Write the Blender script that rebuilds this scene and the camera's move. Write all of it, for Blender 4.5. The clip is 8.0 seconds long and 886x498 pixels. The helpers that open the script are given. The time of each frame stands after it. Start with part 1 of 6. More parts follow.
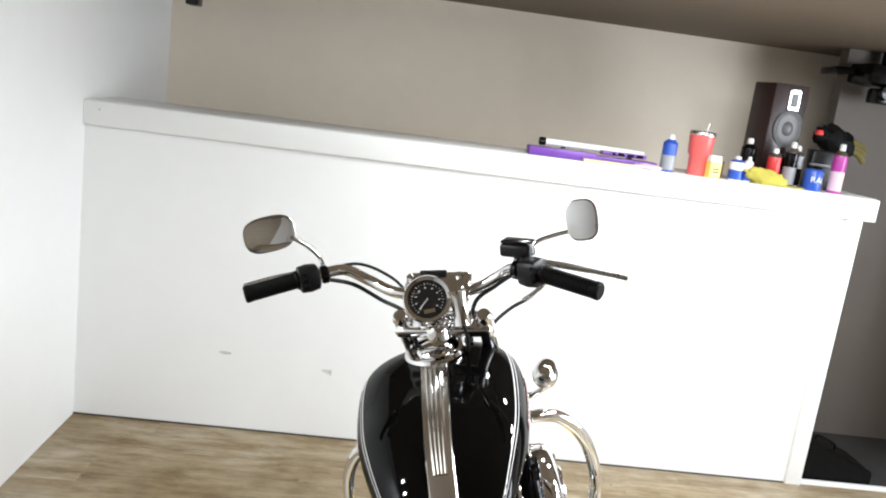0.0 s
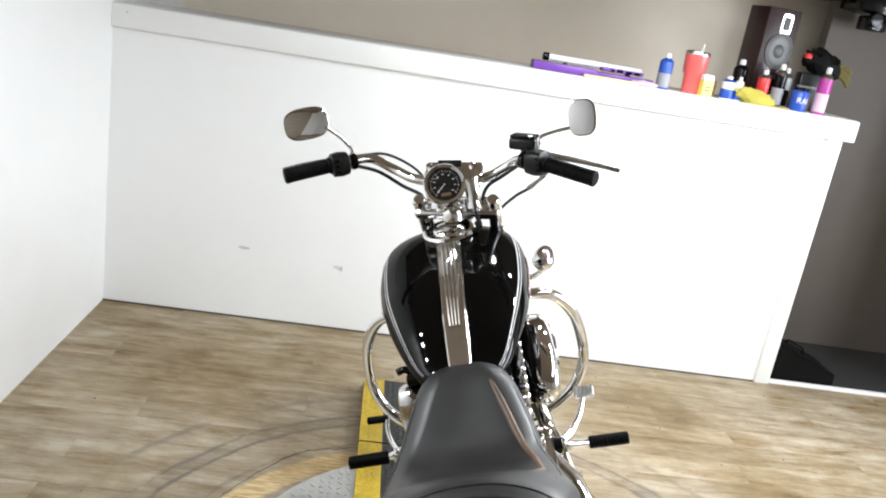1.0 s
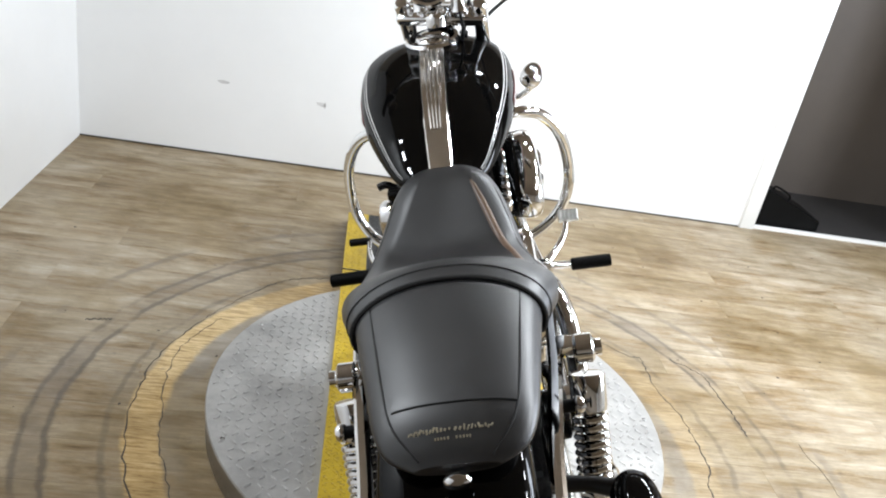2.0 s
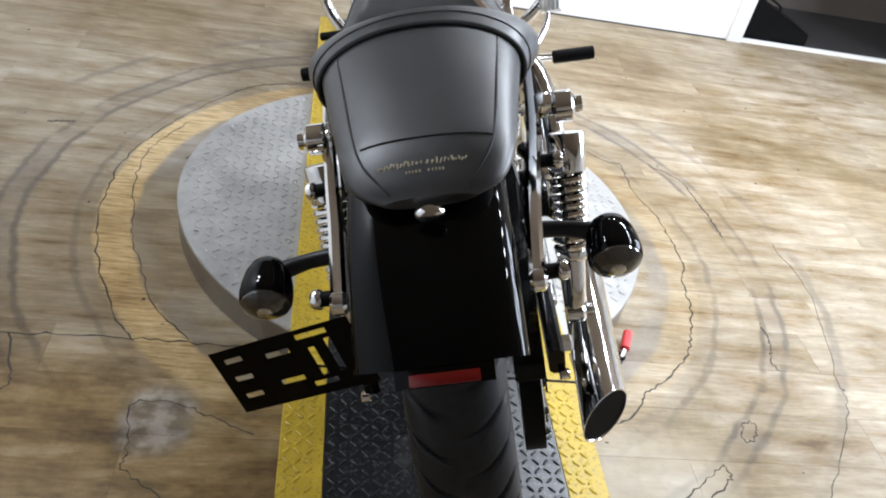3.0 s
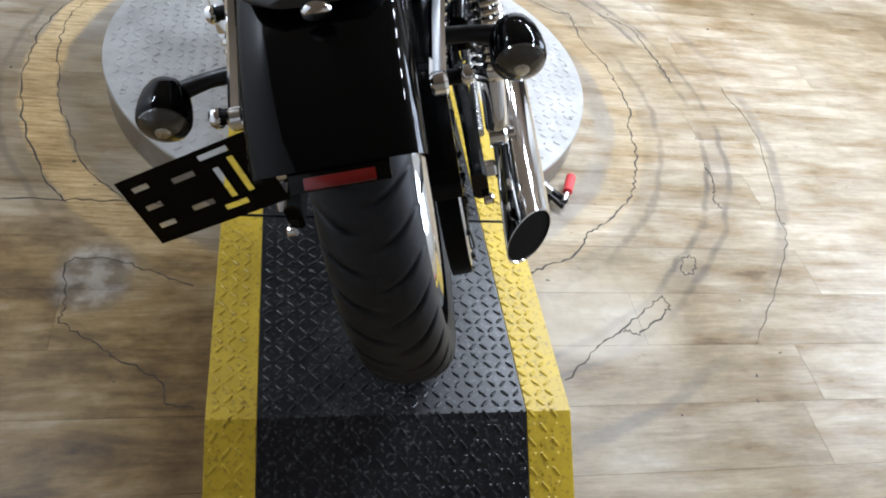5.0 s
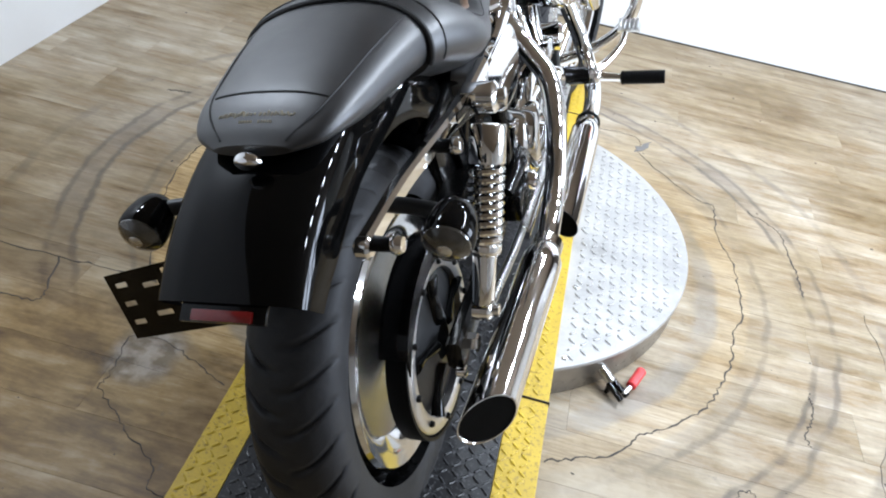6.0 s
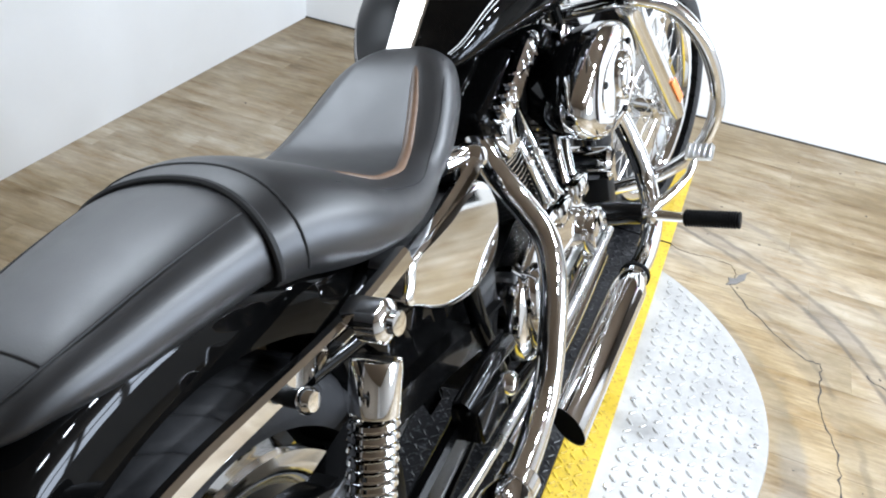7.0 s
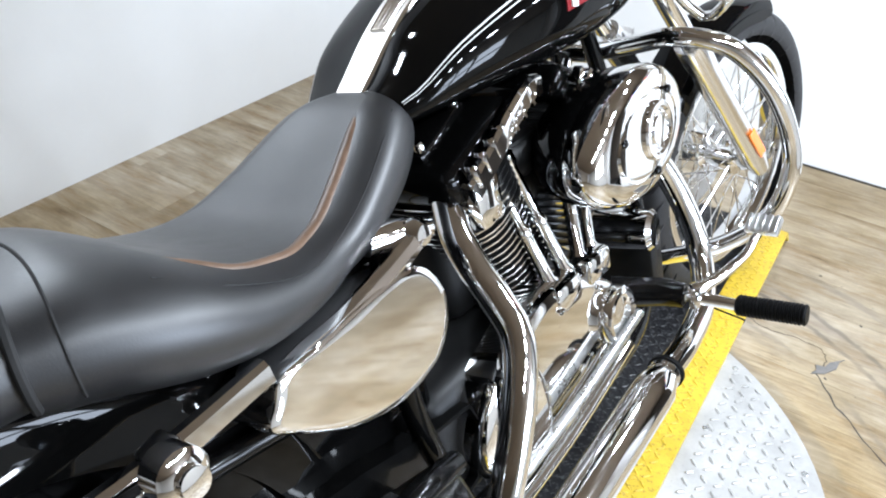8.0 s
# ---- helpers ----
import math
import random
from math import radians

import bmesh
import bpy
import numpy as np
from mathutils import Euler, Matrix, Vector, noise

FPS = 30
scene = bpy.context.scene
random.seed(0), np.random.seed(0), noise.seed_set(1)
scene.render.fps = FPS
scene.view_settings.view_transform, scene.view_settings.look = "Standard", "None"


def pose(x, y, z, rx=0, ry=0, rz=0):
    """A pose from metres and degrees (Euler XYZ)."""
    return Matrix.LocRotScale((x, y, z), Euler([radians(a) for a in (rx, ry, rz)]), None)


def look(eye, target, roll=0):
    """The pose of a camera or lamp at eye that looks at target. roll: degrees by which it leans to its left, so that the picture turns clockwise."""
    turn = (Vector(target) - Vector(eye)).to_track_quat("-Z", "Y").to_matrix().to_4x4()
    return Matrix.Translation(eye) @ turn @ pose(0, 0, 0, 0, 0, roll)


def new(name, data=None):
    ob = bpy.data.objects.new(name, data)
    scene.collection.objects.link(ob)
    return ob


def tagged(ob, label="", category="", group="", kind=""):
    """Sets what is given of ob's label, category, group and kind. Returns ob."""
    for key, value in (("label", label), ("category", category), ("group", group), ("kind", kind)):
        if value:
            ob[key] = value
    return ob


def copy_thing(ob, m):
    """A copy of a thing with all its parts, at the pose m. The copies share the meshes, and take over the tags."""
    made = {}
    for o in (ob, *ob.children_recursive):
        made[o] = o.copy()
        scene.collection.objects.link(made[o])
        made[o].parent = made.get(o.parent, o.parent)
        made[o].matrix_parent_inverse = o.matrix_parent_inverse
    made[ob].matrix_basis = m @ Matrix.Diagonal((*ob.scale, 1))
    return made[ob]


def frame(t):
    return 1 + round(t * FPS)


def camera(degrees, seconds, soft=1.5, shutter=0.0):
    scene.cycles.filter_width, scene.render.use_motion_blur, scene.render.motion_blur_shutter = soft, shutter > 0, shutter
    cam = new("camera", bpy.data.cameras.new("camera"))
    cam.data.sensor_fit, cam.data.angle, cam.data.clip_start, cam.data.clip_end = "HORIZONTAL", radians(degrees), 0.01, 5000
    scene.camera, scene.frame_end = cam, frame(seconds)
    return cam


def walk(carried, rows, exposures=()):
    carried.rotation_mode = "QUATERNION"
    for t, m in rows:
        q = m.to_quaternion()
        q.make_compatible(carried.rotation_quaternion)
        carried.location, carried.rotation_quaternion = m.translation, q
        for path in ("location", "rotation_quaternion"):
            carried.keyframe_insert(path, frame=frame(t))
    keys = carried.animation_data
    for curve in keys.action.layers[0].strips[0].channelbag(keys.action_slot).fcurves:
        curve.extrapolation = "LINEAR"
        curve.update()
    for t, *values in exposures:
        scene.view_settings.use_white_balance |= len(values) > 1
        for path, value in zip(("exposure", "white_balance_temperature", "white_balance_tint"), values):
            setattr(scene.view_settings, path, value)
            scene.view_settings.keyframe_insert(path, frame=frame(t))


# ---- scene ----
cam = camera(58.5, 8.0, soft=2.0)
PATH = [
    (0, (-0.33, -1.562, 1.668), (-0.175, 0.392, 1.272), 7.6),
    (0.5, (-0.386, -1.785, 1.676), (-0.184, 0.144, 1.19), 8.8),
    (1, (-0.393, -1.835, 1.632), (-0.198, 0.07, 1.056), 9.5),
    (1.5, (-0.377, -1.839, 1.568), (-0.154, 0.001, 0.817), 9.6),
    (1.7, (-0.365, -1.835, 1.532), (-0.127, -0.015, 0.736), 10.6),
    (2.8, (-0.318, -1.861, 1.383), (0.008, -0.25, 0.244), 11.8),
    (3, (-0.315, -1.865, 1.35), (0.039, -0.301, 0.154), 13.0),
    (3.5, (-0.301, -1.878, 1.286), (0.109, -0.433, -0.035), 13.4),
    (4, (-0.301, -1.902, 1.231), (0.135, -0.576, -0.202), 14.2),
    (4.2, (-0.303, -1.907, 1.217), (0.158, -0.621, -0.243), 15.2),
    (5.3, (-0.116, -1.948, 1.328), (0.248, -0.474, 0.026), 10.8),
    (5.5, (-0.025, -1.958, 1.356), (0.187, -0.392, 0.13), 9.0),
    (5.8, (0.089, -1.953, 1.373), (0.142, -0.343, 0.188), 13.2),
    (6, (0.145, -1.888, 1.37), (-0.006, -0.31, 0.151), 11.4),
    (6.2, (0.186, -1.776, 1.36), (-0.136, -0.227, 0.137), 10.9),
    (6.5, (0.223, -1.628, 1.397), (-0.01, -0.056, 0.182), 16.7),
    (6.7, (0.255, -1.537, 1.389), (-0.07, 0.022, 0.179), 10.7),
    (7, (0.322, -1.372, 1.378), (-0.204, 0.173, 0.221), 6.9),
    (7.2, (0.366, -1.249, 1.378), (-0.255, 0.312, 0.292), 8.9),
    (7.5, (0.406, -1.12, 1.363), (-0.394, 0.325, 0.235), 6.0),
    (8, (0.425, -1.041, 1.336), (-0.387, 0.385, 0.193), 4.7),
]
walk(cam, [(t, look(eye, target, roll)) for t, eye, target, roll in PATH],
     exposures=[(0, 0.0, 6430, 10), (1.5, 0.0, 6350, 10), (3.0, 0.08, 5980, 12), (5.5, 0.10, 5720, 11), (7.2, 0.13, 5850, 10), (8.0, 0.13, 5850, 10)])

# ---- light ----
world = bpy.data.worlds.new("world")
scene.world = world
world.use_nodes = True
world.node_tree.nodes["Background"].inputs[0].default_value = (0.8, 0.85, 1.0, 1)
world.node_tree.nodes["Background"].inputs[1].default_value = 0.05
scene.view_settings.exposure = 0.0
CEILING = 2.15
# the last two, near the west wall, are added fill for disc and floor
LAMPS = [(1.24, -1.12, 5), (1.25, -0.88, 7), (1.3, -0.62, 8), (1.3, -0.38, 8), (1.3, -0.12, 9), (1.3, 0.12, 10), (1.26, 0.38, 11), (1.22, 0.60, 14), (1.05, 0.68, 14), (0.60, 1.02, 13), (0.10, 1.20, 5), (-1.38, -0.42, 11), (-1.32, -0.05, 9)]
for lx, ly, watts in LAMPS:
    lamp = bpy.data.lights.new("bulb", "AREA")
    lamp.shape, lamp.size, lamp.energy, lamp.color = "DISK", 0.11, watts, (0.95, 0.985, 1.0)
    new("bulb", lamp).matrix_world = pose(lx, ly, CEILING - 0.075)

# daylight from the window in the east wall
WINDOW = (-0.9, 1.0, 0.90, 2.1)
day = bpy.data.lights.new("window_daylight", "AREA")
day.shape, day.size, day.size_y, day.energy, day.color = "RECTANGLE", WINDOW[3] - WINDOW[2], WINDOW[1] - WINDOW[0], 175, (0.86, 0.92, 1.0)
new("window_daylight", day).matrix_world = pose(3.5 + 0.06, (WINDOW[0] + WINDOW[1]) / 2, (WINDOW[2] + WINDOW[3]) / 2, 0, 90, 0)


# ---- materials ----
def material(name):
    m = bpy.data.materials.new(name)
    m.use_nodes = True
    return m, m.node_tree, m.node_tree.nodes["Principled BSDF"]


def node(tree, kind, **inputs):
    n = tree.nodes.new(kind)
    for key, value in inputs.items():
        n.inputs[key.replace("_", " ")].default_value = value
    return n


def ramp(tree, fac, stops):
    r = tree.nodes.new("ShaderNodeValToRGB")
    while len(r.color_ramp.elements) < len(stops):
        r.color_ramp.elements.new(0.5)
    for e, (p, c) in zip(r.color_ramp.elements, stops):
        e.position, e.color = p, (*c, 1) if len(c) == 3 else c
    tree.links.new(fac, r.inputs[0])
    return r.outputs[0]


def mixed(tree, fac, a, b, mode="MIX"):
    m = tree.nodes.new("ShaderNodeMix")
    m.data_type, m.blend_type = "RGBA", mode
    for value, socket in ((fac, 0), (a, 6), (b, 7)):
        if isinstance(value, (int, float)):
            m.inputs[socket].default_value = value
        elif isinstance(value, tuple):
            m.inputs[socket].default_value = (*value, 1)
        else:
            tree.links.new(value, m.inputs[socket])
    return m.outputs[2]


def sums(tree, op, a, b=0.0, c=0.0):
    m = tree.nodes.new("ShaderNodeMath")
    m.operation = op
    for i, v in enumerate((a, b, c)):
        if isinstance(v, (int, float)):
            m.inputs[i].default_value = v
        else:
            tree.links.new(v, m.inputs[i])
    return m.outputs[0]


def surface(name, colour, rough=0.5, metal=0.0, coat=0.0, grain=60.0, vary=0.15, bump=0.0, bump_scale=400.0, rough_vary=0.1, specular=0.5, coat_rough=0.04):
    """A plain painted, moulded or metal surface with two scales of variation and fine relief."""
    m, tree, b = material(name)
    at = tree.nodes.new("ShaderNodeTexCoord").outputs["Object"]
    n1 = node(tree, "ShaderNodeTexNoise", Scale=grain, Detail=6.0, Roughness=0.65)
    n2 = node(tree, "ShaderNodeTexNoise", Scale=grain / 9, Detail=3.0)
    tree.links.new(at, n1.inputs["Vector"]), tree.links.new(at, n2.inputs["Vector"])
    both = sums(tree, "MULTIPLY", sums(tree, "ADD", n1.outputs[0], n2.outputs[0]), 0.5)
    low, high = tuple(c * (1 - vary) for c in colour), tuple(min(1, c * (1 + vary)) for c in colour)
    tree.links.new(ramp(tree, both, [(0.3, low), (0.7, high)]), b.inputs["Base Color"])
    tree.links.new(sums(tree, "ADD", sums(tree, "MULTIPLY", sums(tree, "SUBTRACT", both, 0.5), rough_vary * 2), rough), b.inputs["Roughness"])
    b.inputs["Metallic"].default_value = metal
    b.inputs["Coat Weight"].default_value = coat
    b.inputs["Coat Roughness"].default_value = coat_rough
    b.inputs["Specular IOR Level"].default_value = specular
    if bump:
        n3 = node(tree, "ShaderNodeTexNoise", Scale=bump_scale, Detail=3.0)
        tree.links.new(at, n3.inputs["Vector"])
        bp = node(tree, "ShaderNodeBump", Strength=bump, Distance=0.001)
        tree.links.new(n3.outputs[0], bp.inputs["Height"])
        tree.links.new(bp.outputs[0], b.inputs["Normal"])
    return m


CHROME = surface("chrome", (0.88, 0.88, 0.88), 0.045, 1.0, grain=25, vary=0.04, rough_vary=0.02)
DISCFACE = surface("satin_wheel_face", (0.30, 0.30, 0.29), 0.24, 1.0, grain=30, vary=0.1, rough_vary=0.05)
RAIL = surface("polished_steel", (0.86, 0.86, 0.86), 0.2, 1.0, grain=60, vary=0.08)
SATIN = surface("satin_steel", (0.86, 0.83, 0.78), 0.17, 1.0, grain=40, vary=0.05, rough_vary=0.03)
BRUSHED = surface("satin_alloy", (0.62, 0.62, 0.61), 0.28, 1.0, grain=120, vary=0.1, rough_vary=0.1)
PAINT = surface("black_gloss_paint", (0.002, 0.002, 0.002), 0.10, coat=0.40, grain=20, vary=0.2, rough_vary=0.02, specular=0.0)
FRAME = surface("black_frame_enamel", (0.002, 0.002, 0.002), 0.22, coat=0.28, grain=40, vary=0.3, specular=0.1)
CRINKLE = surface("black_engine_enamel", (0.006, 0.006, 0.006), 0.42, grain=150, vary=0.3, bump=0.25, bump_scale=900, specular=0.3)
LEATHER = surface("black_seat_vinyl", (0.0050, 0.0052, 0.0060), 0.44, coat=0.12, coat_rough=0.40, grain=40, vary=0.35, bump=0.12, bump_scale=500, rough_vary=0.14, specular=0.85)
RUBBER = surface("black_rubber", (0.004, 0.004, 0.004), 0.5, grain=90, vary=0.35, bump=0.2, bump_scale=500, specular=0.08)
TYRE = surface("worn_tyre_rubber", (0.020, 0.020, 0.021), 0.55, grain=70, vary=0.4, bump=0.2, bump_scale=400, specular=0.25)
RIM = surface("dulled_chrome", (0.62, 0.62, 0.62), 0.09, 1.0, grain=40, vary=0.08, rough_vary=0.04)
PULLEY = surface("satin_pulley_alloy", (0.60, 0.585, 0.56), 0.34, 1.0, grain=90, vary=0.08, rough_vary=0.1)
DISCRIM = surface("dull_aluminium_edge", (0.36, 0.345, 0.325), 0.33, 0.95, grain=14, vary=0.2, rough_vary=0.15)
PLASTIC = surface("black_plastic", (0.007, 0.007, 0.0075), 0.35, grain=80, vary=0.2, bump=0.08, specular=0.35)
SEAM = surface("seam_thread", (0.008, 0.008, 0.008), 0.7, grain=200)
WALLPAINT = surface("white_wall_paint", (0.80, 0.80, 0.79), 0.55, grain=6, vary=0.025, bump=0.12, bump_scale=160, rough_vary=0.08)
TRIMPAINT = surface("white_trim_paint", (0.82, 0.82, 0.80), 0.4, grain=9, vary=0.03, bump=0.05, bump_scale=90)
BEIGE = surface("beige_wall_paint", (0.84, 0.75, 0.62), 0.7, grain=5, vary=0.05, bump=0.1, bump_scale=160)
CEILINGPAINT = surface("tan_ceiling_board", (0.17, 0.13, 0.09), 0.75, grain=7, vary=0.08, bump=0.1)
CARPET = surface("dark_carpet", (0.03, 0.028, 0.027), 0.95, grain=120, vary=0.4, bump=0.5)
# dark brown for the added wall; the back room's shade is in this colour
SHADEWALL = surface("shaded_wall_brown", (0.115, 0.096, 0.080), 0.6, grain=5, vary=0.1, bump=0.1)
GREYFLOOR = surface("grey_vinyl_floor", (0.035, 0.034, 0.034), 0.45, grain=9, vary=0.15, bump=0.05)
# tan for the added south panel, picked for what chrome and mirrors reflect
UNSEEN = surface("tan_reflection_panel", (0.30, 0.255, 0.20), 0.6, grain=6, vary=0.15, bump=0.1)


def plank_material():
    m, tree, b = material("wood_look_vinyl_plank")
    geo = tree.nodes.new("ShaderNodeNewGeometry").outputs["Position"]
    rnd = tree.nodes.new("ShaderNodeObjectInfo").outputs["Random"]
    # grain runs along the plank (x), shifted from plank to plank
    off = node(tree, "ShaderNodeCombineXYZ")
    tree.links.new(sums(tree, "MULTIPLY", rnd, 37.0), off.inputs[0])
    tree.links.new(sums(tree, "MULTIPLY", rnd, 11.0), off.inputs[1])
    add = tree.nodes.new("ShaderNodeVectorMath")
    add.operation = "ADD"
    tree.links.new(geo, add.inputs[0]), tree.links.new(off.outputs[0], add.inputs[1])
    wide = tree.nodes.new("ShaderNodeMapping")
    wide.inputs["Scale"].default_value = (3.2, 15, 1)
    fine = tree.nodes.new("ShaderNodeMapping")
    fine.inputs["Scale"].default_value = (12, 120, 1)
    tree.links.new(add.outputs[0], wide.inputs[0]), tree.links.new(add.outputs[0], fine.inputs[0])
    n1 = node(tree, "ShaderNodeTexNoise", Scale=1.0, Detail=6.0, Roughness=0.68, Distortion=0.25)
    n2 = node(tree, "ShaderNodeTexNoise", Scale=1.0, Detail=4.0, Roughness=0.7)
    tree.links.new(wide.outputs[0], n1.inputs["Vector"]), tree.links.new(fine.outputs[0], n2.inputs["Vector"])
    wood = ramp(tree, n1.outputs[0], [(0.30, (0.19, 0.14, 0.085)), (0.41, (0.345, 0.275, 0.18)), (0.48, (0.375, 0.325, 0.25)), (0.55, (0.44, 0.385, 0.29)), (0.68, (0.53, 0.485, 0.41))])
    wood = mixed(tree, 0.42, wood, ramp(tree, n2.outputs[0], [(0.3, (0.45, 0.44, 0.42)), (0.65, (1.0, 1.0, 1.0))]), "MULTIPLY")
    tone = ramp(tree, rnd, [(0.0, (0.86, 0.84, 0.80)), (0.5, (0.96, 0.95, 0.93)), (1.0, (1.05, 1.04, 1.03))])
    wood = mixed(tree, 1.0, wood, tone, "MULTIPLY")
    # worn rings left by the turning ramp, round the turntable's middle
    length = tree.nodes.new("ShaderNodeVectorMath")
    length.operation = "LENGTH"
    tree.links.new(geo, length.inputs[0])
    ragged = node(tree, "ShaderNodeTexNoise", Scale=5.0, Detail=5.0, Roughness=0.65)
    tree.links.new(geo, ragged.inputs["Vector"])
    r = sums(tree, "ADD", length.outputs["Value"], sums(tree, "MULTIPLY", sums(tree, "SUBTRACT", ragged.outputs[0], 0.5), 0.06))
    patch = node(tree, "ShaderNodeTexNoise", Scale=2.3, Detail=4.0, Roughness=0.7)
    tree.links.new(geo, patch.inputs["Vector"])
    sep = node(tree, "ShaderNodeSeparateXYZ")
    tree.links.new(geo, sep.inputs[0])

    def band(middle, half, soft):
        return ramp(tree, sums(tree, "ABSOLUTE", sums(tree, "SUBTRACT", r, middle)), [(half, (1, 1, 1)), (half + soft, (0, 0, 0))])

    west = ramp(tree, sums(tree, "ADD", sep.outputs[0], 0.5), [(0.15, (1, 1, 1)), (0.6, (0.22, 0.22, 0.22))])
    tan = sums(tree, "MULTIPLY", sums(tree, "MULTIPLY", band(0.812, 0.040, 0.012), west), ramp(tree, patch.outputs[0], [(0.30, (0.55, 0.55, 0.55)), (0.5, (0.95, 0.95, 0.95))]))
    bars = ramp(tree, n2.outputs[0], [(0.33, (0.30, 0.20, 0.09)), (0.48, (0.60, 0.45, 0.23)), (0.64, (0.80, 0.64, 0.39))])
    wood = mixed(tree, tan, wood, bars)
    grey = sums(tree, "MULTIPLY", band(0.738, 0.018, 0.02), ramp(tree, patch.outputs[0], [(0.36, (0.0, 0.0, 0.0)), (0.58, (0.45, 0.45, 0.45))]))
    wood = mixed(tree, grey, wood, (0.28, 0.275, 0.265))
    dark = sums(tree, "MULTIPLY", band(1.075, 0.020, 0.035), ramp(tree, patch.outputs[0], [(0.42, (0.08, 0.08, 0.08)), (0.62, (0.6, 0.6, 0.6))]))
    wood = mixed(tree, dark, wood, (0.19, 0.165, 0.14))
    for middle, strength in ((1.040, 0.75), (1.100, 0.6), (0.905, 0.45)):
        line = sums(tree, "MULTIPLY", band(middle, 0.004, 0.008), ramp(tree, patch.outputs[0], [(0.38, (0, 0, 0)), (0.52, (strength, strength, strength))]))
        wood = mixed(tree, line, wood, (0.13, 0.115, 0.10))
    thin = sums(tree, "MULTIPLY", band(1.25, 0.008, 0.012), ramp(tree, patch.outputs[0], [(0.42, (0, 0, 0)), (0.6, (0.6, 0.6, 0.6))]))
    wood = mixed(tree, thin, wood, (0.18, 0.16, 0.135))
    # a brown stain, a greyed worn spot and a paler mended spot round the rear flap
    def blot(x, y, rx_, ry_, soft):
        dx = sums(tree, "DIVIDE", sums(tree, "SUBTRACT", sep.outputs[0], x), rx_)
        dy = sums(tree, "DIVIDE", sums(tree, "SUBTRACT", sep.outputs[1], y), ry_)
        d = sums(tree, "SQRT", sums(tree, "ADD", sums(tree, "POWER", sums(tree, "ABSOLUTE", dx), 3.0), sums(tree, "POWER", sums(tree, "ABSOLUTE", dy), 3.0)))
        d = sums(tree, "ADD", d, sums(tree, "MULTIPLY", sums(tree, "SUBTRACT", ragged.outputs[0], 0.5), 0.9))
        return ramp(tree, d, [(max(0.0, 1 - soft), (1, 1, 1)), (1.0, (0, 0, 0))])
    spots_ = node(tree, "ShaderNodeTexNoise", Scale=24.0, Detail=5.0)
    tree.links.new(geo, spots_.inputs["Vector"])
    tawny = ramp(tree, sums(tree, "ADD", sums(tree, "MULTIPLY", n1.outputs[0], 0.6), sums(tree, "MULTIPLY", ragged.outputs[0], 0.4)), [(0.38, (0.08, 0.048, 0.019)), (0.47, (0.23, 0.15, 0.052)), (0.54, (0.36, 0.25, 0.10)), (0.64, (0.55, 0.45, 0.29))])
    wood = mixed(tree, sums(tree, "MULTIPLY", blot(-0.80, -1.10, 0.74, 0.62, 0.6), 0.9), wood, tawny)
    wood = mixed(tree, sums(tree, "MULTIPLY", blot(-0.57, -0.765, 0.085, 0.105, 0.5), 0.6), wood, ramp(tree, spots_.outputs[0], [(0.42, (0.13, 0.125, 0.12)), (0.60, (0.46, 0.45, 0.44))]))
    wood = mixed(tree, sums(tree, "MULTIPLY", blot(0.52, -0.86, 0.19, 0.15, 0.4), 0.55), wood, (0.58, 0.54, 0.46))
    wood = mixed(tree, 1.0, wood, (0.82, 0.785, 0.745), "MULTIPLY")
    # broad yellowed and greyed patches, then dirt
    broad = node(tree, "ShaderNodeTexNoise", Scale=1.1, Detail=4.0, Roughness=0.6)
    tree.links.new(geo, broad.inputs["Vector"])
    wood = mixed(tree, 1.0, wood, ramp(tree, broad.outputs[0], [(0.36, (0.66, 0.585, 0.43)), (0.46, (0.90, 0.86, 0.76)), (0.55, (1.06, 1.07, 1.08)), (0.64, (1.14, 1.17, 1.21))]), "MULTIPLY")
    mottle = node(tree, "ShaderNodeTexNoise", Scale=6.5, Detail=6.0, Roughness=0.72)
    tree.links.new(geo, mottle.inputs["Vector"])
    wood = mixed(tree, 0.42, wood, ramp(tree, mottle.outputs[0], [(0.33, (0.58, 0.51, 0.34)), (0.5, (0.96, 0.93, 0.88)), (0.66, (1.14, 1.14, 1.14))]), "MULTIPLY")
    spots = node(tree, "ShaderNodeTexNoise", Scale=17.0, Detail=7.0, Roughness=0.7)
    tree.links.new(geo, spots.inputs["Vector"])
    wood = mixed(tree, sums(tree, "MULTIPLY", ramp(tree, spots.outputs[0], [(0.62, (0, 0, 0)), (0.74, (1, 1, 1))]), 0.55), wood, (0.10, 0.085, 0.07))
    tree.links.new(wood, b.inputs["Base Color"])
    b.inputs["Specular IOR Level"].default_value = 0.22
    tree.links.new(sums(tree, "ADD", sums(tree, "MULTIPLY", n2.outputs[0], 0.25), 0.27), b.inputs["Roughness"])
    bp = node(tree, "ShaderNodeBump", Strength=0.25, Distance=0.001)
    tree.links.new(n2.outputs[0], bp.inputs["Height"])
    tree.links.new(bp.outputs[0], b.inputs["Normal"])
    return m


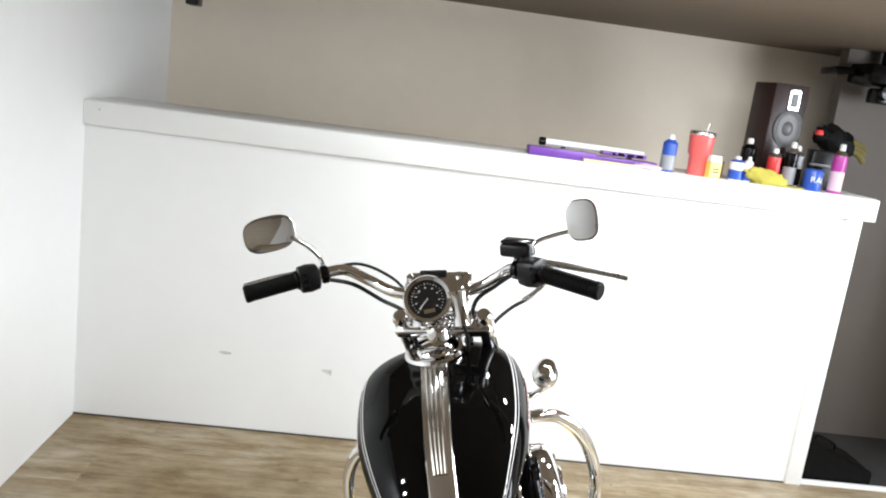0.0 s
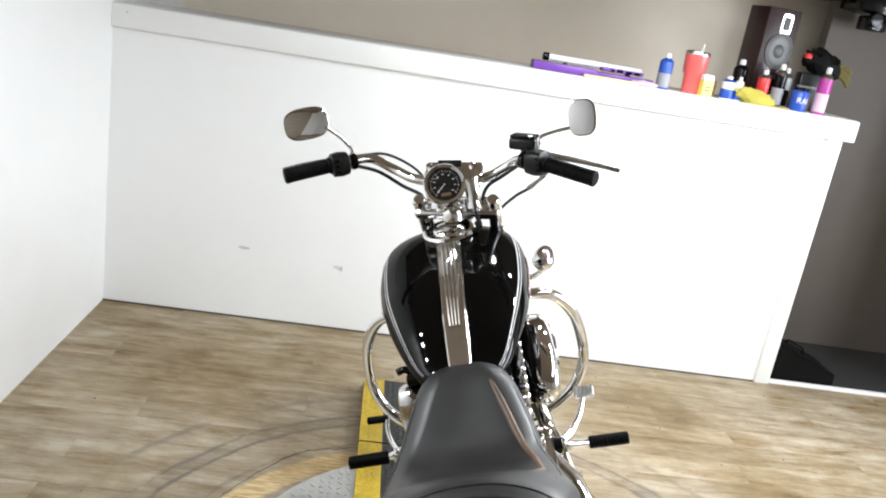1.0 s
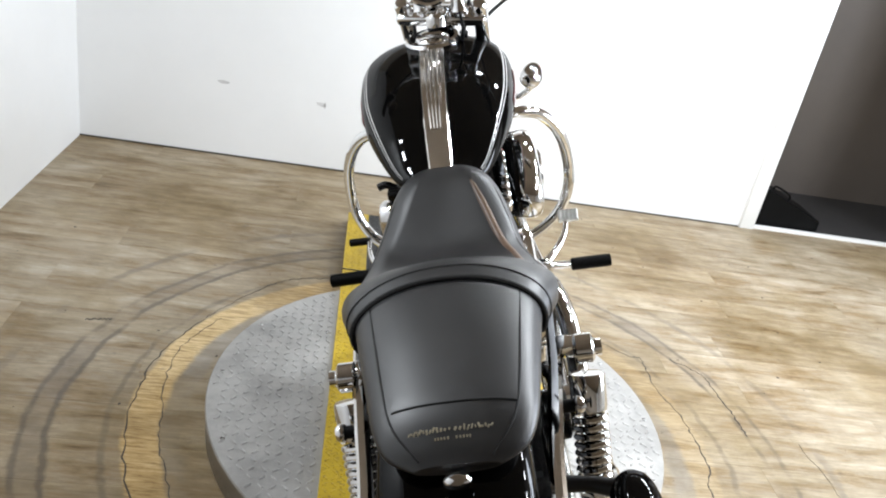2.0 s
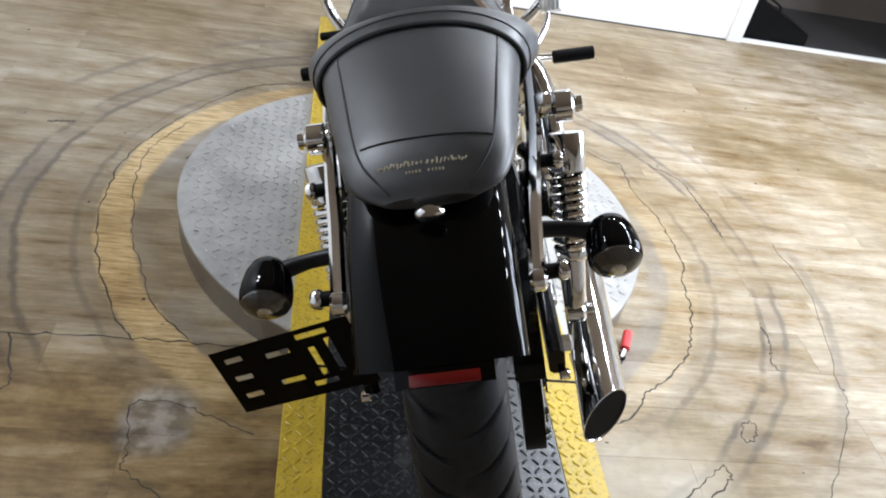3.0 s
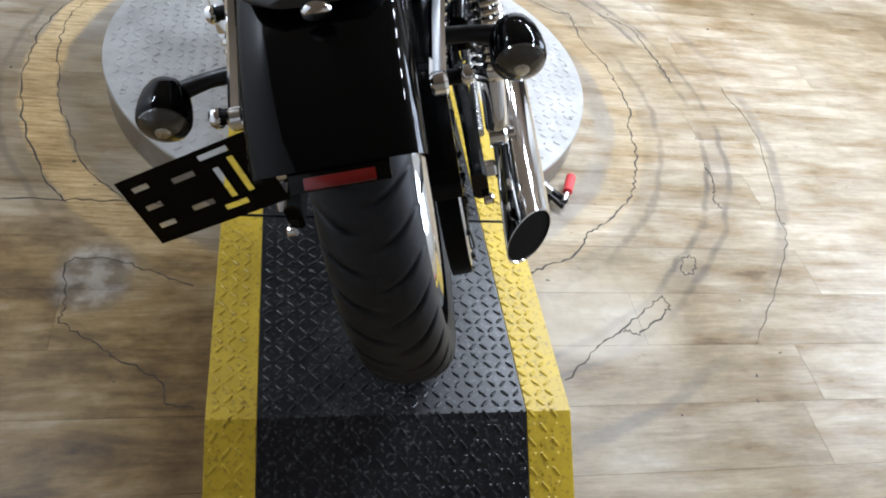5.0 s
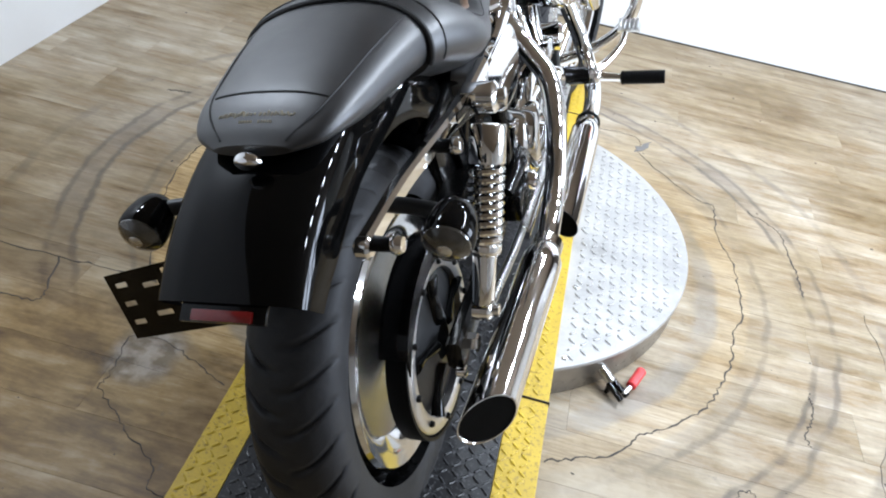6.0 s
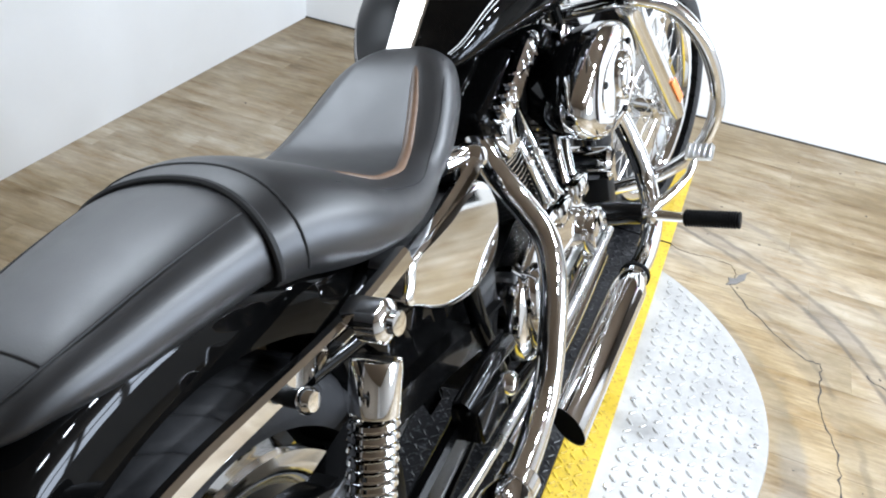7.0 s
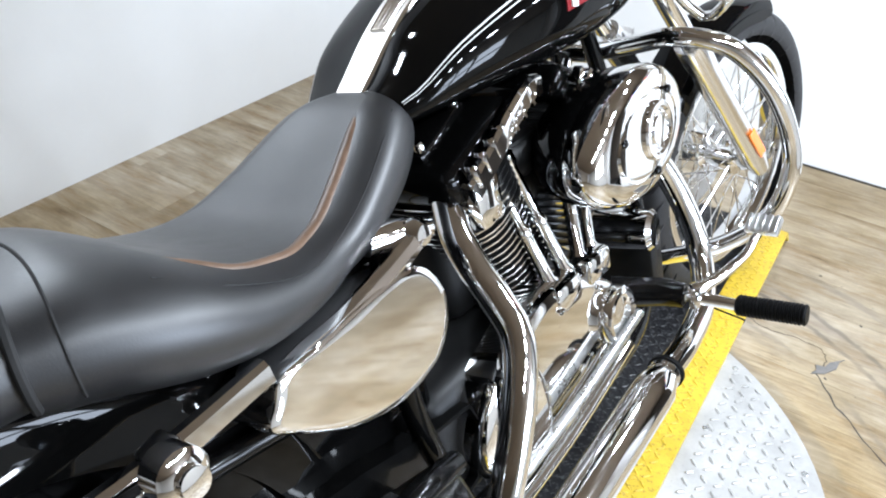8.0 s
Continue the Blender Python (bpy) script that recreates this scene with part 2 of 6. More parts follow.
def worn_metal(name, base, under, rough, metal, wear=0.62):
    """Painted or bare tread plate, scuffed through on the raised spots."""
    m, tree, b = material(name)
    geo = tree.nodes.new("ShaderNodeTexCoord").outputs["Object"]
    n1 = node(tree, "ShaderNodeTexNoise", Scale=9.0, Detail=7.0, Roughness=0.7)
    n2 = node(tree, "ShaderNodeTexNoise", Scale=140.0, Detail=4.0)
    for n in (n1, n2):
        tree.links.new(geo, n.inputs["Vector"])
    low = tuple(c * 0.72 for c in base)
    col = ramp(tree, n1.outputs[0], [(0.3, low), (0.6, base)])
    col = mixed(tree, sums(tree, "MULTIPLY", ramp(tree, n2.outputs[0], [(wear, (0, 0, 0)), (wear + 0.1, (1, 1, 1))]), 0.7), col, under)
    tree.links.new(col, b.inputs["Base Color"])
    b.inputs["Metallic"].default_value = metal
    b.inputs["Specular IOR Level"].default_value = 0.5 if metal > 0.3 else 0.36
    tree.links.new(sums(tree, "ADD", sums(tree, "MULTIPLY", n1.outputs[0], 0.3), rough - 0.15), b.inputs["Roughness"])
    bp = node(tree, "ShaderNodeBump", Strength=0.15, Distance=0.001)
    tree.links.new(n2.outputs[0], bp.inputs["Height"])
    tree.links.new(bp.outputs[0], b.inputs["Normal"])
    return m


PLANK = plank_material()
TREADPLATE = worn_metal("aluminium_tread_plate", (0.45, 0.44, 0.42), (0.31, 0.303, 0.29), 0.40, 0.3)
YELLOW = worn_metal("yellow_safety_paint", (0.58, 0.40, 0.025), (0.22, 0.15, 0.03), 0.45, 0.0, 0.56)
# the pale wear specks are brightened to stand in for glints on the treads
DARKPLATE = worn_metal("black_painted_tread_plate", (0.010, 0.010, 0.011), (0.075, 0.075, 0.078), 0.34, 0.0, 0.56)
CRACK = surface("dark_floor_crack", (0.055, 0.047, 0.040), 0.9, grain=60, vary=0.4)


# ---- mesh tools ----
def finish(bm, name, mat, angle=40):
    bmesh.ops.recalc_face_normals(bm, faces=bm.faces)
    me = bpy.data.meshes.new(name)
    bm.to_mesh(me)
    bm.free()
    for p in me.polygons:
        p.use_smooth = True
    me.set_sharp_from_angle(angle=radians(angle))
    me.materials.append(mat)
    return me


def part(name, bm, mat, parent, label="", angle=40):
    ob = new(name, finish(bm, name, mat, angle))
    ob.parent = parent
    if label:
        ob["label"] = label
    return ob


def base(name, m, label, category, group="", kind=""):
    ob = new(name)
    ob.empty_display_size = 0.05
    ob.matrix_world = m
    return tagged(ob, label, category, group, kind)


def box(bm, size, m=None, bevel=0.0, segs=2):
    made = bmesh.ops.create_cube(bm, size=1.0)["verts"]
    bmesh.ops.scale(bm, vec=size, verts=made)
    if bevel:
        edges = list({e for v in made for e in v.link_edges})
        out = bmesh.ops.bevel(bm, geom=edges, offset=bevel, segments=segs, affect="EDGES", profile=0.5)
        made = list({v for f in out["faces"] for v in f.verts} | {v for v in made if v.is_valid})
    if m is not None:
        bmesh.ops.transform(bm, matrix=m, verts=made)
    return bm


def slab(x0, x1, y0, y1, z0, z1, bevel=0.0, bm=None):
    bm = bm or bmesh.new()
    return box(bm, (x1 - x0, y1 - y0, z1 - z0), Matrix.Translation(((x0 + x1) / 2, (y0 + y1) / 2, (z0 + z1) / 2)), bevel)


def curve_points(pts, steps):
    """A smooth line through the points."""
    pts = [Vector(p) for p in pts]
    if steps <= 1 or len(pts) < 3:
        return pts
    ext = [pts[0] * 2 - pts[1], *pts, pts[-1] * 2 - pts[-2]]
    out = []
    for i in range(1, len(ext) - 2):
        a, b, c, d = ext[i - 1:i + 3]
        for k in range(steps):
            t = k / steps
            out.append(0.5 * (2 * b + (c - a) * t + (2 * a - 5 * b + 4 * c - d) * t * t + (3 * b - a - 3 * c + d) * t ** 3))
    return out + [pts[-1]]


def tube(bm, pts, r, segs=12, steps=6, closed=False, flat=1.0):
    """A round bar along a smooth line; r may be one radius or one for each given point."""
    line = curve_points(pts, steps)
    if isinstance(r, (int, float)):
        radii = [r] * len(line)
    else:
        radii = list(np.interp(np.linspace(0, len(r) - 1, len(line)), range(len(r)), r))
    rings, up = [], None
    for i, p in enumerate(line):
        d = (line[min(i + 1, len(line) - 1)] - line[max(i - 1, 0)]).normalized()
        if up is None:
            up = d.orthogonal().normalized()
        up = (up - d * up.dot(d)).normalized()
        side = d.cross(up)
        rings.append([bm.verts.new(p + (up * math.cos(a) + side * math.sin(a) * flat) * radii[i]) for a in (2 * math.pi * k / segs for k in range(segs))])
    skin(bm, rings, True)
    return bm


def skin(bm, rings, caps):
    n = len(rings[0])
    for a, b in zip(rings, rings[1:]):
        for k in range(n):
            bm.faces.new((a[k], a[(k + 1) % n], b[(k + 1) % n], b[k]))
    if caps:
        bm.faces.new(rings[0][::-1])
        bm.faces.new(rings[-1])


def lathe(bm, profile, m, segs=32, close=False):
    """Turns a profile of (radius, height) round m's z axis. close: the profile is a ring."""
    rings = []
    for k in range(segs):
        a = 2 * math.pi * k / segs
        rings.append([bm.verts.new(m @ Vector((r * math.cos(a), r * math.sin(a), h))) for r, h in profile])
    n = len(profile)
    for k in range(segs):
        a, b = rings[k], rings[(k + 1) % segs]
        for i in range(n if close else n - 1):
            j = (i + 1) % n
            quad = [a[i], b[i], b[j], a[j]]
            bm.faces.new(quad)
    if not close:
        for i in (0, n - 1):
            if profile[i][0] > 1e-5:
                bm.faces.new([rings[k][i] for k in range(segs)])
    bmesh.ops.remove_doubles(bm, verts=[r[i] for r in rings for i in range(n) if profile[i][0] <= 1e-5], dist=1e-5)
    return bm


def along(a, b):
    """A pose at a whose z axis points to b."""
    a, b = Vector(a), Vector(b)
    return Matrix.Translation(a) @ (b - a).to_track_quat("Z", "Y").to_matrix().to_4x4()


def rod(bm, a, b, r, segs=16, edge=0.0):
    """A round bar or turned pin with softened ends."""
    h = (Vector(b) - Vector(a)).length
    e = edge or min(r * 0.2, h * 0.2)
    return lathe(bm, [(0, 0), (r - e, 0), (r, e), (r, h - e), (r - e, h), (0, h)], along(a, b), segs)


def rounded(w, h, n=20, power=3.0):
    """A superellipse outline, half sizes w and h."""
    out = []
    for k in range(n):
        a = 2 * math.pi * k / n
        c, s = math.cos(a), math.sin(a)
        out.append((math.copysign(abs(c) ** (2 / power), c) * w, math.copysign(abs(s) ** (2 / power), s) * h))
    return out


# ---- the room ----
WEST, EAST, NORTH, BACK, SOUTH = -1.64, 3.5, 1.915, 3.1, -4.2
floor = tagged(new("floor", finish(slab(WEST - 0.2, EAST + 0.2, SOUTH - 0.2, NORTH + 0.02, -0.12, -0.004), "floor", CARPET)), "wood-look vinyl plank floor with circular scuff marks", "floor", kind="structure")
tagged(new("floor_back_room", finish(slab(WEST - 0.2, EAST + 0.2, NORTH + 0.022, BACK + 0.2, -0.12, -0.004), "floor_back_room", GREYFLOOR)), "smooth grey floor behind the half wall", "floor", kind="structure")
tagged(new("ceiling", finish(slab(WEST - 0.2, EAST + 0.2, SOUTH - 0.2, BACK + 0.2, CEILING, CEILING + 0.15), "ceiling", CEILINGPAINT)), "low tan ceiling", "ceiling", kind="structure")
tagged(new("wall_west", finish(slab(WEST - 0.15, WEST, SOUTH, BACK, -0.004, CEILING), "wall_west", WALLPAINT)), "white painted wall", "wall", kind="structure")
bm = slab(EAST, EAST + 0.15, SOUTH, WINDOW[0], -0.004, CEILING)
slab(EAST, EAST + 0.15, WINDOW[1], BACK, -0.004, CEILING, 0, bm)
slab(EAST, EAST + 0.15, WINDOW[0], WINDOW[1], -0.004, WINDOW[2], 0, bm)
slab(EAST, EAST + 0.15, WINDOW[0], WINDOW[1], WINDOW[3], CEILING, 0, bm)
tagged(new("wall_east", finish(bm, "wall_east", WALLPAINT)), "white painted wall with a window opening", "wall", kind="structure")
window = base("window_1", Matrix.Translation((EAST, (WINDOW[0] + WINDOW[1]) / 2, WINDOW[2])), "white framed window in the east wall", "window", kind="structure")
PANES = WINDOW[3] - WINDOW[2]
for name, y0, y1, z0, z1 in (("window_sill", -0.99, 0.99, -0.02, 0.02), ("window_head", -0.99, 0.99, PANES - 0.02, PANES + 0.02), ("window_frame", -0.99, -0.91, 0.02, PANES - 0.02), ("window_frame", 0.91, 0.99, 0.02, PANES - 0.02), ("mullion", -0.37, -0.25, 0.02, PANES - 0.02), ("mullion", 0.25, 0.37, 0.02, PANES - 0.02), ("transom", -0.91, -0.37, 0.55, 0.65), ("transom", -0.25, 0.25, 0.55, 0.65), ("transom", 0.37, 0.91, 0.55, 0.65)):
    part(name, slab(-0.02, 0.05, y0, y1, z0, z1, 0.004), TRIMPAINT, window)
tagged(new("wall_south", finish(slab(WEST - 0.15, EAST + 0.15, SOUTH - 0.15, SOUTH, -0.004, CEILING), "wall_south", WALLPAINT)), "white painted wall", "wall", kind="structure")
# unseen slatted panel, added to give the mirrors and paint a tan reflection
door = tagged(new("door_1", finish(slab(WEST + 0.05, 2.6, SOUTH + 0.002, SOUTH + 0.05, -0.003, CEILING - 0.01, 0.004), "door_1", UNSEEN)), "tan slatted panel added out of view for reflections", "door", kind="structure")
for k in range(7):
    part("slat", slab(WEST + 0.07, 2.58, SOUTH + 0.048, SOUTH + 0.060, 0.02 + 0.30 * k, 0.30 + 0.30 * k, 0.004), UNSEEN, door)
tagged(new("wall_north", finish(slab(WEST - 0.15, EAST + 0.15, BACK, BACK + 0.15, -0.004, CEILING), "wall_north", BEIGE)), "beige painted wall behind the half wall", "wall", kind="structure")
HALF_END, HALF_TOP = 1.838, 1.320
half = tagged(new("half_wall", finish(slab(WEST, HALF_END, NORTH, NORTH + 0.14, -0.004, HALF_TOP + 0.072), "half_wall", WALLPAINT)), "white painted half wall with a few faint scuffs", "wall", kind="structure")
part("end_post", slab(HALF_END - 0.075, HALF_END + 0.004, NORTH - 0.012, NORTH + 0.152, -0.003, HALF_TOP + 0.002, 0.003), TRIMPAINT, half, "white corner board")
part("cap_fascia", slab(WEST, HALF_END + 0.055, NORTH - 0.024, NORTH - 0.003, HALF_TOP + 0.004, HALF_TOP + 0.106, 0.004), TRIMPAINT, half, "white board along the top edge")
part("cap_shelf", slab(WEST, HALF_END + 0.055, NORTH - 0.002, NORTH + 0.40, HALF_TOP + 0.075, HALF_TOP + 0.109, 0.004), TRIMPAINT, half, "white ledge on top")
tagged(new("threshold_trim", finish(slab(HALF_END + 0.01, EAST, NORTH + 0.0, NORTH + 0.035, -0.003, 0.014, 0.003), "threshold_trim", TRIMPAINT)), "white threshold strip", "trim", kind="structure")
tagged(new("baseboard", finish(slab(WEST, HALF_END - 0.08, NORTH - 0.006, NORTH - 0.001, -0.003, 0.007, 0.001), "baseboard", CRACK)), "dark gap along the foot of the half wall", "trim", kind="structure")

# added wall, coloured dark in place of the shade on the beige wall
tagged(new("wall_partition", finish(slab(HALF_END + 0.16, EAST, 2.62, 2.70, -0.003, CEILING - 0.002), "wall_partition", SHADEWALL)), "added brown-grey wall standing in for shade on the back wall", "wall", kind="structure")
# added wall in the opening that keeps window light off the back room
tagged(new("wall_return", finish(slab(HALF_END + 1.0, EAST, NORTH + 0.04, NORTH + 0.14, -0.003, CEILING - 0.002), "wall_return", WALLPAINT)), "white wall added to narrow the opening and block window light", "wall", kind="structure")

# ---- turntable ----
RAMP_W, RAMP_Z, SEAM_Y, END_Y, DISC_R = 0.320, 0.112, 0.69, 1.333, 0.652


FOLD_Y = 1.185


def treads(spots, up=0.0030, length=0.026, width=0.0072):
    """Raised lozenges of tread plate: rows of (x, y, z, angle, tilt)."""
    verts, faces = [], []
    shape = [(-0.5, 0, 0), (-0.22, -0.5, 0.75), (0.22, -0.5, 0.75), (0.5, 0, 0), (0.22, 0.5, 0.75), (-0.22, 0.5, 0.75), (-0.26, 0, 1), (0.26, 0, 1)]
    tris = [(0, 1, 6), (1, 2, 7, 6), (2, 3, 7), (3, 4, 7), (4, 5, 6, 7), (5, 0, 6)]
    for x, y, z, a, tilt in spots:
        c, s = math.cos(a), math.sin(a)
        n = len(verts)
        for u, v, w in shape:
            u, v = u * length, v * width
            dx, dy = u * c - v * s, u * s + v * c
            verts.append((x + dx, y + dy, z + dy * tilt + w * up - (0.0008 if w == 0 else (0.0 if w == 1 else 0.0004))))
        faces += [tuple(n + i for i in f) for f in tris]
    me = bpy.data.meshes.new("tread")
    me.from_pydata(verts, [], faces)
    return me


def tread_grid(x0, x1, y0, y1, pitch, keep, height):
    out = []
    nx, ny = int((x1 - x0) / pitch), int((y1 - y0) / pitch)
    for i in range(nx + 1):
        for j in range(ny + 1):
            x, y = x0 + i * pitch, y0 + j * pitch
            if keep(x, y):
                z, tilt = height(y)
                out.append((x, y, z, radians(45 if (i + j) % 2 else -45), tilt))
    return out


def ramp_height(y):
    """Top of the runway: level, with end flaps that bend down to the floor."""
    a = abs(y)
    side = -1 if y > 0 else 1
    if a < FOLD_Y:
        return RAMP_Z, 0.0
    k = (RAMP_Z - 0.012) / (END_Y - FOLD_Y)
    return RAMP_Z - (a - FOLD_Y) * k, side * k


table = base("vehicle_turntable", Matrix(), "round aluminium tread-plate turntable with a black and yellow runway", "turntable")
bm = bmesh.new()
lathe(bm, [(0, 0.084), (DISC_R - 0.004, 0.084), (DISC_R, 0.086), (DISC_R, 0.091), (DISC_R - 0.002, 0.094), (0, 0.094)], Matrix(), 96)
disc = part("disc", bm, TREADPLATE, table, "bare aluminium tread-plate disc")
bm = bmesh.new()
lathe(bm, [(DISC_R - 0.03, 0.002), (DISC_R - 0.005, 0.002), (DISC_R - 0.004, 0.006), (DISC_R - 0.004, 0.0838), (DISC_R - 0.03, 0.0838)], Matrix(), 96, True)
part("skirt", bm, DISCRIM, disc, "dull metal skirt round the disc")
me = treads(tread_grid(-0.66, 0.66, -0.66, 0.66, 0.029, lambda x, y: x * x + y * y < (DISC_R - 0.02) ** 2 and abs(x) > RAMP_W + 0.01, lambda y: (0.094, 0.0)))
me.materials.append(TREADPLATE)
tread = tagged(new("tread", me), kind="stuff")
tread.parent = disc
# treads round the disc's edge
verts, faces = [], []
for row, z in enumerate((0.012, 0.036)):
    for k in range(150):
        a0 = 2 * math.pi * (k + row * 0.5) / 150
        n = len(verts)
        for u, v, w in ((-0.011, -0.006, 0), (0, -0.0005, 0.0022), (0.011, 0.006, 0), (0, 0.0045, 0.0012), (0, -0.0045, 0.0012)):
            if (k + row) % 2:
                v = -v
            a, rr = a0 + u / DISC_R, DISC_R - 0.0043 + w * 0.6
            verts.append((rr * math.cos(a), rr * math.sin(a), z + v))
        faces += [(n, n + 1, n + 3), (n + 1, n + 2, n + 3), (n, n + 4, n + 1), (n + 1, n + 4, n + 2)]
me = bpy.data.meshes.new("edge_tread")
me.from_pydata(verts, [], faces)
me.materials.append(DISCRIM)
ob = tagged(new("edge_tread", me), kind="stuff")
ob.parent = disc
bm = bmesh.new()
rod(bm, (0, 0, 0), (0, 0, 0.0035), 0.0065, 10)
screw_mesh = finish(bm, "screw", BRUSHED)
spots = [(0.624 * math.cos(radians(a)), 0.624 * math.sin(radians(a))) for a in (-56.6, -24.2, 1, 27.5, 56, 124, 152, 177, 203.4, 235)]
for x, y in spots + [(q * 0.347, y) for q in (-1, 1) for y in (-0.25, 0.02, 0.29)]:
    ob = new("screw", screw_mesh)
    ob.parent, ob.location = disc, (x, y, 0.0935)


def strip_mesh(x0, x1, ys, mat, name):
    bm = bmesh.new()
    rings = []
    for y in ys:
        z = ramp_height(y)[0]
        low = max(0.001, z - 0.016)
        rings.append([bm.verts.new((x, y, h)) for x, h in ((x0, low), (x1, low), (x1, z - 0.001), (x1 - 0.001, z), (x0 + 0.001, z), (x0, z - 0.001))])
    skin(bm, rings, True)
    return bm


EDGE = 0.084
for name, lab, y0, y1 in (("deck", "level runway deck between the hinges", -SEAM_Y + 0.004, SEAM_Y - 0.004), ("rear_flap", "hinged end flap that bends to the floor", -END_Y, -SEAM_Y - 0.004), ("front_flap", "hinged end flap that bends to the floor", SEAM_Y + 0.004, END_Y)):
    ys = sorted({y0, y1, *[q * (FOLD_Y + d) for q in (-1, 1) for d in (-0.012, 0.0, 0.012) if y0 < q * (FOLD_Y + d) < y1]})
    flap = part(name, strip_mesh(-RAMP_W + EDGE, RAMP_W - EDGE, ys, DARKPLATE, name), DARKPLATE, table, lab, 20)
    for a, b in ((-RAMP_W, -RAMP_W + EDGE - 0.0005), (RAMP_W - EDGE + 0.0005, RAMP_W)):
        part("edge_stripe", strip_mesh(a, b, ys, YELLOW, "edge_stripe"), YELLOW, flap, "yellow painted edge", 20)
    for mat, keep in ((DARKPLATE, lambda x, y: abs(x) < RAMP_W - EDGE - 0.006), (YELLOW, lambda x, y: abs(x) > RAMP_W - EDGE + 0.008 and abs(x) < RAMP_W - 0.008)):
        me = treads(tread_grid(-0.306, 0.306, y0 + 0.018, y1 - 0.012, 0.0212, keep, ramp_height), up=0.0022, length=0.0235, width=0.0058)
        me.materials.append(mat)
        ob = tagged(new("tread", me), kind="stuff")
        ob.parent = flap
for y in (-SEAM_Y, SEAM_Y):
    bm = bmesh.new()
    rod(bm, (-RAMP_W - 0.002, y, RAMP_Z - 0.004), (RAMP_W + 0.002, y, RAMP_Z - 0.004), 0.006, 10)
    part("hinge", bm, FRAME, table, "dark hinge line")
bm = bmesh.new()
slab(-0.2, 0.2, -0.6, 0.6, 0.0935, RAMP_Z - 0.017, 0, bm)
part("support", bm, FRAME, table)

# ---- motorcycle: x to its right, y ahead, z up from the ground line, leaning on its side stand ----
bike = base("motorcycle", pose(0.1252, 0.007, RAMP_Z + 0.002, -0.2, -18.3, -3.35) @ Matrix.Scale(1.0275, 4), "black cruiser motorcycle with chrome trim leaning on its stand", "motorcycle")
AXLE_R, AXLE_F = Vector((0, -0.93, 0.311)), Vector((0.062, 0.790, 0.331))
STEER = Matrix.Rotation(radians(-12.5), 4, Vector((0, -0.53, 0.85)))
ACROSS = Matrix.Rotation(radians(90), 4, "Y")


def bowed(y, s):
    """The step between the seats curves forward in the middle."""
    return y + float(np.interp(y, [-1.04, -0.93, -0.86, -0.79, -0.68], [0, 0.02, 0.036, 0.036, 0])) * (1 - s * s)


def loft(rows, n=28, bm=None, caps=True):
    """A body along y from rows (y, half width, top, bottom, power, x)."""
    bm = bm or bmesh.new()
    rings = []
    for y, w, top, low, power, x in rows:
        rings.append([bm.verts.new((x + u, bowed(y, u / w), (top + low) / 2 + v)) for u, v in rounded(w, (top - low) / 2, n, power)])
    skin(bm, rings, caps)
    return bm


def dense(rows, steps):
    """Rows of numbers smoothed by a curve through them."""
    a = np.array(rows, float)
    t = np.arange(len(a))
    ext = np.vstack([2 * a[0] - a[1], a, 2 * a[-1] - a[-2]])
    out = []
    for i in range(1, len(a)):
        p0, p1, p2, p3 = ext[i - 1:i + 3]
        for k in range(steps):
            u = k / steps
            out.append(0.5 * (2 * p1 + (p2 - p0) * u + (2 * p0 - 5 * p1 + 4 * p2 - p3) * u * u + (3 * p1 - p0 - 3 * p2 + p3) * u ** 3))
    return [tuple(r) for r in (*out, a[-1])]


TANK = [(-0.330, 0.040, 0.798, 0.768, 2.2, 0), (-0.316, 0.078, 0.813, 0.766, 2.3, 0), (-0.285, 0.102, 0.832, 0.766, 2.4, 0), (-0.22, 0.131, 0.882, 0.766, 2.5, 0), (-0.10, 0.166, 0.932, 0.765, 2.5, 0), (0.0, 0.181, 0.956, 0.765, 2.5, 0), (0.10, 0.188, 0.973, 0.772, 2.5, 0), (0.18, 0.184, 0.979, 0.785, 2.4, 0), (0.235, 0.164, 0.970, 0.810, 2.3, 0), (0.270, 0.120, 0.948, 0.842, 2.2, 0), (0.288, 0.06, 0.918, 0.868, 2.0, 0)]
part("fuel_tank", loft(dense(TANK, 5), 40), PAINT, bike, "glossy black fuel tank")

RIDER = [(-0.268, 0.034, 0.799, 0.774, 2.1, -0.004), (-0.282, 0.062, 0.810, 0.750, 2.3, 0.002), (-0.310, 0.087, 0.820, 0.724, 2.4, 0.004), (-0.36, 0.110, 0.814, 0.692, 2.45, 0.004), (-0.44, 0.133, 0.774, 0.664, 2.35, 0.001), (-0.50, 0.147, 0.749, 0.655, 2.2, -0.004), (-0.56, 0.163, 0.747, 0.648, 2.2, -0.002), (-0.63, 0.176, 0.768, 0.646, 2.2, 0.0), (-0.69, 0.179, 0.800, 0.654, 2.2, 0.002), (-0.74, 0.173, 0.818, 0.668, 2.25, 0.003), (-0.79, 0.159, 0.829, 0.684, 2.3, 0.003), (-0.835, 0.143, 0.825, 0.696, 2.3, 0.003)]


